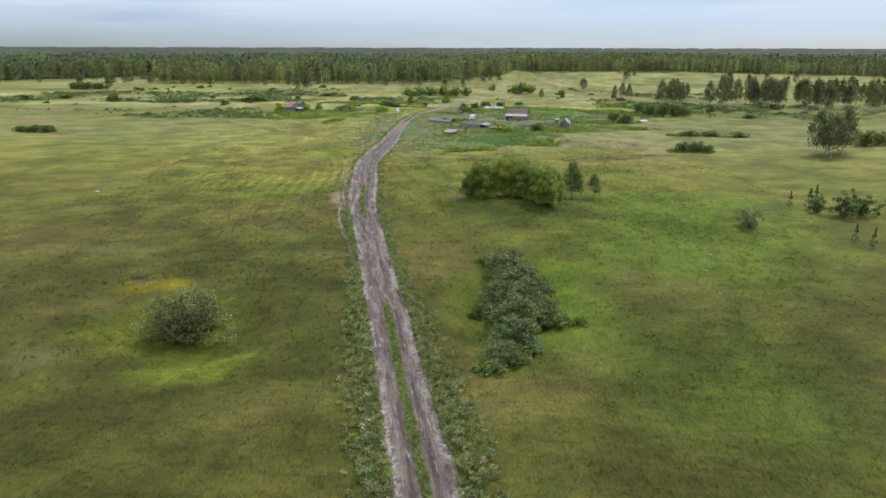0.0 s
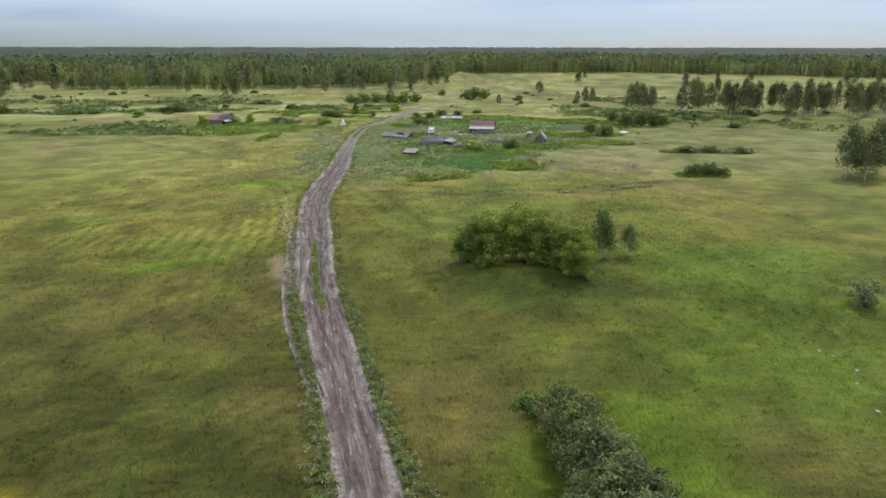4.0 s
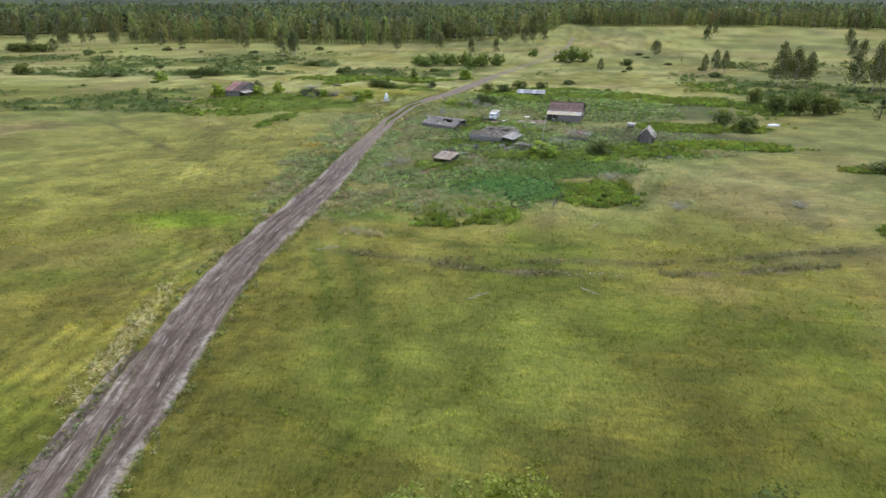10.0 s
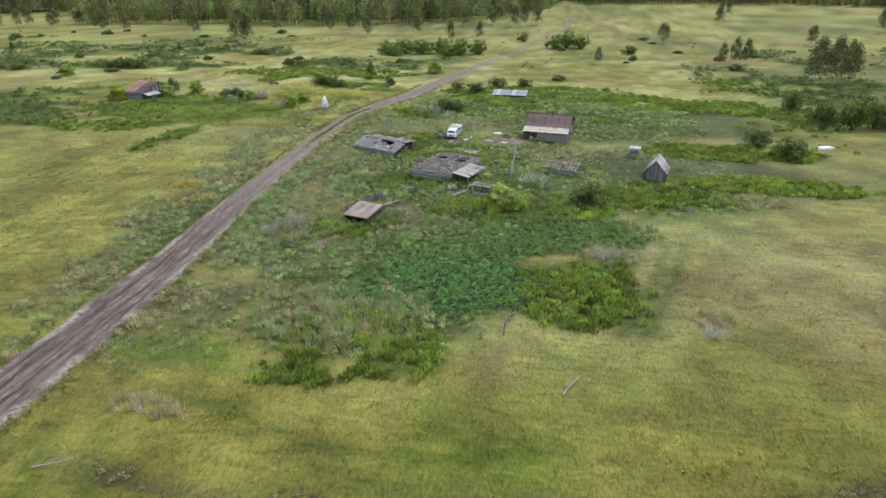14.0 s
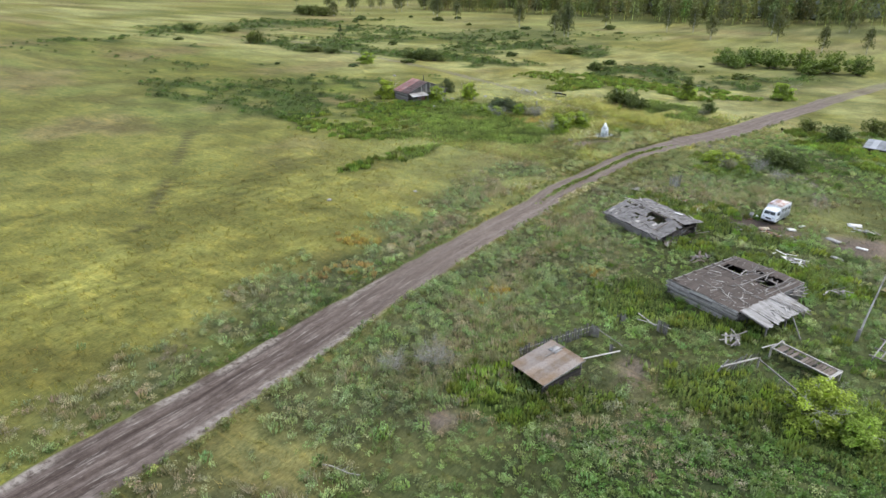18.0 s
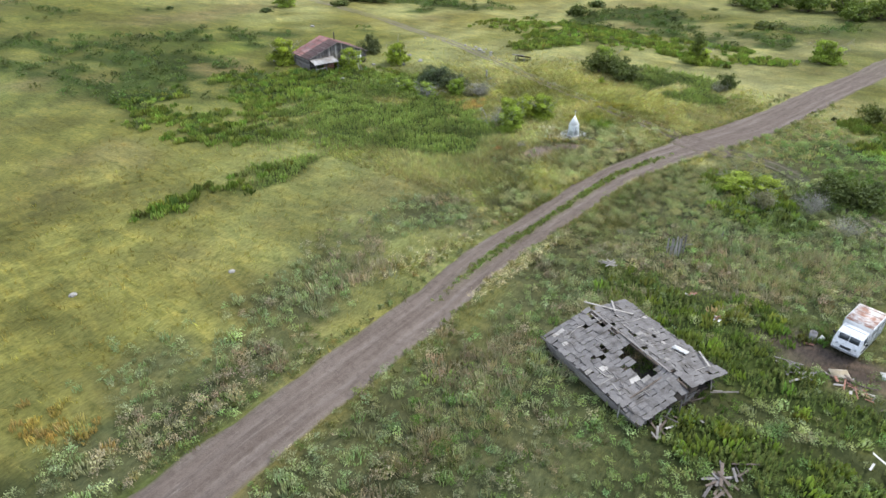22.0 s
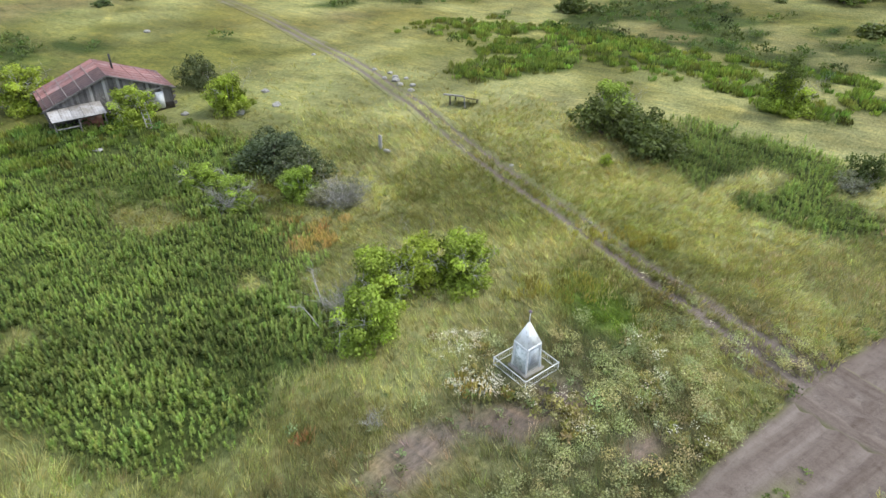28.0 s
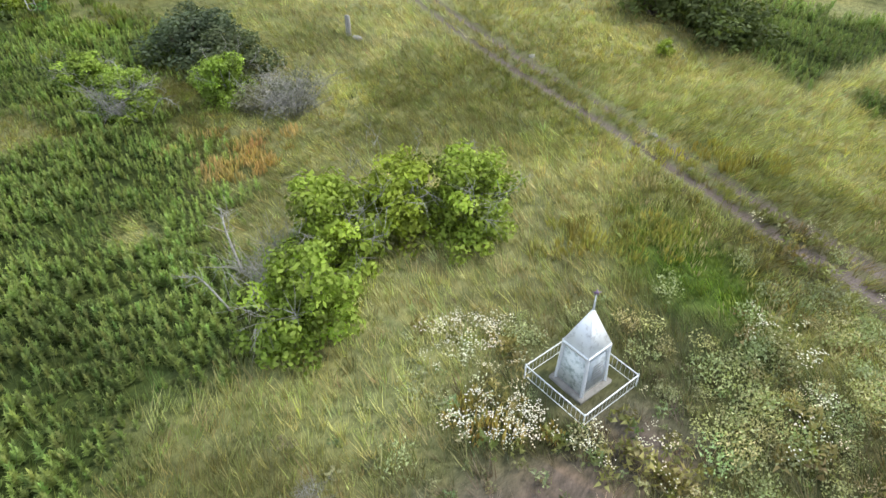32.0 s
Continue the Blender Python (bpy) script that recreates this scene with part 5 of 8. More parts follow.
    plant_all(b, [(-68, 451, 1.0, 0.95), (-60, 454, 1.1, 1.05), (-52, 452, 1.1, 1.1), (-44, 455, 1.1, 1.15), (-36, 453, 1.1, 1.2), (-28, 455, 1.0, 1.05), (-63, 446, 1.0, 0.7), (-40, 446, 1.0, 0.8), (4, 482, 1.1, 1.1), (10, 487, 1.2, 1.3), (16, 484, 1.0, 1.15), (-12, 510, 0.8, 0.8)])
    b = make_dry_shrub("dry_shrub", "leafless grey brown shrub", 1.6, 1.6)
    plant_all(b, [(23.3, 226, 1.2, 0.9), (-75.6, 340.4, 1.7, 1.7), (-82.5, 335, 1.3, 1.4), (-66.0, 331.6, 1.3, 1.5), (-30.5, 249, 1.6, 1.3), (13.5, 244.5, 1.5, 1.1), (44.5, 231, 1.2, 0.9), (-33, 246, 1.2, 1.0), (-24, 329, 1.4, 1.6), (-20, 326, 1.3, 1.3), (-58.9, 326.3, 0.5, 0.5)])
    b = make_bush("silver_shrub", "grey shrub with silvery leaves and dead twigs", "bush", 1.7, 2.3, 60, 46, 0.085, (0.205, 0.220, 0.165), dead=12, group="bushes by the old house", base=0.1)
    plant_all(b, [(-76.2, 341.0, 1.05, 1.05), (-77.4, 339.6, 0.75, 0.8), (-46.5, 367.5, 0.9, 0.8), (-28.5, 327.5, 1.0, 1.0)])
    for k, (x, y, turn, sc) in enumerate(((-67.6, 331.0, 150, 1.0), (-66.2, 329.6, 200, 0.8), (-67.2, 333.2, 120, 0.8), (-83.0, 335.6, 60, 0.8), (-85.0, 336.6, 170, 0.9), (-81.4, 336.2, 10, 0.7))):
        dead = thing_root("dead_limb", "bleached bare limb leaning out of the bushes", "branch", "bare limbs")
        spine = [np.array((0.9 * t * 2.6, 0.25 * math.sin(3 * t + k), 0.25 + 1.5 * math.sin(min(1, t * 1.15) * 2.3))) for t in np.linspace(0, 1, 9)]
        wood = [tube(spine, 0.055, 0.018, 5)]
        for j in range(22):
            q = spine[3 + j % 6] + rng.normal(0, 0.05, 3)
            e = q + np.array((rng.uniform(0.1, 0.8), rng.normal(0, 0.4), rng.normal(0.0, 0.35)))
            wood.append(tube(bent(q, e, 0.05, 3), 0.016, 0.006, 3))
        me = mesh_from("limb", *joined(wood), True)
        me.materials.append(DEAD_WOOD)
        new("limb", me).parent = dead
        dead.matrix_basis = put(dead, x, y, sc, sc, turn)
    b = make_fir("fir_tree", "small dark fir in the meadow", 6.2, 2.2)
    plant_all(b, [(-217.5, 412, 1, 1.05), (96.5, 326, 1.3, 0.95), (61.9, 117, 0.4, 0.6), (63.3, 113.8, 0.4, 0.62), (64.5, 142, 0.6, 0.75), (61, 143, 0.4, 0.6), (68, 147, 0.5, 0.7)])
    b = make_bush("pine_bush", "clump of young dark green pines", "bush", 3.0, 6.5, 50, 34, 0.20, (0.055, 0.085, 0.030), group="young pines", base=0.1)
    plant_all(b, [(68.8, 135.5, 1.1, 1.0), (73, 137, 1.0, 0.8), (79, 137, 1.0, 0.9), (64.5, 138, 0.7, 0.7)])


make_trees()


# ---- forest ----
def forest_edge(x):
    base = np.interp(x, [-1200, -700, -565, -462, -397, -330, -300, -250, -180, -95, -45, -8, 8, 40, 190, 280, 400, 600, 1200], [420, 470, 490, 570, 655, 600, 560, 575, 585, 600, 655, 730, 880, 862, 880, 850, 780, 640, 500])
    return base + 40 * (fbm(x, x * 0, 60, 3, 77) - 0.5)


def make_forest():
    def scatter_band(n, near, deep, x0, x1):
        x = rng.uniform(x0, x1, n)
        y = forest_edge(x) + near + (deep - near) * rng.random(n)
        keep = distance_to(ROAD, x, y) > 7
        return x[keep], y[keep]
    # trees of the edge: stem and leaf clumps
    def edge_tree(h, r, k, pine, bare=0.20, leaf=0.24):
        co = [(-0.15, 0, 0), (0.15, 0, 0), (0, 0.05, h * 0.9), (0, -0.15, 0), (0, 0.15, 0), (0, 0, h * 0.9)]
        for _ in range(k):
            t = bare + (1 - bare) * rng.random() ** 1.1
            w = r * (math.sin(min(1, (1.05 - t) / 0.45) * 1.57) if not pine else 1.1 * (1.04 - t)) * rng.uniform(0.2, 1)
            a = rng.uniform(0, 6.28)
            p = np.array((w * math.cos(a), w * math.sin(a), t * h))
            q = r * leaf * rng.uniform(0.7, 1.3)
            for _ in range(2):
                co += [p + rng.normal(0, 0.75, 3) * q * np.array((1, 1, 1.15)) for _ in range(3)]
        return np.array(co), np.array([3.2] * 6 + [1.0] * (len(co) - 6))
    x, y = scatter_band(2000, 0, 55, -650, 650)
    kinds = [edge_tree(16.0, 3.0, 88, False) for _ in range(6)] + [edge_tree(16.5, 2.8, 84, True, 0.1) for _ in range(2)]
    g = np.array((0.150, 0.172, 0.082)) * (1 + 0.9 * (fbm(x, y, 30, 2, 78)[:, None] - 0.5))
    stuff("forest_edge", kinds, x, y, rng.uniform(0.62, 1.12, len(x)), vary(g, 0.24), "edge of a mixed birch and pine wood", "forest", LEAF_MAT, z=np.zeros(len(x)))
    x, y = scatter_band(10500, 30, 620, -1150, 1150)
    kinds = [tuple(q[6:] for q in edge_tree(16.0, 3.6, 13, False, 0.5, 0.34)) for _ in range(5)] + [tuple(q[6:] for q in edge_tree(17.5, 3.0, 13, True, 0.4, 0.36))]
    warm = ramp(fbm(x, y, 45, 3, 79), 0.45, 0.6)[:, None]
    g = np.array((0.094, 0.118, 0.066)) * (1 - warm) + np.array((0.160, 0.180, 0.080)) * warm
    stuff("forest_trees", kinds, x, y, rng.uniform(0.72, 1.2, len(x)), vary(g, 0.22), "dense mixed birch and pine wood", "forest", LEAF_MAT, z=np.zeros(len(x)))
    # canopy to the horizon
    xs = np.array(sorted([*growing(0, -4700, -9, 1.012), 0, *growing(0, 4700, 9, 1.012)]))
    t = np.array([0, *growing(0, 4200, 9, 1.022)])
    gx = np.broadcast_to(xs[None], (len(t), len(xs)))
    gy = forest_edge(gx) + 50 + t[:, None]
    z = np.where(t[:, None] < 560, -3.0, 0.0) + 13.5 * ramp(fbm(gx, gy, 16, 3, 88), 0.28, 0.7) + 5 * (fbm(gx, gy, 260, 3, 89) - 0.5)
    z[0] = 1.0
    co = np.c_[gx.ravel(), np.minimum(gy, 4880).ravel(), z.ravel()]
    me = mesh_from("forest_canopy", co, grid_faces(len(t), len(xs)), True)
    c = np.array((0.052, 0.064, 0.048)) * (1 + 1.2 * (fbm(gx, gy, 90, 4, 90).ravel()[:, None] - 0.5)) * (0.6 + 0.8 * fbm(gx, gy, 22, 3, 92).ravel()[:, None])
    colour_layer(me, "tint", c)
    me.materials.append(CANOPY_MAT)
    tagged(new("forest_canopy", me), "dark green forest reaching to the horizon", "forest", kind="stuff")


make_forest()


# ---- materials of the buildings ----
def make_wood_mat(name, pale, dark, grain=(1.2, 14, 14), lo=0.6, hi=1.3):
    m, nt, out = nodes_of(name)
    p = object_space(nt, grain)
    info = nt.nodes.new("ShaderNodeObjectInfo")
    off = nt.nodes.new("ShaderNodeVectorMath")
    off.operation = "ADD"
    sc = nt.nodes.new("ShaderNodeVectorMath")
    sc.operation = "SCALE"
    sc.inputs[0].default_value = (31, 17, 23)
    nt.links.new(info.outputs["Random"], sc.inputs["Scale"])
    nt.links.new(p, off.inputs[0])
    nt.links.new(sc.outputs["Vector"], off.inputs[1])
    v = off.outputs["Vector"]
    c = mixer(nt, pale, dark, noise_fac(nt, 1.0, 0.35, 0.68, 6, v, 0.65))
    tone = nt.nodes.new("ShaderNodeMapRange")
    tone.inputs["To Min"].default_value, tone.inputs["To Max"].default_value = lo, hi
    nt.links.new(info.outputs["Random"], tone.inputs["Value"])
    c = mixer(nt, c, tone.outputs["Result"], 1.0, "MULTIPLY")
    c = mixer(nt, c, mixer(nt, c, (0.55, 0.52, 0.48), 1.0, "MULTIPLY"), noise_fac(nt, 1.4, 0.5, 0.72, 5, position(nt)))
    surface(nt, out, c, 0.88, 0, bump(nt, noise_fac(nt, 1.0, 0.2, 0.8, 5, v), 0.5, 0.02), 0.2)
    return m


def make_sheet_mat(name, base, stain, lo, hi, rough=0.6, metal=0.0, scale=0.9, streak=(1, 1, 1)):
    m, nt, out = nodes_of(name)
    p = object_space(nt, streak)
    info = nt.nodes.new("ShaderNodeObjectInfo")
    c = mixer(nt, base, stain, noise_fac(nt, scale, lo, hi, 6, p, 0.65))
    c = mixer(nt, c, mixer(nt, c, (0.6, 0.58, 0.56), 1.0, "MULTIPLY"), noise_fac(nt, 5.0, 0.5, 0.75, 5, p, 0.7))
    tone = nt.nodes.new("ShaderNodeMapRange")
    tone.inputs["To Min"].default_value, tone.inputs["To Max"].default_value = 0.8, 1.15
    nt.links.new(info.outputs["Random"], tone.inputs["Value"])
    c = mixer(nt, c, tone.outputs["Result"], 1.0, "MULTIPLY")
    surface(nt, out, c, rough, metal, bump(nt, noise_fac(nt, 8.0, 0.2, 0.8, 4, p), 0.25, 0.02), 0.3)
    return m


def make_plain_mat(name, colour, rough=0.5, metal=0.0, spec=0.5):
    m, nt, out = nodes_of(name)
    p = object_space(nt)
    c = mixer(nt, colour, tuple(v * 0.72 for v in colour), noise_fac(nt, 3.0, 0.4, 0.75, 5, p, 0.65))
    surface(nt, out, c, rough, metal, None, spec)
    return m


GREY_WOOD = make_wood_mat("weathered_grey_wood", (0.27, 0.25, 0.235), (0.135, 0.122, 0.113))
PALE_WOOD = make_wood_mat("bleached_wood", (0.46, 0.435, 0.40), (0.25, 0.23, 0.21))
SILVERED_WOOD = make_wood_mat("silvered_boards", (0.37, 0.355, 0.34), (0.23, 0.215, 0.205), (1.2, 14, 14), 0.86, 1.12)
BROWN_WOOD = make_wood_mat("old_brown_wood", (0.205, 0.165, 0.135), (0.10, 0.08, 0.068))
DARK_WOOD = make_wood_mat("dark_wet_wood", (0.10, 0.085, 0.075), (0.045, 0.038, 0.034))
SHINGLE = make_wood_mat("grey_shingles", (0.225, 0.212, 0.205), (0.125, 0.117, 0.112), (4, 9, 9), 0.85, 1.16)
CLAY_DECK = make_sheet_mat("earth_covered_deck", (0.078, 0.062, 0.052), (0.150, 0.122, 0.104), 0.44, 0.75, 0.95, 0.0, 1.4)
RED_METAL = make_sheet_mat("red_brown_roof_metal", (0.078, 0.042, 0.037), (0.12, 0.072, 0.062), 0.42, 0.7, 0.55, 0.15, 0.7)
MAUVE_METAL = make_sheet_mat("faded_red_roof_metal", (0.25, 0.115, 0.10), (0.36, 0.26, 0.245), 0.50, 0.74, 0.55, 0.1, 0.9)
SLATE = make_sheet_mat("old_asbestos_sheet", (0.40, 0.385, 0.375), (0.25, 0.225, 0.19), 0.45, 0.7, 0.85, 0.0, 1.2)
GREY_METAL = make_sheet_mat("dull_grey_roof_metal", (0.22, 0.235, 0.25), (0.13, 0.13, 0.125), 0.45, 0.7, 0.6, 0.1, 0.9)
OCHRE_SHEET = make_sheet_mat("mossy_roof_sheet", (0.33, 0.28, 0.19), (0.50, 0.46, 0.40), 0.45, 0.68, 0.85, 0.0, 1.1)
RUSTY_TIN = make_sheet_mat("rusty_tin", (0.27, 0.232, 0.208), (0.20, 0.14, 0.09), 0.42, 0.62, 0.55, 0.2, 0.5)
SILVER = make_sheet_mat("silver_paint", (0.84, 0.86, 0.85), (0.70, 0.73, 0.72), 0.55, 0.78, 0.45, 0.0, 2.5)
MOTTLED = make_sheet_mat("flaking_silver_paint", (0.76, 0.80, 0.78), (0.46, 0.55, 0.51), 0.46, 0.64, 0.55, 0.0, 5.0)
PLAQUE = make_sheet_mat("grey_plaque", (0.55, 0.60, 0.63), (0.40, 0.46, 0.48), 0.45, 0.65, 0.4, 0.0, 5.0)
STAR_RED = make_plain_mat("faded_purple_paint", (0.25, 0.17, 0.26), 0.5)
VAN_WHITE = make_sheet_mat("white_van_paint", (0.78, 0.79, 0.80), (0.62, 0.62, 0.62), 0.55, 0.8, 0.3, 0.0, 1.5)
VAN_ROOF = make_sheet_mat("rusted_white_roof", (0.70, 0.67, 0.64), (0.36, 0.19, 0.13), 0.42, 0.58, 0.5, 0.0, 1.3)
GLASS = make_plain_mat("dark_window_glass", (0.05, 0.06, 0.068), 0.08, 0.0, 0.8)
RUBBER = make_plain_mat("tyre_rubber", (0.025, 0.025, 0.026), 0.85)
STEEL = make_plain_mat("dull_grey_steel", (0.36, 0.37, 0.38), 0.5, 0.6)
BLACK = make_plain_mat("black_plastic", (0.03, 0.03, 0.032), 0.6)
LAMP_GLASS = make_plain_mat("headlight_glass", (0.62, 0.64, 0.66), 0.12, 0.2, 0.8)
STONE = make_sheet_mat("pale_stone", (0.36, 0.345, 0.31), (0.24, 0.225, 0.20), 0.4, 0.7, 0.9, 0.0, 3.0)
WHITE_SHEET = make_sheet_mat("dirty_white_board", (0.66, 0.65, 0.62), (0.42, 0.39, 0.35), 0.48, 0.75, 0.7, 0.0, 1.6)
BRICK_RED = make_sheet_mat("brick", (0.34, 0.16, 0.11), (0.45, 0.36, 0.31), 0.48, 0.7, 0.9, 0.0, 3.0)
INSIDE = make_plain_mat("dark_interior_earth", (0.05, 0.042, 0.036), 0.95)


# ---- building helpers ----
prng = np.random.default_rng(23)


def cube_mesh(name, mat, wear):
    """A unit board with worn, uneven corners."""
    co = np.array([(sx * 0.5, sy * 0.5, sz * 0.5) for sx in (-1, 1) for sy in (-1, 1) for sz in (-1, 1)], float)
    co += prng.uniform(-wear, wear, co.shape)
    fa = np.array([(0, 1, 3, 2), (4, 6, 7, 5), (0, 4, 5, 1), (2, 3, 7, 6), (0, 2, 6, 4), (1, 5, 7, 3)])
    me = mesh_from(name, co, fa)
    me.materials.append(mat)
    return me


BOARDS = {}


def board_mesh(mat, wear=0.04):
    key = (mat.name, wear)
    if key not in BOARDS:
        BOARDS[key] = [cube_mesh("board", mat, wear) for _ in range(4)]
    return BOARDS[key][int(prng.integers(0, 4))]


def thing(name, x, y, turn, label, category, group="", z=None):
    ob = new(name)
    ob.empty_display_size = 0.3
    zz = float(ground_z(np.array([x]), np.array([y]))[0]) if z is None else z
    ob.matrix_basis = pose(x, y, zz, 0, 0, turn)
    return tagged(ob, label, category, group)


def part(name, me, mat, parent, label="", m=None):
    if mat is not None and not me.materials:
        me.materials.append(mat)
    ob = new(name, me)
    ob.parent = parent
    if m is not None:
        ob.matrix_basis = m
    if label:
        ob["label"] = label
    return ob


def bar(parent, name, a, b, w, t, mat, roll=0.0, wear=0.04, label=""):
    """A board from a to b, w wide and t thick."""
    a, b = Vector(a), Vector(b)
    d = b - a
    turn = d.to_track_quat("X", "Z").to_matrix().to_4x4()
    m = Matrix.Translation((a + b) / 2) @ turn @ pose(0, 0, 0, roll, 0, 0) @ Matrix.Diagonal((d.length, w, t, 1))
    return part(name, board_mesh(mat, wear), None, parent, label, m)


def block(parent, name, lo, hi, mat, label="", wear=0.0):
    lo, hi = Vector(lo), Vector(hi)
    s = hi - lo
    return part(name, board_mesh(mat, wear), None, parent, label, Matrix.Translation((lo + hi) / 2) @ Matrix.Diagonal((*s, 1)))


def slab(parent, name, corners, thick, mat, label=""):
    """A panel with four corners (upper face, in order) and a thickness."""
    c = [np.array(p, float) for p in corners]
    n = np.cross(c[1] - c[0], c[3] - c[0])
    n = n / np.linalg.norm(n) * thick
    co = np.array(c + [p - n for p in c])
    fa = np.array([(0, 1, 2, 3), (7, 6, 5, 4), (0, 4, 5, 1), (1, 5, 6, 2), (2, 6, 7, 3), (3, 7, 4, 0)])
    return part(name, mesh_from(name, co, fa), mat, parent, label)


def ribbed(parent, name, corners, mat, ribs, height=0.03, label="", thick=0.012):
    """A ribbed sheet: ribs run from edge 0-1 to edge 3-2."""
    c = [np.array(p, float) for p in corners]
    n = np.cross(c[1] - c[0], c[3] - c[0])
    n /= np.linalg.norm(n)
    k = ribs * 4 + 1
    u = np.linspace(0, 1, k)
    lift = height * np.maximum(0, np.cos(u * ribs * 2 * math.pi))
    rows = []
    for side in (1, 0):
        for v in (0, 0.33, 0.66, 1):
            e0, e1 = c[0] + (c[3] - c[0]) * v, c[1] + (c[2] - c[1]) * v
            rows.append(e0 + (e1 - e0) * u[:, None] + n * (lift[:, None] + (0 if side else -thick)))
    co = np.concatenate(rows)
    top = grid_faces(4, k)
    bottom = grid_faces(4, k)[:, ::-1] + 4 * k
    rim = []
    for r in (0, 3):
        for i in range(k - 1):
            rim.append((r * k + i, r * k + i + 1, (r + 4) * k + i + 1, (r + 4) * k + i))
    for i in (0, k - 1):
        for r in range(3):
            rim.append((r * k + i, (r + 1) * k + i, (r + 5) * k + i, (r + 4) * k + i))
    return part(name, mesh_from(name, co, np.concatenate([top, bottom, np.array(rim)])), mat, parent, label)


def lathe(parent, name, rings, mat, sides=12, m=None, label=""):
    """A turned solid from (radius, height) rings."""
    co, fa = [], []
    for r, z in rings:
        for k in range(sides):
            t = 2 * math.pi * k / sides
            co.append((r * math.cos(t), r * math.sin(t), z))
    for i in range(len(rings) - 1):
        for k in range(sides):
            fa.append((i * sides + k, i * sides + (k + 1) % sides, (i + 1) * sides + (k + 1) % sides, (i + 1) * sides + k))
    return part(name, mesh_from(name, co, np.array(fa), True), mat, parent, label, m)


def board_wall(parent, name, a, b, height, mat, board=0.2, upright=False, gap=0.006, ragged=0.0, gaps=(), inner=True):
    """A wall of boards from a to b (plan points); its boards are its parts."""
    a, b = Vector((*a, 0)), Vector((*b, 0))
    d = b - a
    L = d.length
    e = d / L
    t = Vector((e.y, -e.x, 0)) * 0.025
    top = Vector((0, 0, height * 0.95 if inner else 0.12))
    base = [a + t, b + t, b - t, a - t]
    co = np.array([tuple(v) for v in base] + [tuple(v + top) for v in base])
    fa = np.array([(3, 2, 1, 0), (4, 5, 6, 7), (0, 1, 5, 4), (1, 2, 6, 5), (2, 3, 7, 6), (3, 0, 4, 7)])
    core = part(name, mesh_from(name, co, fa), DARK_WOOD, parent)
    nrm = Vector((e.y, -e.x, 0)) * 0.04
    if upright:
        n = int(L / board)
        for i in range(n):
            p = a + e * (i + 0.5) * L / n + nrm
            h = height * (1 - ragged * prng.random())
            if any(g0 < (i + 0.5) / n < g1 for g0, g1 in gaps):
                continue
            bar(core, "board", p + Vector((0, 0, -0.05)), p + Vector((prng.normal(0, 0.01), 0, h)), L / n - gap, 0.03, mat)
    else:
        n = max(2, int(height / board))
        for i in range(n):
            z = (i + 0.5) * height / n
            s0, s1 = prng.uniform(0, ragged) * 0.3, 1 - prng.uniform(0, ragged) * 0.3
            bar(core, "board", a + e * L * s0 + nrm + Vector((0, 0, z)), a + e * L * s1 + nrm + Vector((0, 0, z + prng.normal(0, 0.01))), 0.045, height / n - gap, mat)
    return core


def litter(parent, name, n, zone, length, mat, zf, width=0.1, thick=0.03):
    """Loose boards lying about in a zone (x0, x1, y0, y1)."""
    for _ in range(n):
        x, y = prng.uniform(zone[0], zone[1]), prng.uniform(zone[2], zone[3])
        a, L = prng.uniform(0, math.pi), prng.uniform(length[0], length[1])
        dx, dy = math.cos(a) * L / 2, math.sin(a) * L / 2
        bar(parent, name, (x - dx, y - dy, zf(x - dx, y - dy) + prng.uniform(0.02, 0.06)), (x + dx, y + dy, zf(x + dx, y + dy) + prng.uniform(0.02, 0.1)), width * prng.uniform(0.6, 1.3), thick, mat)


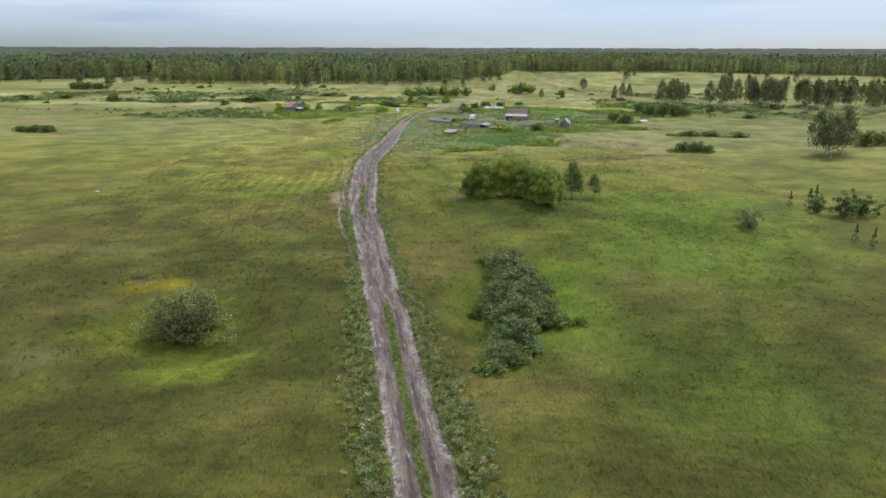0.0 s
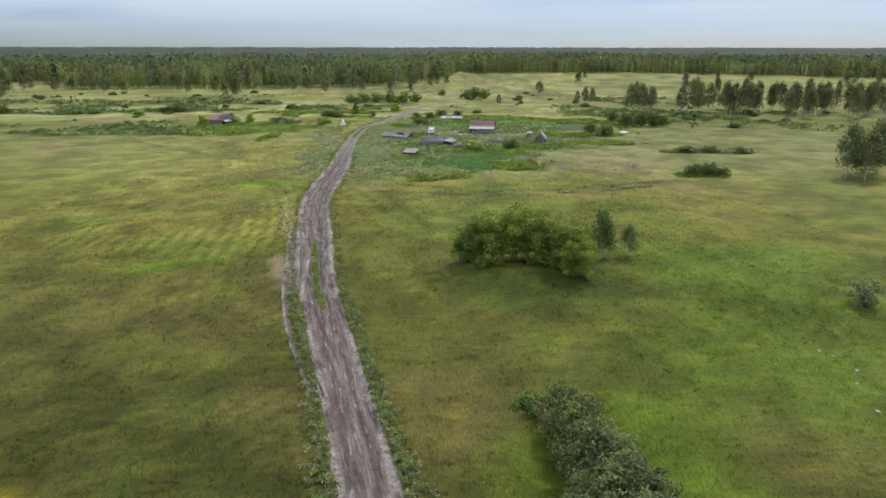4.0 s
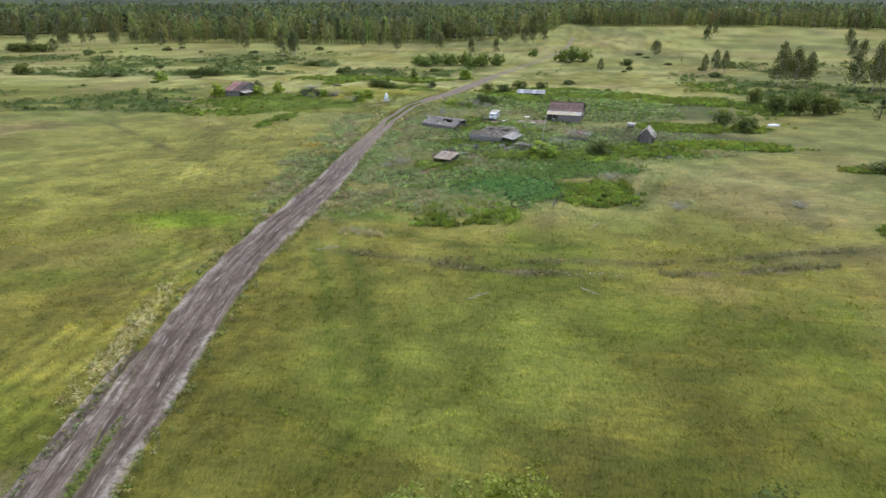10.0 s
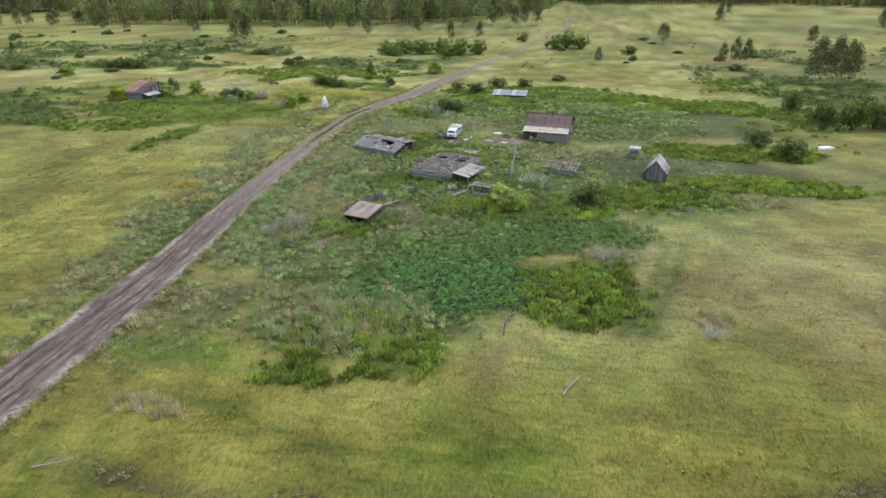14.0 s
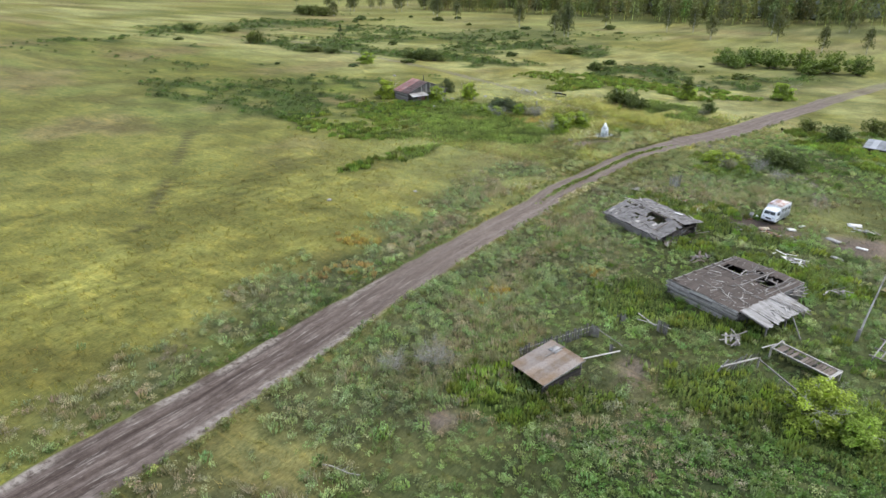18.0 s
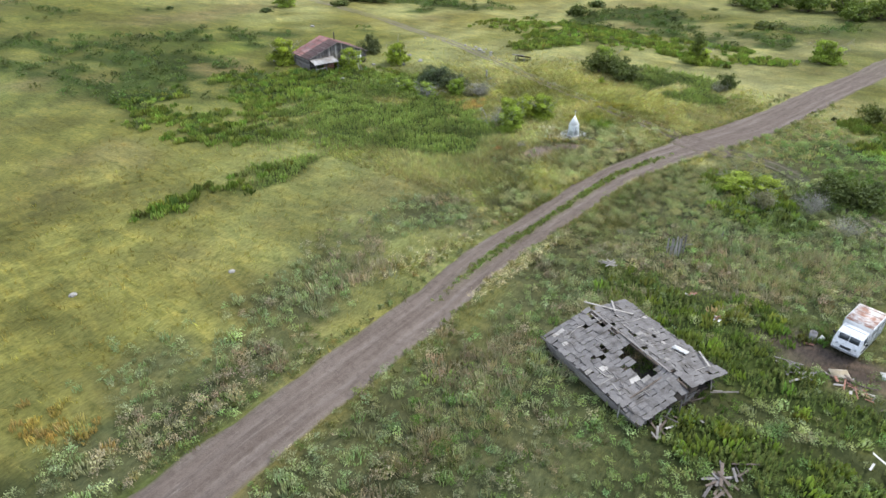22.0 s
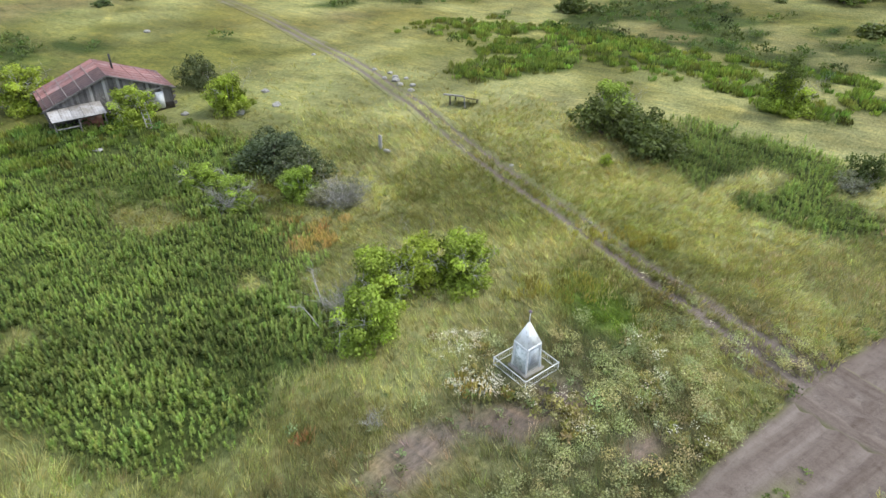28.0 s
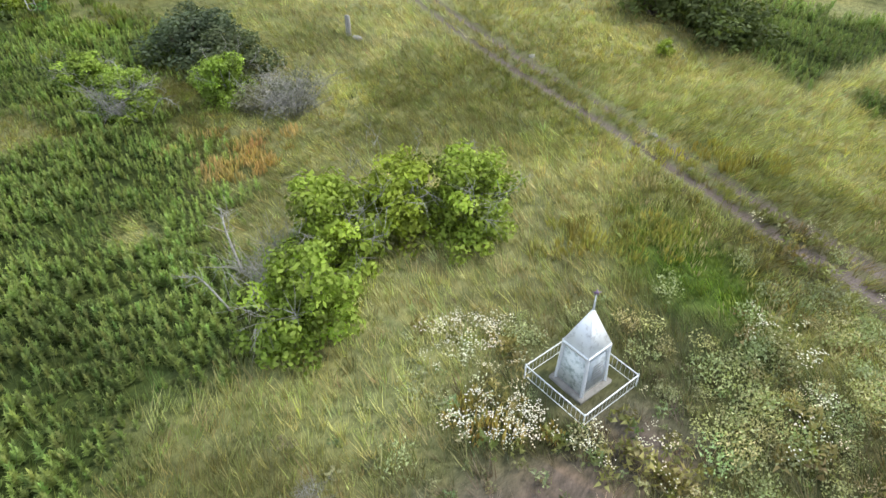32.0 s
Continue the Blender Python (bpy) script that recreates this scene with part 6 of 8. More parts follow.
# ---- the shed with the broken shingle roof ----
def make_shed():
    s = thing("wooden_shed", -28.5, 293.4, -21.3, "collapsing grey log shed with a broken shingle roof", "shed")

    def roof_z(x, y):
        ridge = 2.15 - 0.02 * x
        z = ridge - 0.13 * (y - 0.35) if y > 0.35 else ridge - 0.22 * (0.35 - y)
        z -= 0.30 * math.exp(-((x - 2.2) ** 2 / 3 + (y + 1.6) ** 2 / 2.2))
        return z + 0.05 * math.sin(2.1 * x + y) - 0.16 * max(0, x - 3.2) * (y < 0.4)
    front = board_wall(s, "wall", (-4.8, -3.8), (4.3, -3.8), 1.15, GREY_WOOD, 0.19, ragged=0.2)
    board_wall(s, "wall", (4.4, 3.8), (-4.8, 3.8), 1.5, GREY_WOOD, 0.19)
    board_wall(s, "wall", (-4.8, 3.8), (-4.8, -3.8), 1.5, GREY_WOOD, 0.19)
    board_wall(s, "wall", (4.4, -2.6), (4.4, 3.6), 1.1, BROWN_WOOD, 0.19, ragged=1.0, inner=False)
    block(s, "floor", (-4.7, -3.7, -0.05), (4.3, 3.7, 0.12), INSIDE)
    for y in (-2.4, 2.0):
        bar(s, "purlin", (-4.9, y, roof_z(-4.9, y) - 0.14), (4.6, y, roof_z(4.6, y) - 0.14), 0.12, 0.12, BROWN_WOOD)
    bar(s, "ridge_beam", (-5.0, 0.35, 2.05), (5.0, 0.35, 1.85), 0.16, 0.16, BROWN_WOOD)
    for k in range(9):
        x = -4.6 + k * 1.12
        for y0, y1 in ((-1.35 if -0.7 < x < 2.7 else 0.3, -4.0), (0.4, 4.0)):
            bar(s, "rafter", (x, y0, roof_z(x, y0) - 0.10), (x, y1, roof_z(x, y1) - 0.10), 0.09, 0.07, BROWN_WOOD)
    # shingles in courses on both slopes, with the hole and the slit under the ridge
    nx = 26
    for side in (-1, 1):
        for r in range(8):
            y0, y1 = (0.28 - r * 0.545, 0.28 - (r + 1) * 0.545) if side < 0 else (0.52 + r * 0.46, 0.52 + (r + 1) * 0.46)
            for i in range(nx):
                x = -5.15 + (i + 0.5) * 10.3 / nx + prng.normal(0, 0.02)
                ym = (y0 + y1) / 2
                if side < 0 and -0.5 < x < 2.5 and ym > -0.55 - 0.35 * (x + 0.5) and r < 3:
                    continue
                if side < 0 and r == 0 and x < -1.0 and i % 3 != 0:
                    continue
                if side > 0 and -1.6 < x < -0.9 and 1.1 < ym < 1.6:
                    continue
                if prng.random() < 0.05:
                    continue
                zc = roof_z(x, ym)
                slope = math.degrees(math.atan2(roof_z(x, y1) - roof_z(x, y0), y1 - y0))
                m = pose(x, ym + prng.normal(0, 0.05), zc + prng.uniform(0.0, 0.05), slope + (4 if side > 0 else -4) * 0.8, math.degrees(math.atan2(roof_z(x - 0.3, ym) - roof_z(x + 0.3, ym), 0.6)), prng.normal(0, 5.0)) @ Matrix.Diagonal((10.3 / nx * prng.uniform(0.85, 1.12), abs(y1 - y0) * prng.uniform(1.1, 1.5), 0.025, 1))
                part("shingle", board_mesh(PALE_WOOD if prng.random() < 0.02 + 0.10 * (float(fbm(np.array([x]), np.array([ym]), 2.2, 2, 64)[0]) > 0.58) else SHINGLE, 0.09), None, s, "", m)
    for k in range(100):
        x, y = prng.uniform(-4.6, 4.2), prng.uniform(-3.6, 3.7)
        if -1.2 < x < 3.2 and -1.6 < y < 0.5:
            continue
        along = prng.random() < 0.6
        L = prng.uniform(0.3, 1.5)
        dx, dy = (L / 2, prng.normal(0, 0.06)) if along else (prng.normal(0, 0.06), L / 2)
        bar(s, "batten", (x - dx, y - dy, roof_z(x - dx, y - dy) + 0.06), (x + dx, y + dy, roof_z(x + dx, y + dy) + 0.07), 0.05, 0.03, PALE_WOOD if k % 3 == 0 else GREY_WOOD)
    bar(s, "plank", (-6.1, 0.7, 2.2), (-3.0, 3.1, 2.02), 0.16, 0.04, PALE_WOOD)
    bar(s, "plank", (-5.2, 2.9, 2.05), (-3.9, 2.0, 2.15), 0.14, 0.04, PALE_WOOD)
    bar(s, "plank", (-5.0, 0.42, 2.25), (3.2, 0.3, 2.16), 0.14, 0.05, GREY_WOOD)
    bar(s, "plank", (2.6, 4.2, 1.8), (4.2, 3.4, 1.9), 0.14, 0.04, PALE_WOOD)
    slab(s, "loose_sheet", ((1.4, 2.6, 2.03), (2.5, 2.9, 2.0), (2.4, 3.4, 1.95), (1.3, 3.1, 1.98)), 0.03, WHITE_SHEET, "dirty white board lying on the roof")
    for y, x0, x1 in ((-4.15, -5.2, 4.8), (4.12, -5.1, 4.9)):
        bar(s, "eave_board", (x0, y, roof_z(x0, y) - 0.06), (x1, y, roof_z(x1, y) - 0.06), 0.05, 0.16, GREY_WOOD)
    # broken east end
    for k in range(26):
        y = prng.uniform(-3.9, 3.8)
        x = 4.8 + prng.normal(0, 0.25)
        bar(s, "broken_board", (x, y, prng.uniform(0.0, 0.5)), (x + prng.normal(0.1, 0.5), y + prng.normal(0, 0.7), prng.uniform(0.6, 1.5)), 0.13, 0.03, (GREY_WOOD, BROWN_WOOD, PALE_WOOD)[k % 3])
    for k in range(12):
        y = prng.uniform(-3.6, 0.4)
        x = 5.3 + prng.uniform(0, 0.9)
        bar(s, "fallen_board", (x, y, 0.1), (x + prng.normal(0, 0.6), y + prng.normal(0, 0.8), prng.uniform(0.1, 0.5)), 0.15, 0.03, (PALE_WOOD, BROWN_WOOD)[k % 2])
    bar(s, "prop", (3.6, -4.5, -0.1), (3.3, -4.1, 1.3), 0.09, 0.09, PALE_WOOD)
    # sagging eave skirt
    for k in range(8):
        bar(s, "skirt_board", (-4.6 + k * 1.1, -4.05, 0.75 - 0.04 * k), (-3.5 + k * 1.1, -4.05, 0.72 - 0.05 * k), 0.04, 0.3, GREY_WOOD)


make_shed()


# ---- the big barn with the earth deck ----
def make_barn():
    s = thing("barn", -13.3, 279.3, -18.2, "large ruined barn with an earth-covered deck roof full of holes", "barn")
    x0, x1, y0, y1 = -4.4, 4.1, -5.1, 6.2

    def top(x, y):
        return 1.95 - 0.05 * abs(x) + 0.04 * math.sin(0.9 * y + x) - 0.04 * (x < -3.4) * (-3.4 - x) * 4
    board_wall(s, "wall", (x0, y0), (x1, y0), 1.55, PALE_WOOD, 0.19, ragged=0.08)
    board_wall(s, "wall", (x1, y0), (x1, y1), 1.55, GREY_WOOD, 0.19)
    board_wall(s, "wall", (x1, y1), (x0, y1), 1.5, GREY_WOOD, 0.19)
    board_wall(s, "wall", (x0, y1), (x0, y0), 1.5, GREY_WOOD, 0.19)
    block(s, "floor", (x0 + 0.1, y0 + 0.1, -0.05), (x1 - 0.1, y1 - 0.1, 0.1), INSIDE)
    holes = ((-3.6, -0.4, 2.0, 3.7), (0.8, 2.8, 1.9, 4.9), (-0.4, 0.3, 4.0, 4.7))
    nx, ny = 30, 6
    for i in range(nx):
        for j in range(ny):
            xa, xb = x0 + (x1 - x0) * i / nx, x0 + (x1 - x0) * (i + 1) / nx
            cut = [y0 - 0.25 + (y1 - y0 + 0.5) * (j + k) / ny + 0.25 * (k * 0) for k in (0, 1)]
            xm, spans = (xa + xb) / 2, [cut]
            for hx0, hx1, hy0, hy1 in holes:
                if hx0 < xm < hx1:
                    spans = [p for a, b in spans for p in ((a, min(b, hy0 + prng.normal(0, 0.12))), (max(a, hy1 + prng.normal(0, 0.12)), b)) if p[1] - p[0] > 0.1]
            for a, b in spans:
                bar(s, "deck_board", (xm, a, top(xm, a) + prng.uniform(0, 0.025)), (xm, b, top(xm, b) + prng.uniform(0, 0.025)), (xb - xa) * 1.0, 0.06, CLAY_DECK, 0, 0.02)
    for k in range(7):
        y = y0 + 0.4 + k * 1.75
        bar(s, "beam", (x0, y, 1.75), (x1, y, 1.75), 0.13, 0.12, BROWN_WOOD)
    litter(s, "loose_board", 34, (x0 + 0.4, x1 - 0.3, y0 + 0.2, 1.8), (0.12, 1.6), PALE_WOOD, lambda x, y: top(x, y) + 0.05, 0.07)
    litter(s, "wood_scrap", 70, (x0 + 0.2, x1 - 0.2, y0 + 0.1, y1), (0.06, 0.25), PALE_WOOD, lambda x, y: top(x, y) + 0.05, 0.09)
    litter(s, "loose_board", 36, (x0 + 0.4, x1 - 0.3, y0 + 0.2, 1.8), (0.2, 0.9), GREY_WOOD, lambda x, y: top(x, y) + 0.05, 0.11)
    litter(s, "loose_board", 26, (x0 + 0.3, x1 - 0.2, 2.0, y1), (0.5, 2.0), GREY_WOOD, lambda x, y: top(x, y) + 0.06, 0.10)
    for x in (-3.9, -0.5, 0.85, 2.75, 3.4):
        bar(s, "long_board", (x, 0.5 + prng.normal(0, 0.5), top(x, 1) + 0.09), (x + prng.normal(0, 0.2), 5.9, top(x, 6) + 0.09), 0.13, 0.04, GREY_WOOD)
    bar(s, "long_board", (-3.6, 2.0, 2.0), (-0.4, 1.8, 2.05), 0.14, 0.05, PALE_WOOD)
    bar(s, "long_board", (-1.0, 3.4, 2.1), (-0.6, 1.6, 2.1), 0.14, 0.05, PALE_WOOD)
    for (a, b) in (((x0 - 0.1, y0 - 0.25), (x1, y0 - 0.25)), ((x0 - 0.12, y0), (x0 - 0.12, y1)), ((x0, y1 + 0.25), (x1, y1 + 0.25)), ((x1 + 0.05, 2.2), (x1 + 0.05, y1))):
        bar(s, "edge_board", (*a, top(*a) + 0.02), (*b, top(*b) + 0.02), 0.06, 0.2, PALE_WOOD)
    # lower skirt of boards before the pale wall
    for k in range(5):
        for q in range(3):
            xa, xb = x0 - 0.1 + q * 2.85, x0 - 0.1 + (q + 1) * 2.85
            t = k / 5
            bar(s, "slope_board", (xa, y0 - 0.22 - 0.3 * t, 1.82 - 0.8 * t), (xb, y0 - 0.22 - 0.3 * t + prng.normal(0, 0.03), 1.82 - 0.8 * t + prng.normal(0, 0.03)), 0.05, 0.17, PALE_WOOD if (k + q) % 3 else GREY_WOOD)
    # broken boards at the far east corner
    for k in range(16):
        bar(s, "broken_board", (4.0 + prng.normal(0, 0.3), prng.uniform(3.0, 6.0), prng.uniform(0.8, 1.7)), (4.7 + prng.normal(0, 0.4), prng.uniform(2.6, 6.2), prng.uniform(0.7, 1.9)), 0.14, 0.03, (PALE_WOOD, GREY_WOOD)[k % 2])
    # lean-to of pale sheets on posts
    t = thing("lean_to", -13.3, 279.3, -18.2, "lean-to roof of bleached boards beside the barn", "lean-to")
    for k in range(27):
        y = -4.85 + k * 0.262
        x2 = 7.15 + prng.normal(0, 0.06) - (0.5 if prng.random() < 0.12 else 0)
        bar(t, "roof_board", (4.05 + prng.normal(0, 0.04), y, 1.90 + prng.uniform(0, 0.03)), (x2, y + prng.normal(0, 0.03), 1.44 + prng.uniform(0, 0.03)), 0.275, 0.03, SILVERED_WOOD, 0, 0.02)
    for k in range(9):
        x, y = prng.uniform(4.4, 6.8), prng.uniform(-4.4, 1.6)
        bar(t, "loose_board", (x, y, 1.99 - 0.145 * (x - 4.05)), (x + prng.uniform(0.3, 1.0), y + prng.normal(0, 0.4), 1.99 - 0.145 * (x - 3.4)), 0.09, 0.03, (PALE_WOOD, GREY_WOOD)[k % 2])
    for y in (-4.7, -1.4, 1.9):
        bar(t, "post", (6.9, y, -0.1), (6.9, y, 1.4), 0.12, 0.12, GREY_WOOD)
        bar(t, "rafter", (4.1, y, 1.80), (7.0, y, 1.36), 0.08, 0.08, GREY_WOOD)
    bar(t, "beam", (6.9, -4.9, 1.33), (6.9, 2.1, 1.33), 0.1, 0.1, GREY_WOOD)
    bar(t, "loose_board", (4.2, -0.2, 2.0), (7.9, 0.9, 1.55), 0.14, 0.04, GREY_WOOD)
    bar(t, "loose_board", (4.6, 0.4, 2.02), (7.6, 1.5, 1.6), 0.13, 0.04, PALE_WOOD)
    bar(t, "leaning_pole", (6.1, 0.2, 1.75), (8.9, -1.9, 0.1), 0.09, 0.09, PALE_WOOD)
    bar(t, "fascia", (4.15, -5.05, 1.83), (7.2, -5.05, 1.38), 0.04, 0.12, GREY_WOOD)


make_barn()


# ---- small tin roof with its pickets ----
def make_tin_shelter():
    s = thing("tin_shelter", -21.7, 254.0, -15, "low shelter with a rusty tin roof", "shelter")
    for k in range(5):
        a, b = -2.05 + k * 0.82, -2.05 + (k + 1) * 0.82 + 0.03
        ribbed(s, "roof_sheet", ((a, -2.55, 1.15), (b, -2.55, 1.15), (b, 2.5, 1.75), (a, 2.5, 1.75)), RUSTY_TIN, 6, 0.03)
    for x in (-1.8, 1.8):
        for y, h in ((-2.3, 1.1), (2.3, 1.65)):
            bar(s, "post", (x, y, -0.1), (x, y, h), 0.12, 0.12, GREY_WOOD)
    for y, h in ((-2.3, 1.08), (2.3, 1.66)):
        bar(s, "beam", (-2.0, y, h), (2.0, y, h), 0.1, 0.1, GREY_WOOD)
    board_wall(s, "wall", (1.85, -2.2), (1.85, 2.2), 1.0, DARK_WOOD, 0.2)
    board_wall(s, "wall", (-1.85, 2.2), (-1.85, -2.2), 1.0, DARK_WOOD, 0.2)
    bar(s, "edge_board", (2.12, -2.6, 1.1), (2.12, 2.5, 1.72), 0.05, 0.1, PALE_WOOD)
    slab(s, "patch", ((-1.2, 1.2, 1.66), (-0.3, 1.2, 1.66), (-0.3, 2.1, 1.77), (-1.2, 2.1, 1.77)), 0.02, SLATE, "grey patch on the tin roof")
    bar(s, "loose_board", (-0.6, 0.2, 1.56), (-0.5, 2.6, 1.84), 0.12, 0.03, GREY_WOOD)
    f = thing("picket_fence", -23.4, 258.6, 68, "old leaning grey picket fence", "fence")
    for k in range(26):
        x = -4.2 + k * 0.33
        bar(f, "picket", (x, 0, -0.05), (x + prng.normal(0, 0.04), prng.normal(0, 0.05), 1.25 + prng.normal(0, 0.12)), 0.17, 0.06, GREY_WOOD)
    for z in (0.4, 0.9):
        bar(f, "rail", (-4.3, 0.05, z), (4.3, 0.05, z), 0.07, 0.05, PALE_WOOD)
    f = thing("fence_stub", -21.4, 262.4, 15, "short broken stretch of grey picket fence", "fence")
    for k in range(5):
        bar(f, "picket", (-0.4 + k * 0.2, 0, -0.05), (-0.4 + k * 0.2, 0.02, 1.25 + prng.normal(0, 0.08)), 0.18, 0.03, GREY_WOOD)
    bar(f, "rail", (0.2, 0.03, 1.0), (3.0, -1.2, 0.4), 0.06, 0.05, PALE_WOOD)
    for x, y, n, turn in ((-20.3, 266.2, 5, 10), (-16.4, 267.4, 6, -12), (-18.6, 260.6, 2, 0)):
        f = thing("fence_remnant", x, y, turn, "upright remnant of a grey board fence", "fence", "fence remnants")
        for k in range(n):
            bar(f, "board", (-n * 0.1 + k * 0.2, prng.normal(0, 0.03), -0.05), (-n * 0.1 + k * 0.2 + prng.normal(0, 0.03), prng.normal(0, 0.05), 1.25 + prng.normal(0, 0.1)), 0.19, 0.03, GREY_WOOD)
        bar(f, "rail", (-n * 0.1, 0.05, 0.9), (n * 0.12, 0.05, 0.9), 0.08, 0.05, PALE_WOOD)
    f = thing("fence_rail", -18.2, 267.6, -25, "fallen pale fence rails", "rail")
    bar(f, "rail", (-1.3, 0, 0.9), (1.2, 0, 0.75), 0.08, 0.06, PALE_WOOD)
    bar(f, "rail", (-0.9, -0.4, 0.5), (1.4, 0.1, 0.9), 0.07, 0.05, PALE_WOOD)
    f = thing("plank", -18.9, 258.6, 62, "long bleached plank leaning on the shelter", "plank")
    bar(f, "board", (-2.2, 0, 1.0), (2.3, 0, 0.75), 0.16, 0.05, PALE_WOOD)


make_tin_shelter()


# ---- roofless ruins and bare roof frames ----
def make_ruins():
    s = thing("shed_frame", -5.2, 266.4, -18, "roofless plank enclosure with a strip of broken ceiling", "ruin")
    board_wall(s, "wall", (-2.6, 3.9), (2.9, 3.9), 0.8, PALE_WOOD, 0.16, ragged=0.3, inner=False)
    for y in (2.35, 3.95):
        bar(s, "top_beam", (-2.6, y, 1.15), (2.9, y, 1.15), 0.13, 0.11, PALE_WOOD)
    for k in range(16):
        x = -2.2 + k * 0.33
        if k in (2, 5, 6, 10):
            continue
        bar(s, "ceiling_board", (x, 2.4, 1.08), (x + prng.normal(0, 0.06), 3.9, 1.10), 0.30, 0.03, BROWN_WOOD)
    bar(s, "top_beam", (2.9, -2.1, 1.1), (2.9, 4.0, 1.12), 0.26, 0.10, PALE_WOOD)
    bar(s, "top_beam", (-2.2, -0.2, 1.05), (2.8, -2.0, 1.08), 0.12, 0.10, GREY_WOOD)
    bar(s, "top_beam", (-2.6, 2.3, 1.1), (-2.6, 4.1, 1.3), 0.16, 0.1, PALE_WOOD)
    for x, y in ((-2.6, 2.3), (-2.6, 4.0), (2.9, 4.0), (2.9, -2.1), (-2.2, -0.2)):
        bar(s, "post", (x, y, -0.1), (x, y, 1.25), 0.13, 0.13, PALE_WOOD)
    bar(s, "rail", (-3.3, 2.0, 0.9), (-2.5, 4.2, 1.2), 0.14, 0.05, PALE_WOOD)
    for k in range(14):
        t = k / 13
        bar(s, "leaning_board", (-2.9 - 0.9 * t, -0.3 - 4.0 * t, 0.0), (-2.5 - 0.7 * t + prng.normal(0, 0.1), -0.1 - 3.6 * t, 1.5 + prng.normal(0, 0.1)), 0.16, 0.03, (PALE_WOOD, GREY_WOOD, BROWN_WOOD)[k % 3])
    bar(s, "top_beam", (-2.3, -0.2, 1.15), (-3.4, -4.0, 1.0), 0.2, 0.08, PALE_WOOD)

    g = thing("roof_frame", 8.4, 283.8, -22, "bare grey roof lattice of a fallen shed", "ruin")
    for side in (-1, 1):
        for k in range(9):
            x = -2.9 + k * 0.72
            bar(g, "rafter", (x, 0, 1.9), (x + prng.normal(0, 0.08), side * 2.6, 1.0), 0.12, 0.07, PALE_WOOD)
        for r in range(5):
            y = side * (0.3 + r * 0.55)
            bar(g, "batten", (-3.1, y, 1.9 - abs(y) * 0.345 + 0.05), (3.1, y + prng.normal(0, 0.08), 1.9 - abs(y) * 0.345 + 0.05), 0.11, 0.04, GREY_WOOD if r % 2 else PALE_WOOD)
    bar(g, "ridge_beam", (-3.1, 0, 1.93), (3.1, 0, 1.93), 0.12, 0.1, PALE_WOOD)
    for x in (-2.8, 2.8):
        for y in (-2.4, 2.4):
            bar(g, "post", (x, y, -0.1), (x, y, 1.0), 0.12, 0.12, GREY_WOOD)
    slab(g, "loose_sheet", ((-0.4, -1.4, 1.55), (0.7, -1.3, 1.6), (0.7, -0.4, 1.85), (-0.4, -0.4, 1.85)), 0.02, MAUVE_METAL, "scrap of faded red roof metal")
    board_wall(g, "wall", (-2.8, -2.5), (2.8, -2.5), 0.7, GREY_WOOD, 0.16, ragged=0.4, inner=False)

    g = thing("pole_frame", 3.1, 275.2, -8, "sagging frame of pale poles over the weeds", "ruin")
    for k in range(9):
        x = -2.3 + k * 0.58
        bar(g, "rafter", (x, -1.6 + 0.1 * k, 0.8 + 0.3 * math.sin(k * 0.4)), (x + 0.15, 1.4, 1.5 - 0.04 * k), 0.09, 0.06, PALE_WOOD)
    for y, z in ((-1.4, 0.9), (-0.2, 1.15), (1.3, 1.5)):
        bar(g, "purlin", (-2.5, y, z), (2.6, y + 0.1, z - 0.2), 0.09, 0.08, GREY_WOOD)
    for x in (-2.3, 2.4):
        bar(g, "post", (x, 1.3, -0.1), (x, 1.3, 1.4), 0.11, 0.11, GREY_WOOD)
        bar(g, "post", (x, -1.4, -0.1), (x, -1.4, 0.85), 0.11, 0.11, GREY_WOOD)

    p = thing("utility_pole", -1.1, 278.2, 0, "leaning bleached wooden pole", "pole")
    path = [(0.0, 0.0, -0.3), (0.12, 0.6, 1.9), (0.4, 2.4, 4.4), (0.55, 3.4, 5.9)]
    part("pole", mesh_from("pole", *tube(path, 0.12, 0.06, 8), True), PALE_WOOD, p)
    block(p, "stub", (-0.18, -0.35, -0.1), (0.14, -0.05, 1.2), GREY_WOOD, "short grey concrete stub tied to the pole", 0.03)
    p = thing("thin_pole", 11.6, 315.5, 0, "thin pale pole beside the house", "pole")
    part("pole", mesh_from("pole", *tube([(0, 0, -0.2), (0.1, 0.05, 3), (0.35, 0.1, 6.2)], 0.07, 0.035, 7), True), PALE_WOOD, p)


make_ruins()


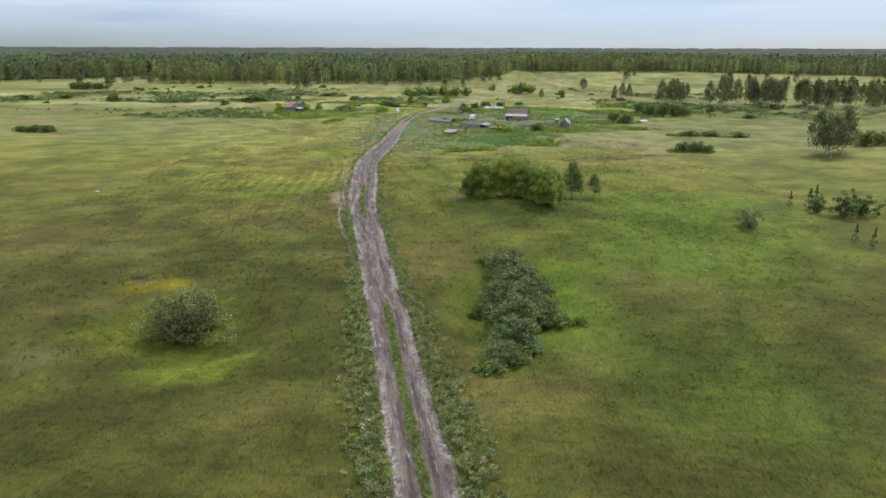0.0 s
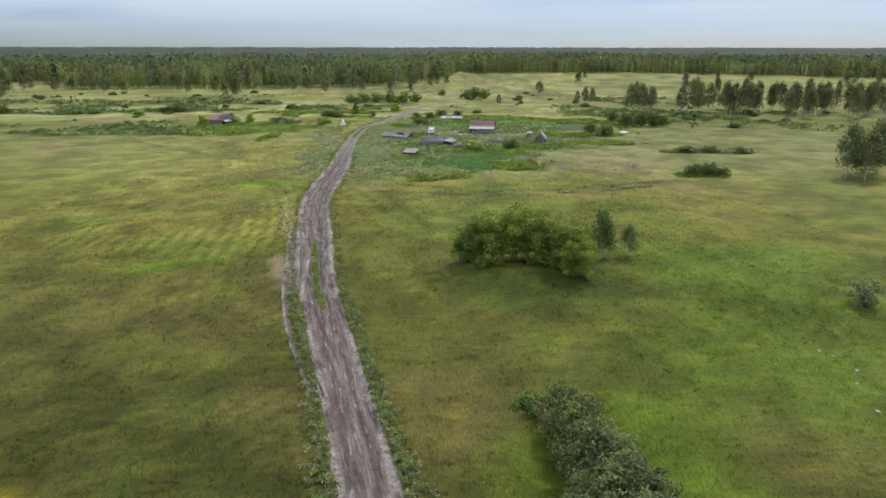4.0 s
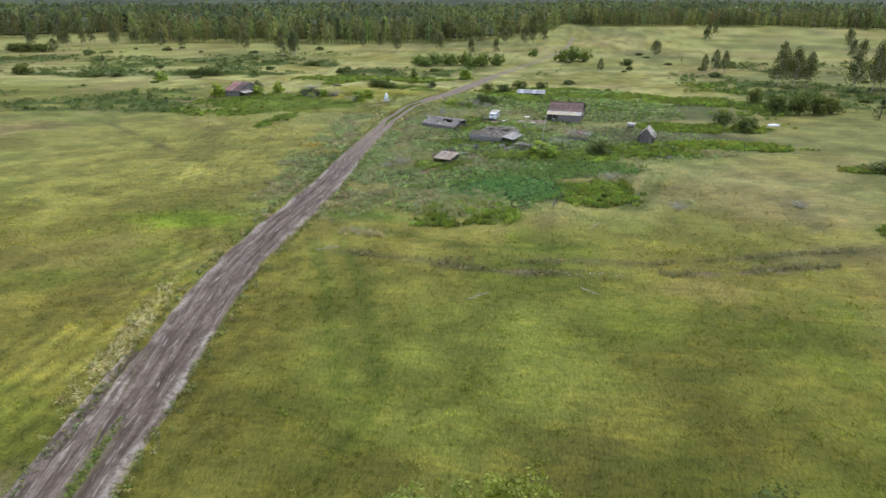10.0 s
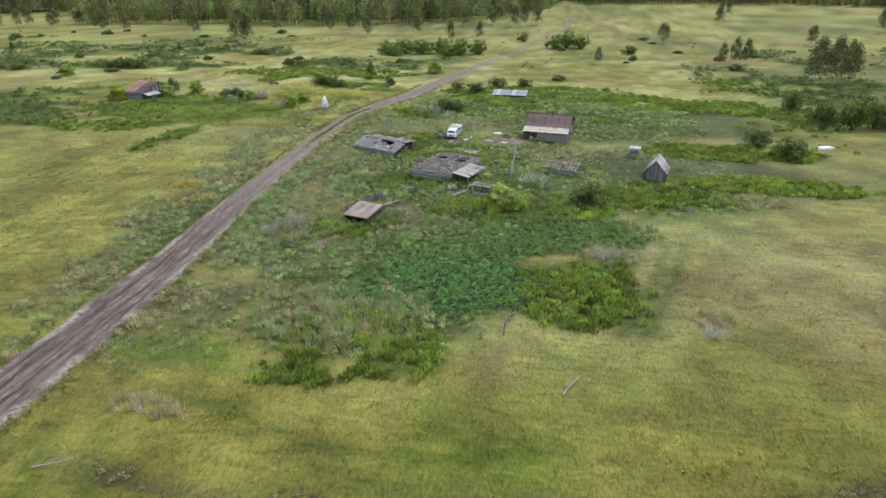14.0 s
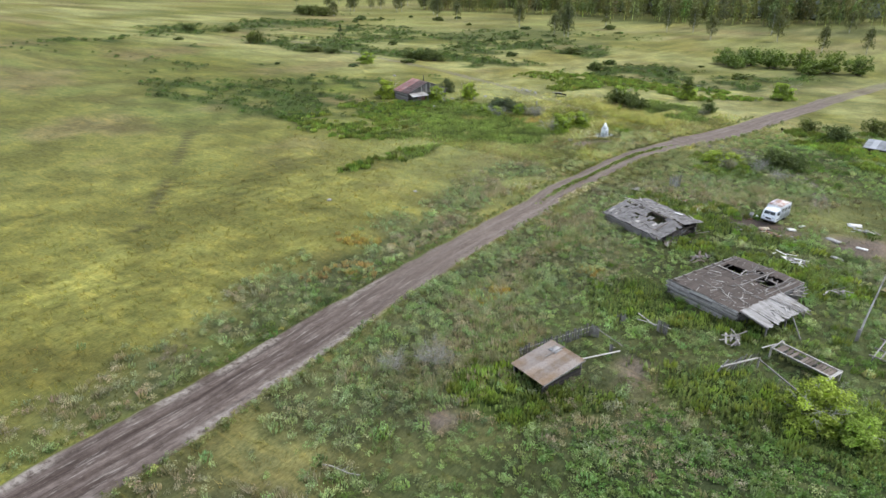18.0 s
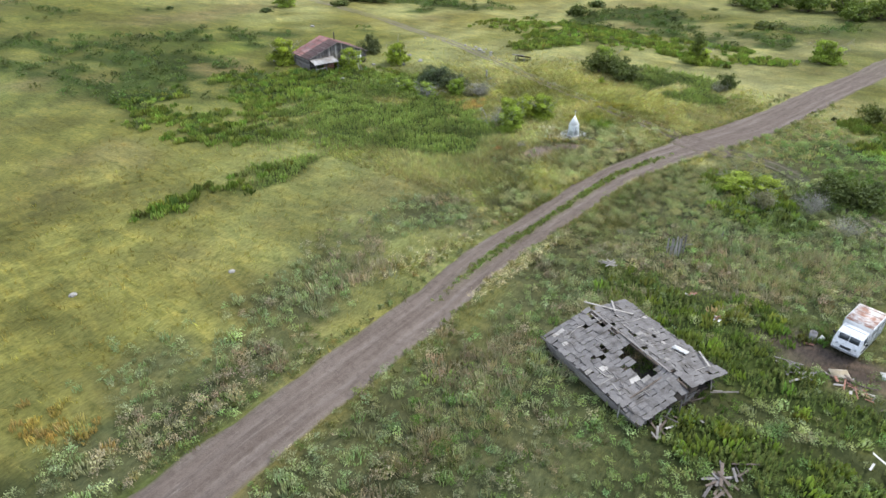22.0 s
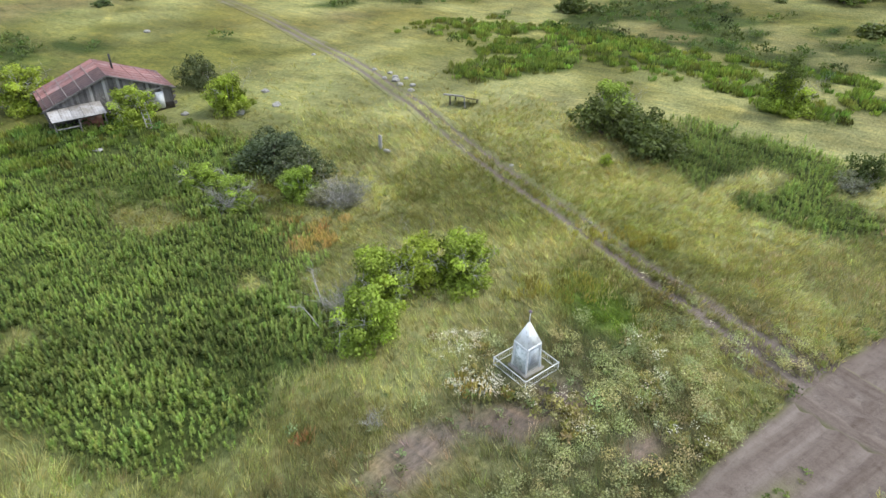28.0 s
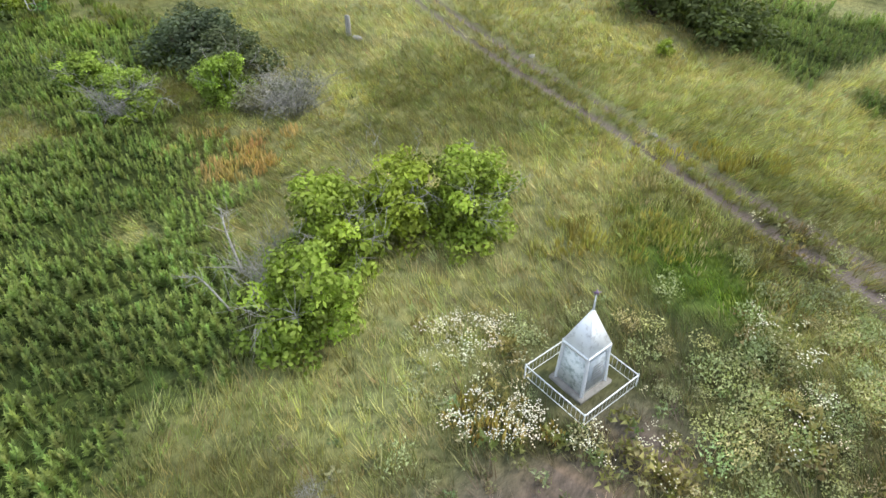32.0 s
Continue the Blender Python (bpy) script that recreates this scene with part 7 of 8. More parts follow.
# ---- the long house with the red roof ----
def make_house():
    s = thing("old_house", 5.2, 312.6, -9, "long old wooden house with a red-brown roof and a patched porch", "house")
    X, D, E, R = 4.7, 4.1, 2.75, 4.75
    board_wall(s, "wall", (-X, -D), (X, -D), E, GREY_WOOD, 0.2)
    board_wall(s, "wall", (X, D), (-X, D), E, BROWN_WOOD, 0.2)
    for sx in (-1, 1):
        w = board_wall(s, "wall", (sx * X, -D * sx), (sx * X, D * sx), E, BROWN_WOOD, 0.2)
        for k in range(26):
            y = -D + (k + 0.5) * 2 * D / 26
            h = E + (R - E) * (1 - abs(y) / (D + 0.25)) - 0.1
            bar(w, "gable_board", (sx * X, y, E - 0.05), (sx * X, y, h), 0.3, 0.04, BROWN_WOOD)
    for side in (-1, 1):
        for k in range(7):
            a, b = -5.0 + k * 10 / 7, -5.0 + (k + 1) * 10 / 7 + 0.03
            q = [(a, side * 4.45, E - 0.12), (b, side * 4.45, E - 0.12), (b, 0, R), (a, 0, R)]
            ribbed(s, "roof_sheet", q if side < 0 else [q[1], q[0], q[3], q[2]], RED_METAL, 3, 0.03)
        for x in (-4.95, 4.95):
            bar(s, "barge_board", (x, side * 4.45, E - 0.18), (x, 0, R - 0.06), 0.04, 0.18, DARK_WOOD)
    bar(s, "ridge_cap", (-5.0, 0, R + 0.02), (5.0, 0, R + 0.02), 0.3, 0.05, RED_METAL)
    lathe(s, "stove_pipe", [(0.0, 4.2), (0.11, 4.2), (0.11, 5.3), (0.15, 5.31), (0.15, 5.42), (0.0, 5.45)], BLACK, 10, pose(0.6, -0.35, 0))
    block(s, "chimney", (-3.9, 0.15, 4.3), (-3.5, 0.5, 5.0), BRICK_RED)
    # porch
    for k in range(8):
        for r in range(2):
            a, b = -4.95 + k * 1.24, -4.95 + (k + 1) * 1.24 + 0.04
            ya, yb = (-4.15, -5.45) if r == 0 else (-5.35, -6.65)
            za, zb = (2.72, 2.36) if r == 0 else (2.36, 1.98)
            pale = r == 0 and k not in (2, 5)
            ribbed(s, "porch_sheet", ((a, yb, zb), (b, yb, zb), (b, ya, za), (a, ya, za)), SLATE if pale or (r == 1 and k == 7) else OCHRE_SHEET, 3, 0.022)
    for k in range(5):
        bar(s, "porch_post", (-4.6 + k * 2.3, -6.3, -0.1), (-4.6 + k * 2.3, -6.3, 2.02), 0.13, 0.13, GREY_WOOD)
    board_wall(s, "porch_wall", (-1.6, -6.25), (4.7, -6.25), 1.85, GREY_WOOD, 0.16)
    board_wall(s, "porch_wall", (4.7, -6.25), (4.7, -4.2), 2.0, GREY_WOOD, 0.16)
    board_wall(s, "porch_wall", (-4.7, -6.25), (-3.4, -6.25), 1.85, DARK_WOOD, 0.16)
    slab(s, "door", ((-3.2, -4.25, 0.1), (-2.3, -4.25, 0.1), (-2.3, -4.25, 2.05), (-3.2, -4.25, 2.05)), 0.05, DARK_WOOD, "dark wooden door under the porch")
    lathe(s, "barrel", [(0.0, 0.0), (0.3, 0.0), (0.32, 0.3), (0.3, 0.45), (0.32, 0.6), (0.3, 0.9), (0.0, 0.9)], SLATE, 14, pose(-2.9, -6.8, 0))
    # gable window
    for name, a, b, mat in (("window_pane", (4.76, -0.5, 1.2), (4.78, 0.6, 2.2), GLASS), ("window_frame", (4.78, -0.62, 1.1), (4.83, -0.48, 2.3), WHITE_SHEET), ("window_frame", (4.78, 0.58, 1.1), (4.83, 0.72, 2.3), WHITE_SHEET),
                            ("window_frame", (4.78, -0.62, 2.2), (4.84, 0.72, 2.34), WHITE_SHEET), ("window_frame", (4.78, -0.62, 1.06), (4.84, 0.72, 1.2), WHITE_SHEET), ("window_frame", (4.78, 0.0, 1.2), (4.82, 0.08, 2.2), WHITE_SHEET)):
        block(s, name, a, b, mat)
    for k in range(4):
        bar(s, "white_board", (4.85, -3.6 + k * 0.4, 0.2), (4.85, -3.2 + k * 0.5, 2.4), 0.14, 0.03, PALE_WOOD)


make_house()


# ---- the far old house ----
def make_far_house():
    s = thing("old_house", -110.3, 340.0, 75, "derelict plank house with a faded red metal roof", "house")
    X, D, E, R = 5.7, 3.1, 2.45, 4.6
    for sy in (-1, 1):
        w = board_wall(s, "gable_wall", (-X * -sy * -1, sy * D), (X * -sy * -1, sy * D), E, GREY_WOOD, 0.2)
        for k in range(44):
            x = -X + (k + 0.5) * 2 * X / 44
            h = E + (R - E) * (1 - abs(x) / (X + 0.3)) - 0.12
            bar(w, "gable_board", (x, sy * (D + 0.03), E * 0.35), (x, sy * (D + 0.03), h), 0.25, 0.03, GREY_WOOD if (k * 7) % 5 else PALE_WOOD, 90)
    for sx in (-1, 1):
        board_wall(s, "side_wall", (sx * X, -D * sx), (sx * X, D * sx), E, GREY_WOOD, 0.2)
    for side in (-1, 1):
        for k in range(6):
            a, b = -3.5 + k * 7.0 / 6, -3.5 + (k + 1) * 7.0 / 6 + 0.03
            q = [(side * 6.1, a, E - 0.18), (side * 6.1, b, E - 0.18), (0, b, R), (0, a, R)]
            ribbed(s, "roof_sheet", q if side > 0 else [q[1], q[0], q[3], q[2]], MAUVE_METAL if side > 0 or k > 2 else RED_METAL, 2, 0.03)
        bar(s, "barge_board", (side * 6.1, -3.5, E - 0.2), (0, -3.5, R - 0.03), 0.05, 0.16, GREY_WOOD)
        for k in range(4):
            bar(s, "batten", (side * (1.2 + 1.3 * k), -3.4, R - (1.2 + 1.3 * k) * 0.385 + 0.06), (side * (1.2 + 1.3 * k), 3.3, R - (1.2 + 1.3 * k) * 0.385 + 0.06), 0.07, 0.03, MAUVE_METAL if side > 0 else RUSTY_TIN)
    lathe(s, "stove_pipe", [(0.0, 3.9), (0.1, 3.9), (0.1, 5.6), (0.0, 5.62)], BLACK, 10, pose(1.3, 0.4, 0))
    # porch on the gable side
    for k in range(5):
        a, b = -5.9 + k * 0.95, -5.9 + (k + 1) * 0.95 + 0.04
        ribbed(s, "porch_sheet", ((a, -5.5, 1.7), (b, -5.5, 1.7), (b, -3.1, 2.25), (a, -3.1, 2.25)), SLATE, 4, 0.03)
    for x in (-5.7, -3.6, -1.3):
        bar(s, "porch_post", (x, -5.3, -0.1), (x, -5.3, 1.7), 0.13, 0.13, GREY_WOOD)
    bar(s, "porch_beam", (-5.8, -5.3, 1.62), (-1.2, -5.3, 1.62), 0.1, 0.12, GREY_WOOD)
    bar(s, "porch_rail", (-5.7, -5.3, 0.9), (-3.6, -5.3, 0.9), 0.06, 0.1, PALE_WOOD)
    block(s, "porch_panel", (-3.5, -4.0, 0.0), (-1.4, -3.9, 1.5), BRICK_RED, "brown board panel under the porch", 0.01)
    # opened front with pale door
    for k in range(5):
        bar(s, "cladding_board", (1.6, -3.25, 0.75 + k * 0.26), (4.0, -3.25 - 0.03 * k, 0.7 + k * 0.28), 0.05, 0.2, PALE_WOOD)
    slab(s, "door", ((4.0, -3.3, 0.35), (4.8, -3.3, 0.35), (4.8, -3.32, 2.05), (4.0, -3.32, 2.05)), 0.05, VAN_WHITE, "white painted door standing open")
    bar(s, "loose_board", (0.9, -3.4, 2.2), (5.2, -3.35, 2.5), 0.05, 0.16, PALE_WOOD)
    block(s, "window_pane", (0.2, -3.22, 1.0), (1.3, -3.19, 2.0), GLASS)
    ladder = thing("ladder", -102.6, 339.9, 75, "pale wooden ladder leaning toward the house", "ladder")
    for x in (-0.25, 0.25):
        bar(ladder, "rail", (x, -0.7, 0.0), (x, 0.9, 2.3), 0.07, 0.05, PALE_WOOD)
    for k in range(6):
        t = (k + 0.6) / 6.2
        bar(ladder, "rung", (-0.25, -0.7 + 1.6 * t, 2.3 * t), (0.25, -0.7 + 1.6 * t, 2.3 * t), 0.05, 0.05, PALE_WOOD)


make_far_house()


# ---- gabled hut, small box, slab roof ----
def make_hut():
    s = thing("gabled_hut", 24.9, 283.6, -14, "small steep-roofed hut of grey boards", "hut")
    X, D, E, R = 1.75, 2.6, 1.7, 3.7
    for sy in (-1, 1):
        w = board_wall(s, "gable_wall", (-X * -sy * -1, sy * D), (X * -sy * -1, sy * D), E, DARK_WOOD, 0.2)
        for k in range(14):
            x = -X + (k + 0.5) * 2 * X / 14
            bar(w, "gable_board", (x, sy * (D + 0.03), 0), (x, sy * (D + 0.03), E + (R - E) * (1 - abs(x) / (X + 0.15)) - 0.1), 0.24, 0.03, GREY_WOOD if k % 3 else BROWN_WOOD, 90)
    for sx in (-1, 1):
        board_wall(s, "side_wall", (sx * X, -D * sx), (sx * X, D * sx), E, DARK_WOOD, 0.2)
        for k in range(13):
            y0, y1 = -2.85 + k * 5.7 / 13, -2.85 + (k + 1) * 5.7 / 13 - 0.015
            q = [(sx * 2.15, y0, E - 0.42), (sx * 2.15, y1, E - 0.42), (0, y1, R), (0, y0, R)]
            slab(s, "roof_board", q if sx > 0 else [q[1], q[0], q[3], q[2]], 0.035, PALE_WOOD if k % 4 else GREY_WOOD)
    bar(s, "ridge_board", (0, -2.9, R + 0.03), (0, 2.9, R + 0.03), 0.16, 0.04, GREY_WOOD)
    b = thing("rabbit_hutch", 22.2, 296, -14, "small pale hutch on legs behind the hut", "hutch")
    block(b, "body", (-0.9, -0.6, 0.8), (0.9, 0.6, 1.7), PALE_WOOD, "", 0.02)
    slab(b, "roof", ((-1.1, -0.8, 1.78), (1.1, -0.8, 1.78), (1.1, 0.8, 2.0), (-1.1, 0.8, 2.0)), 0.05, SLATE)
    for k in range(4):
        bar(b, "slat", (-0.6 + k * 0.4, -0.64, 0.85), (-0.6 + k * 0.4, -0.64, 1.65), 0.08, 0.03, DARK_WOOD)
    for x in (-0.8, 0.8):
        for y in (-0.5, 0.5):
            bar(b, "leg", (x, y, -0.05), (x, y, 0.85), 0.1, 0.1, GREY_WOOD)
    r = thing("fallen_roof", -7.2, 358.8, -2, "long low roof of grey metal sheets lying in the weeds", "roof")
    for k in range(9):
        a, b2 = -5.0 + k * 1.12, -5.0 + (k + 1) * 1.12
        ribbed(r, "roof_sheet", ((a, -3.0, 0.75), (b2, -3.0, 0.75), (b2, 2.6, 1.35), (a, 2.6, 1.35)), GREY_METAL if k % 4 != 1 else STEEL, 3, 0.03)
    for x in (-4.8, 0, 4.8):
        bar(r, "post", (x, 2.3, -0.1), (x, 2.3, 1.3), 0.14, 0.14, GREY_WOOD)
        bar(r, "post", (x, -2.7, -0.1), (x, -2.7, 0.7), 0.14, 0.14, GREY_WOOD)
    board_wall(r, "wall", (-4.9, -2.7), (4.9, -2.7), 0.65, DARK_WOOD, 0.2)
    w = thing("boat", 62.4, 309.5, 5, "upturned white metal boat in the grass", "boat")
    co, fa = [], []
    for i in range(9):
        u = i / 8
        half = 0.62 * math.sin(math.pi * min(1, 0.12 + u * 0.88) ** 0.8) + 0.05
        for k in range(7):
            t = math.pi * k / 6
            co.append((-1.7 + 3.4 * u, -half * math.cos(t), 0.6 * math.sin(t) * (0.75 + 0.25 * math.sin(math.pi * u))))
    part("hull", mesh_from("hull", co, grid_faces(9, 7), True), VAN_WHITE, w)
    bar(w, "keel", (-1.6, 0, 0.5), (1.6, 0, 0.5), 0.05, 0.1, STEEL)
    l = thing("field_shelter", -82.7, 364.3, 20, "small broken shelter with a dark sagging roof", "shelter")
    slab(l, "roof", ((-1.6, -0.9, 1.25), (1.3, -0.9, 1.05), (1.5, 1.0, 0.35), (-1.3, 1.0, 0.5)), 0.07, DARK_WOOD)
    bar(l, "edge_board", (-1.9, -0.95, 1.2), (0.2, -0.95, 1.22), 0.12, 0.16, PALE_WOOD)
    bar(l, "post", (0.5, -1.1, -0.1), (0.3, -0.9, 1.25), 0.12, 0.1, PALE_WOOD)
    for x, y, h in ((-1.2, 0.9, 0.45), (1.2, 0.9, 0.3), (-1.3, -0.7, 1.1)):
        bar(l, "post", (x, y, -0.1), (x, y, h), 0.12, 0.12, DARK_WOOD)
    p = thing("concrete_post", -81.5, 350.4, 20, "short pale concrete post in the grass", "post")
    block(p, "shaft", (-0.13, -0.13, -0.1), (0.13, 0.13, 1.35), STONE, "", 0.03)
    bar(p, "block", (0.5, -0.3, 0.12), (1.1, -0.5, 0.12), 0.3, 0.22, STONE)


make_hut()


# ---- the monument in its railing ----
def make_monument():
    s = thing("monument", -55.55, 334.45, -13, "silver painted war memorial obelisk with a spire and star", "monument")
    h, w0, w1 = 1.72, 0.52, 0.455
    block(s, "base", (-0.68, -0.68, -0.1), (0.68, 0.68, 0.14), STONE, "low grey concrete base", 0.01)
    for k, mat in enumerate((MOTTLED, SILVER, MOTTLED, SILVER)):
        a = math.radians(90 * k - 90)
        m = Matrix.Rotation(a, 4, "Z")
        c = [m @ Vector(v) for v in ((w0, w0, 0.1), (w0, -w0, 0.1), (w1, -w1, h), (w1, w1, h))]
        slab(s, "side_panel", [c[1], c[0], c[3], c[2]], 0.02, mat)
        e = [m @ Vector(v) for v in ((w0 + 0.012, -w0 - 0.012, 0.1), (w1 + 0.012, -w1 - 0.012, h))]
        bar(s, "corner_strip", e[0], e[1], 0.10, 0.10, SILVER, 0, 0.0)
        e = [m @ Vector(v) for v in ((w1 + 0.03, -w1 - 0.04, h), (w1 + 0.03, w1 + 0.04, h))]
        bar(s, "cornice", e[0], e[1], 0.09, 0.11, SILVER, 0, 0.0)
        t = [m @ Vector(v) for v in ((w1 + 0.06, -w1 - 0.06, h + 0.03), (w1 + 0.06, w1 + 0.06, h + 0.03), (0.02, 0.02, h + 1.36), (0.02, -0.02, h + 1.36))]
        slab(s, "roof_face", t, 0.015, SILVER)
    m = Matrix.Rotation(0, 4, "Z")
    slab(s, "plaque", [m @ Vector(v) for v in ((w0 + 0.014, -0.38, 0.3), (w0 + 0.014, 0.38, 0.3), (w1 + 0.024, 0.36, 1.55), (w1 + 0.024, -0.36, 1.55))], 0.015, PLAQUE, "worn grey inscription plate")
    for k in range(6):
        bar(s, "inscription_bar", (w0 + 0.032, -0.24, 0.62 + k * 0.13), (w0 + 0.032, 0.24 - 0.05 * (k % 3), 0.62 + k * 0.13), 0.012, 0.03, STEEL)
    lathe(s, "spire", [(0.0, 2.98), (0.035, 3.0), (0.018, 3.6), (0.0, 3.61)], SILVER, 8)
    co = []
    for k in range(10):
        r, t = (0.15 if k % 2 == 0 else 0.06), math.pi / 2 + k * math.pi / 5
        co.append((r * math.cos(t), 0, 3.70 + r * math.sin(t)))
    co += [(0, -0.035, 3.70), (0, 0.035, 3.70)]
    fa = [(k, (k + 1) % 10, 10) for k in range(10)] + [((k + 1) % 10, k, 11) for k in range(10)]
    part("star", mesh_from("star", co, np.array(fa)), STAR_RED, s, "faded five-pointed metal star", Matrix.Rotation(radians(50), 4, "Z"))
    # railing
    f = thing("railing", -55.5, 334.35, -13, "low silver pipe railing round the monument", "fence")
    q = 1.2

    def pipe(name, a, b, r, sides=6):
        part(name, mesh_from(name, *tube([a, b], r, r, sides), True), SILVER, f)
    corners = [(-q, -q), (q, -q), (q, q), (-q, q)]
    for i in range(4):
        (ax, ay), (bx, by) = corners[i], corners[(i + 1) % 4]
        lathe(f, "post", [(0.026, -0.1), (0.026, 0.66), (0.0, 0.68)], SILVER, 8, pose(ax, ay, 0))
        pipe("top_rail", (ax, ay, 0.60), (bx, by, 0.60), 0.022)
        pipe("lower_rail", (ax, ay, 0.14), (bx, by, 0.14), 0.012)
        for k in range(1, 15):
            t = k / 15
            pipe("bar", (ax + (bx - ax) * t, ay + (by - ay) * t, 0.14), (ax + (bx - ax) * t, ay + (by - ay) * t, 0.59), 0.007, 4)


make_monument()


# ---- the white van ----
def make_van():
    v = thing("van", -15.9, 307.2, -100.7, "old white box van with a rust-stained roof", "van")
    prof = [(-2.18, 0.55), (-2.2, 1.0), (-2.17, 1.6), (-2.05, 1.98), (-1.8, 2.08), (1.15, 2.08), (1.55, 2.02), (1.86, 1.82), (2.06, 1.25), (2.16, 0.95), (2.18, 0.55), (2.1, 0.42), (-2.1, 0.42)]
    n = len(prof)
    rings = [(-0.97, 0.86, 0.12), (-0.99, 0.98, 0.0), (-0.90, 1.0, -0.0), (0.90, 1.0, 0.0), (0.99, 0.98, 0.0), (0.97, 0.86, 0.12)]
    co = []
    for y, sc, _ in rings:
        for x, z in prof:
            top = max(0, (z - 1.4) / 0.68)
            co.append((x * (0.985 if abs(y) > 0.95 else 1.0), y * (1 - 0.10 * top), 0.42 + (z - 0.42) * (1 - 0.03 * (abs(y) > 0.95))))
    fa = []
    for r in range(len(rings) - 1):
        for k in range(n):
            fa.append((r * n + k, r * n + (k + 1) % n, (r + 1) * n + (k + 1) % n, (r + 1) * n + k))
    bm = bmesh.new()
    vs = [bm.verts.new(c) for c in co]
    for f4 in fa:
        bm.faces.new([vs[i] for i in f4])
    bm.faces.new([vs[i] for i in range(n)])
    bm.faces.new([vs[(len(rings) - 1) * n + i] for i in reversed(range(n))])
    bmesh.ops.recalc_face_normals(bm, faces=bm.faces)
    me = bpy.data.meshes.new("body")
    bm.to_mesh(me)
    bm.free()
    part("body", me, VAN_WHITE, v)
    box = block(v, "box_body", (-2.25, -1.02, 0.55), (0.72, 1.02, 2.36), VAN_WHITE, "tall white box body", 0.006)
    slab(v, "roof_panel", ((-2.22, -0.98, 2.40), (0.70, -0.98, 2.40), (0.70, 0.98, 2.40), (-2.22, 0.98, 2.40)), 0.03, VAN_ROOF, "white roof panel with rust stains")
    for y in (-1.0, 1.0):
        bar(v, "roof_gutter", (-2.25, y, 2.39), (0.72, y, 2.39), 0.05, 0.06, VAN_WHITE)
        for k in range(7):
            x = -2.15 + k * 0.465
            bar(v, "body_rib", (x, y * 1.03, 0.62), (x, y * 1.03, 2.32), 0.05, 0.03, VAN_WHITE)
        for k in range(3):
            bar(v, "side_panel", (-1.95 + k * 0.93, y * 1.024, 1.78), (-1.30 + k * 0.93, y * 1.024, 1.78), 0.012, 0.5, GLASS)
        bar(v, "side_rail", (-2.25, y * 1.035, 1.3), (0.72, y * 1.035, 1.3), 0.03, 0.05, STEEL)
    for k in range(4):
        bar(v, "roof_rib", (-1.9 + k * 0.75, -0.95, 2.42), (-1.9 + k * 0.75, 0.95, 2.42), 0.06, 0.025, VAN_ROOF)
    slab(v, "cab_roof", ((0.78, -0.8, 2.11), (1.3, -0.8, 2.10), (1.3, 0.8, 2.10), (0.78, 0.8, 2.11)), 0.03, VAN_WHITE)
    for y0, y1 in ((-0.74, -0.03), (0.03, 0.74)):
        slab(v, "windscreen", ((2.03, y0, 1.36), (2.03, y1, 1.36), (1.90, y1 * 0.97, 1.80), (1.90, y0 * 0.97, 1.80)), 0.02, GLASS)
    for sy in (-1, 1):
        for xa, xb in ((1.0, 1.72),):
            c = [(xa, sy * 0.985, 1.35), (xb, sy * 0.985, 1.35), (xb, sy * 0.93, 1.82), (xa, sy * 0.93, 1.82)]
            slab(v, "side_window", c if sy < 0 else [c[1], c[0], c[3], c[2]], 0.015, GLASS)
        lathe(v, "headlight", [(0.0, 0.05), (0.09, 0.04), (0.11, 0.0)], LAMP_GLASS, 12, pose(2.14, sy * 0.66, 0.98, 0, 90, 0))
        bar(v, "mirror", (1.75, sy * 1.08, 1.45), (1.75, sy * 1.22, 1.62), 0.05, 0.14, BLACK)
        for x in (1.25, -1.05):
            w = new("wheel")
            w.parent = v
            w.matrix_basis = pose(x, sy * 0.84, 0.37, 90, 0, 0)
            lathe(w, "tyre", [(0.24, -0.10), (0.34, -0.10), (0.37, -0.06), (0.37, 0.06), (0.34, 0.10), (0.24, 0.10)], RUBBER, 18)
            lathe(w, "rim", [(0.0, -0.08), (0.10, -0.09), (0.24, -0.06), (0.24, 0.06), (0.10, 0.09), (0.0, 0.08)], STEEL, 14)
            bar(v, "wheel_arch", (x - 0.48, sy * 0.99, 0.72), (x + 0.48, sy * 0.99, 0.72), 0.03, 0.1, BLACK)
        bar(v, "door_seam", (0.92, sy * 0.995, 0.6), (0.92, sy * 0.985, 1.9), 0.012, 0.02, STEEL)
    block(v, "grille", (2.15, -0.38, 0.72), (2.2, 0.38, 0.92), BLACK)
    bar(v, "bumper", (2.26, -0.9, 0.56), (2.26, 0.9, 0.56), 0.08, 0.14, STEEL)
    block(v, "number_plate", (2.31, -0.26, 0.52), (2.32, 0.26, 0.63), WHITE_SHEET)
    block(v, "underframe", (-2.0, -0.7, 0.3), (2.0, 0.7, 0.45), BLACK)


make_van()


# ---- loose things of the yard and the meadow ----
def make_pile(name, x, y, turn, n, spread, length, mats, label, category, z=0.0):
    p = thing(name, x, y, turn, label, category)
    for k in range(n):
        a, L = prng.normal(0, 0.8), prng.uniform(*length)
        cx, cy, cz = prng.normal(0, spread[0] / 2), prng.normal(0, spread[1] / 2), z + prng.uniform(0.02, 0.35)
        dx, dy = math.cos(a) * L / 2, math.sin(a) * L / 2
        bar(p, "board", (cx - dx, cy - dy, cz), (cx + dx, cy + dy, cz + prng.normal(0, 0.12)), prng.uniform(0.08, 0.2), 0.03, mats[k % len(mats)])


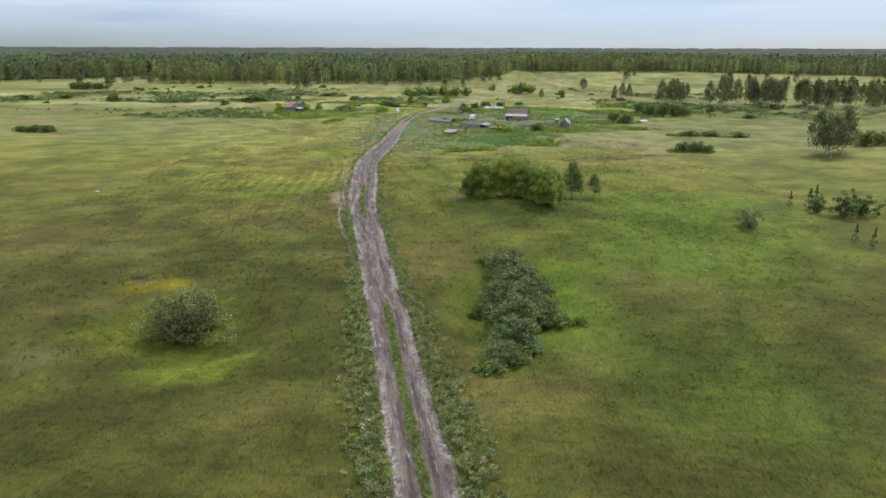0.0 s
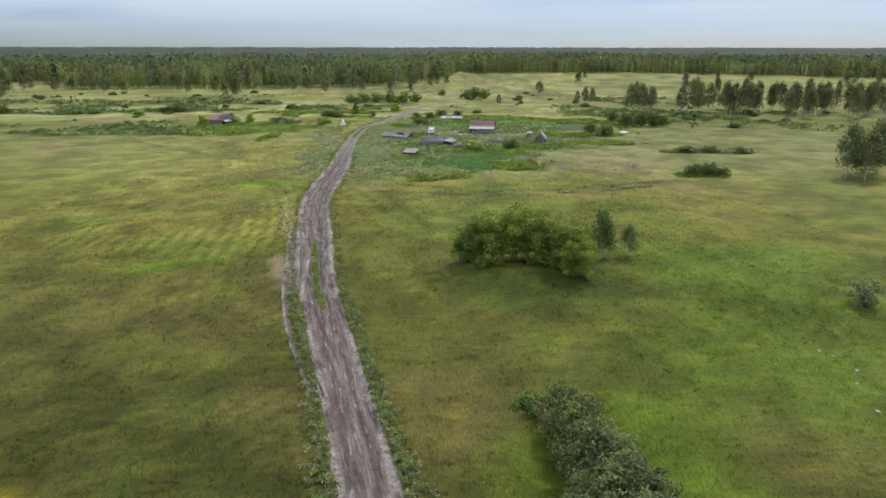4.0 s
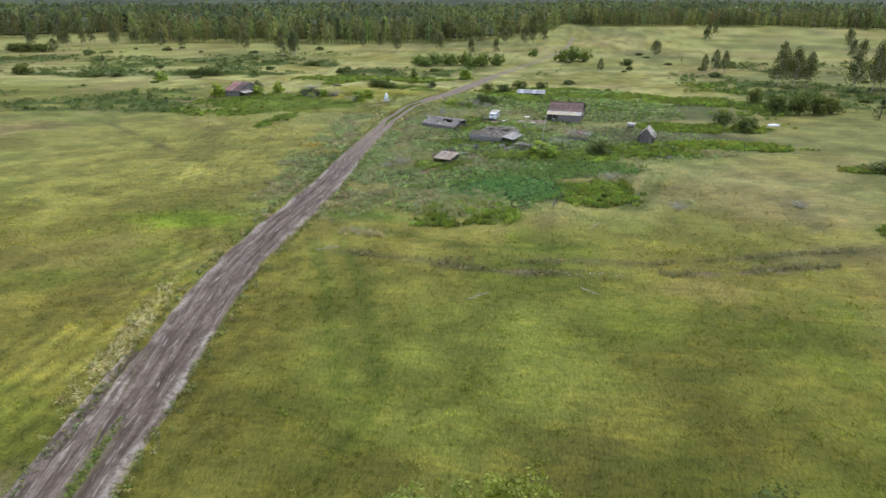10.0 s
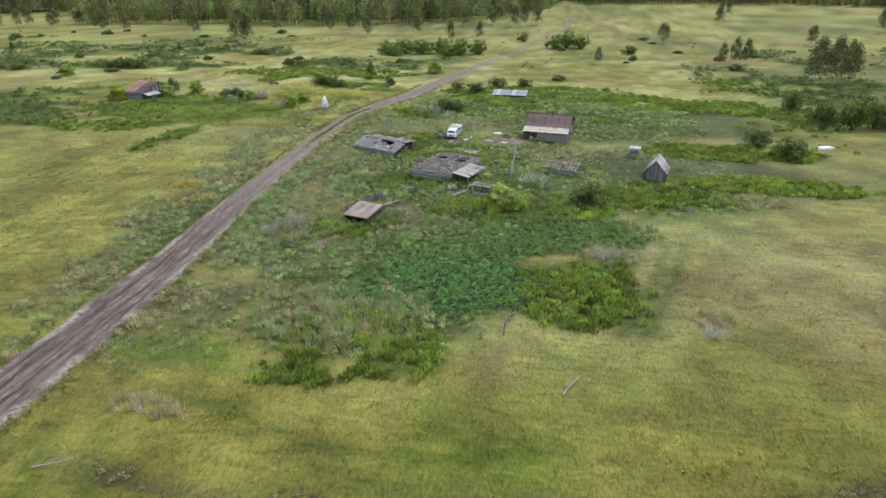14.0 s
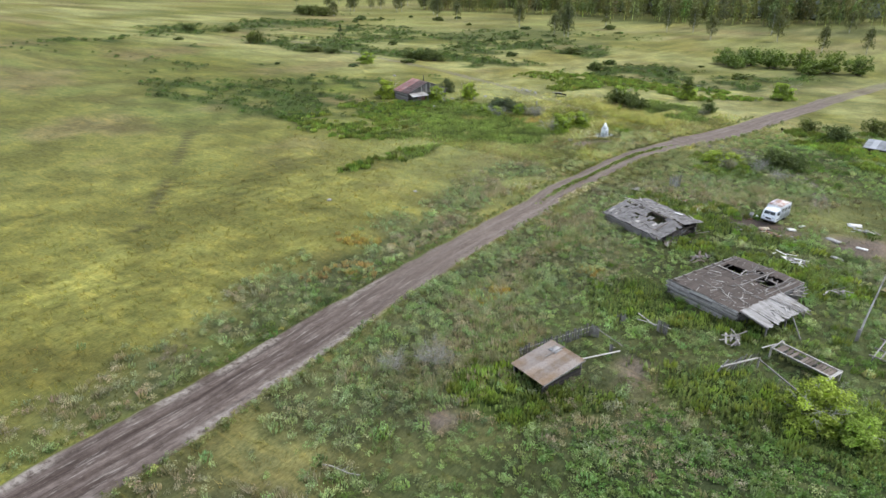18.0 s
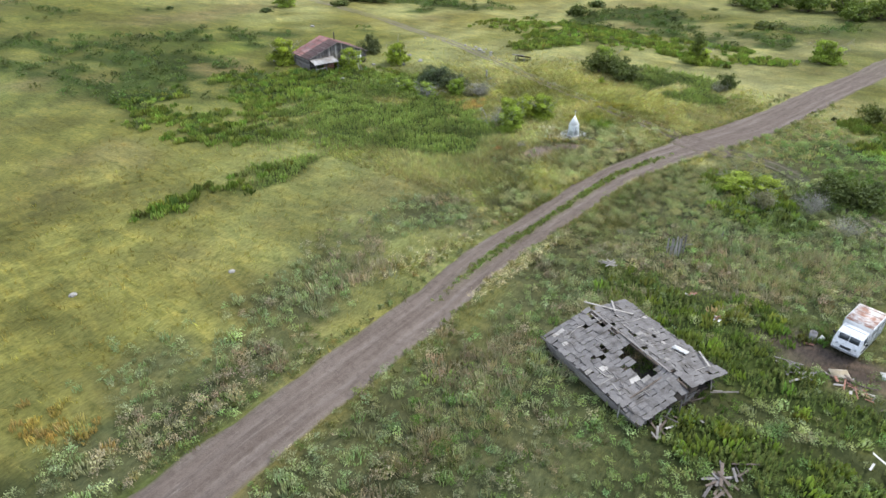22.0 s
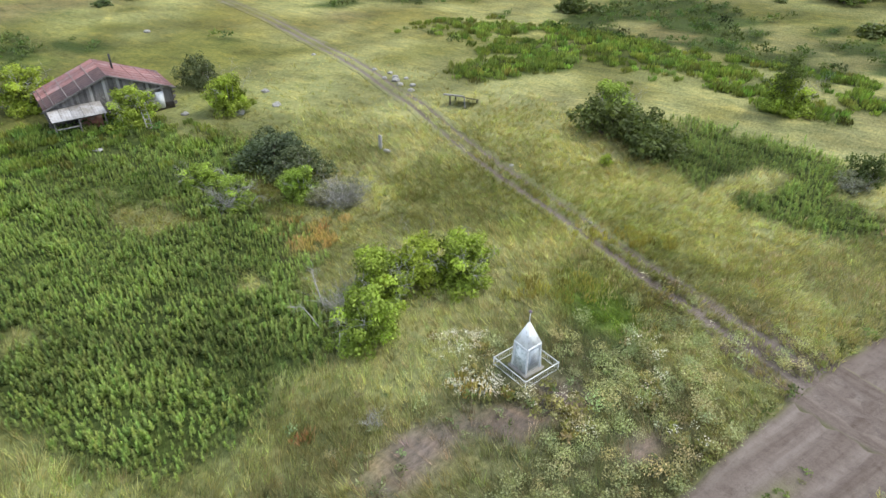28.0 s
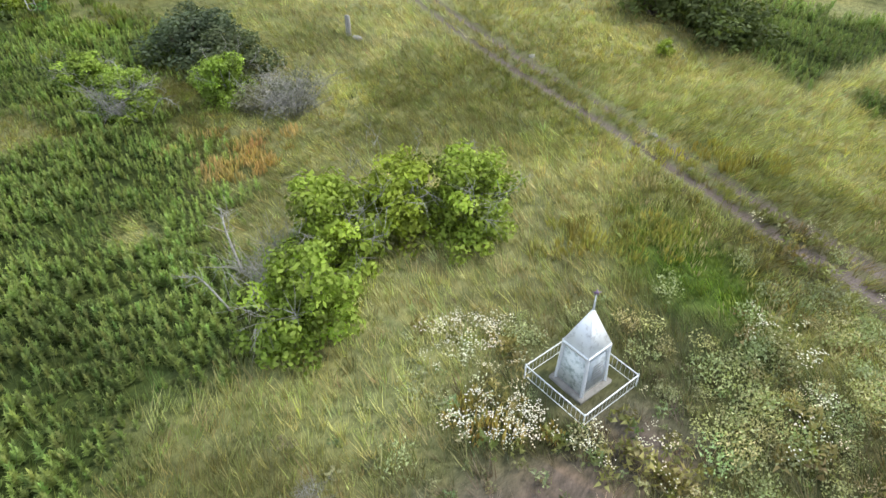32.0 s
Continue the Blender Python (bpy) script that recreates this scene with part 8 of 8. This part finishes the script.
def make_rock(name, x, y, r, mat, label, category, flat=0.6, group=""):
    bm = bmesh.new()
    bmesh.ops.create_icosphere(bm, subdivisions=2, radius=r)
    o = prng.uniform(0, 50)
    for q in bm.verts:
        d = noise.noise(q.co * (1.3 / r) + Vector((o, 0, 0)))
        q.co *= 1 + 0.35 * d
        q.co.z *= flat
    me = bpy.data.meshes.new(name)
    bm.to_mesh(me)
    bm.free()
    me.materials.append(mat)
    ob = new(name, me)
    ob.matrix_basis = put(ob, x, y, 1.0, 1.0, float(prng.uniform(0, 360)), r * flat * 0.35)
    tagged(ob, label, category, group)


def make_clutter():
    make_pile("plank_pile", -10.3, 269.8, 70, 16, (0.8, 0.9), (0.6, 1.8), (GREY_WOOD, PALE_WOOD), "heap of grey broken planks in the weeds", "plank pile", 0.3)
    make_pile("board_heap", -10.3, 293.5, -20, 22, (2.0, 1.2), (0.6, 2.2), (PALE_WOOD, WHITE_SHEET), "heap of bleached boards and white scraps", "plank pile", 0.3)
    make_pile("board_heap", -4.4, 287.0, 35, 12, (1.2, 0.5), (0.6, 1.8), (PALE_WOOD, GREY_WOOD), "small heap of bleached boards", "plank pile", 0.4)
    make_pile("plank_pile", 27.5, 265.8, 20, 14, (1.6, 0.7), (0.8, 2.2), (GREY_WOOD, DARK_WOOD), "stack of grey logs and boards in the grass", "plank pile")
    make_pile("rubble_heap", -14.5, 301.2, -15, 26, (2.6, 0.8), (0.4, 1.4), (BROWN_WOOD, PALE_WOOD, BRICK_RED), "strip of rubble and rotten boards by the van", "rubble")
    make_pile("plank_pile", -18.6, 300.8, -25, 9, (1.6, 0.6), (0.9, 2.4), (PALE_WOOD, GREY_WOOD), "weathered planks on the ground by the yard", "plank pile")
    make_pile("junk_heap", -4.6, 309.8, -5, 26, (2.4, 0.9), (0.4, 1.2), (WHITE_SHEET, STEEL, BLACK, PALE_WOOD), "heap of scrap and white rubbish beside the house", "junk")
    make_pile("fallen_wall", -19.5, 287.5, 70, 20, (2.4, 0.7), (0.8, 2.0), (GREY_WOOD, BROWN_WOOD), "remains of a fallen plank wall in the weeds", "plank pile", 0.2)
    make_pile("branch_heap", -36.0, 305.6, 10, 10, (0.8, 0.6), (0.5, 1.3), (PALE_WOOD,), "small heap of pale sticks", "plank pile", 0.4)
    make_pile("log_pile", 47.7, 188.1, 10, 12, (2.2, 0.7), (0.7, 1.8), (PALE_WOOD, DARK_WOOD), "heap of dark and bleached logs in the meadow", "firewood")
    make_pile("log_row", 38, 331, -3, 16, (5.0, 0.5), (0.6, 1.4), (PALE_WOOD, OCHRE_SHEET), "row of split logs in the grass", "firewood")
    for x, y, lx, ly, turn, mat, lab in ((-16.0, 302.6, 1.3, 0.9, 30, OCHRE_SHEET, "brown plywood sheet lying on the ground"), (-13.0, 304.4, 1.2, 0.8, 20, WHITE_SHEET, "white board lying on the ground"), (-12.2, 306.8, 1.0, 0.4, 60, WHITE_SHEET, "white board lying on the ground"),
                                          (-7.8, 303.9, 2.0, 0.8, -30, SLATE, "grey sheet lying at the edge of the yard"), (-6.4, 298, 1.8, 0.6, -20, SLATE, "grey sheet lying in the weeds"), (-4.4, 303.3, 1.4, 0.5, -10, WHITE_SHEET, "white board lying on the bare yard"), (-6.5, 311.6, 1.8, 1.1, 15, WHITE_SHEET, "crumpled white sheet on the junk heap"),
                                          (-101.1, 334.1, 0.9, 0.5, 20, SLATE, "grey metal sheet lying in the nettles")):
        s = thing("loose_sheet", x, y, turn, lab, "sheet")
        slab(s, "sheet", ((-lx / 2, -ly / 2, 0.10), (lx / 2, -ly / 2, 0.12), (lx / 2, ly / 2, 0.2), (-lx / 2, ly / 2, 0.16)), 0.03, mat)
        bar(s, "batten", (-lx * 0.3, 0, 0.04), (lx * 0.3, 0, 0.05), 0.1, 0.14, GREY_WOOD)
    s = thing("stake_fence", -32.0, 311.6, 40, "small leaning group of bleached stakes", "fence")
    for k in range(8):
        bar(s, "stake", (-0.8 + k * 0.22, prng.normal(0, 0.1), -0.05), (-0.7 + k * 0.22 + prng.normal(0, 0.1), 0.2, 2.0 + prng.normal(0, 0.2)), 0.15, 0.06, PALE_WOOD)
    bar(s, "rail", (-1.1, 0.1, 1.0), (1.6, 0.2, 1.25), 0.08, 0.05, PALE_WOOD)
    s = thing("stake", -29.6, 317.2, 0, "single bleached wooden stake among the weeds", "stake")
    bar(s, "shaft", (0, 0, -0.05), (0.15, 0, 1.1), 0.14, 0.08, PALE_WOOD)
    b = thing("water_barrel", -18.6, 305.6, 0, "dented grey metal barrel with scrap beside it", "barrel")
    lathe(b, "body", [(0.0, 0.0), (0.29, 0.0), (0.29, 0.28), (0.31, 0.3), (0.29, 0.32), (0.29, 0.6), (0.31, 0.62), (0.29, 0.64), (0.29, 0.9), (0.26, 0.88), (0.26, 0.4), (0.0, 0.4)], SLATE, 16)
    bar(b, "scrap", (0.5, 0.3, 0.1), (0.7, 0.5, 0.5), 0.3, 0.2, WHITE_SHEET)
    bar(b, "brick", (-0.3, -0.7, 0.1), (0.3, -0.5, 0.12), 0.16, 0.14, BRICK_RED)
    for x, y in ((-28.2, 305.5), (-25.4, 303.4)):
        make_pile("brick_heap", x, y, 20, 6, (0.3, 0.3), (0.3, 0.5), (BRICK_RED, WHITE_SHEET), "few broken bricks in the weeds", "bricks", 0.3)
    # broken fence at the potato field, fallen branches
    s = thing("broken_fence", 2.8, 227.6, 78, "line of crooked grey fence posts", "fence")
    for k in range(7):
        x = -4.6 + k * 1.5
        bar(s, "post", (x, prng.normal(0, 0.2), -0.1), (x + prng.normal(0, 0.25), prng.normal(0, 0.2), 1.2 + prng.normal(0, 0.2)), 0.12, 0.10, GREY_WOOD)
    for k in range(4):
        x = -4 + k * 2.4
        bar(s, "rail", (x, 0, 0.9), (x + 2.0, prng.normal(0, 0.3), 0.3), 0.08, 0.05, GREY_WOOD)
    for x, y, turn in ((7.0, 190, -50), (-30.0, 198, 20), (-6.5, 186, 30), (9, 215, 60), (-27, 234, 10)):
        s = thing("dead_branch", x, y, turn, "fallen bleached branch in the grass", "branch", "fallen branches")
        wood = [tube(bent((-1.6, 0, 0.25), (1.6, 0.2, 0.5), 0.08, 5), 0.07, 0.03, 5)]
        for k in range(9):
            q = np.array((prng.uniform(-0.8, 1.5), 0.1, 0.42))
            wood.append(tube([q, q + np.array((prng.uniform(0.2, 0.8), prng.normal(0, 0.5), prng.uniform(0, 0.5)))], 0.025, 0.008, 3))
        part("limb", mesh_from("limb", *joined(wood), True), DEAD_WOOD, s)
    for x, y, r in ((-102.6, 353.9, 0.45), (-98.0, 351.8, 0.5), (-96.5, 367.7, 0.35), (-95, 367, 0.4), (-91.5, 366.1, 0.35), (-109.7, 367.2, 0.3), (-103.1, 344.2, 0.4), (-99.3, 348.1, 0.5), (-137.8, 359.9, 0.5), (-70.2, 354.8, 0.22), (-98.8, 367.4, 0.3), (-94.2, 366.2, 0.5), (-92.8, 365.4, 0.42), (-93.6, 367.4, 0.3), (-90.4, 364.6, 0.4), (-95.8, 366.0, 0.3), (-57.6, 348.4, 0.16), (-60.2, 350.2, 0.18)):
        make_rock("stone", x, y, r, STONE, "pale rubble stone in the grass", "stone", 0.6, "pale stones")
    for x, y, r in ((-95.6, 142.1, 0.5), (33.8, 110.6, 0.2), (34.4, 107, 0.22), (32.6, 104, 0.2), (31.4, 98.6, 0.25), (30.6, 88.8, 0.18), (33, 112, 0.2), (-70.5, 272.3, 0.35), (-62.5, 283, 0.3)):
        make_rock("stone", x, y, r, STONE, "pale stone lying in the meadow", "stone", 0.5, "pale stones")
    for k in range(24):
        t = prng.random()
        make_rock("rubble_stone", -3 + 16 * t, 195.2 + 1.6 * t + prng.normal(0, 0.3), float(prng.uniform(0.08, 0.17)), STONE, "small pale stone along an old furrow", "stone", 0.6, "furrow stones")


make_clutter()
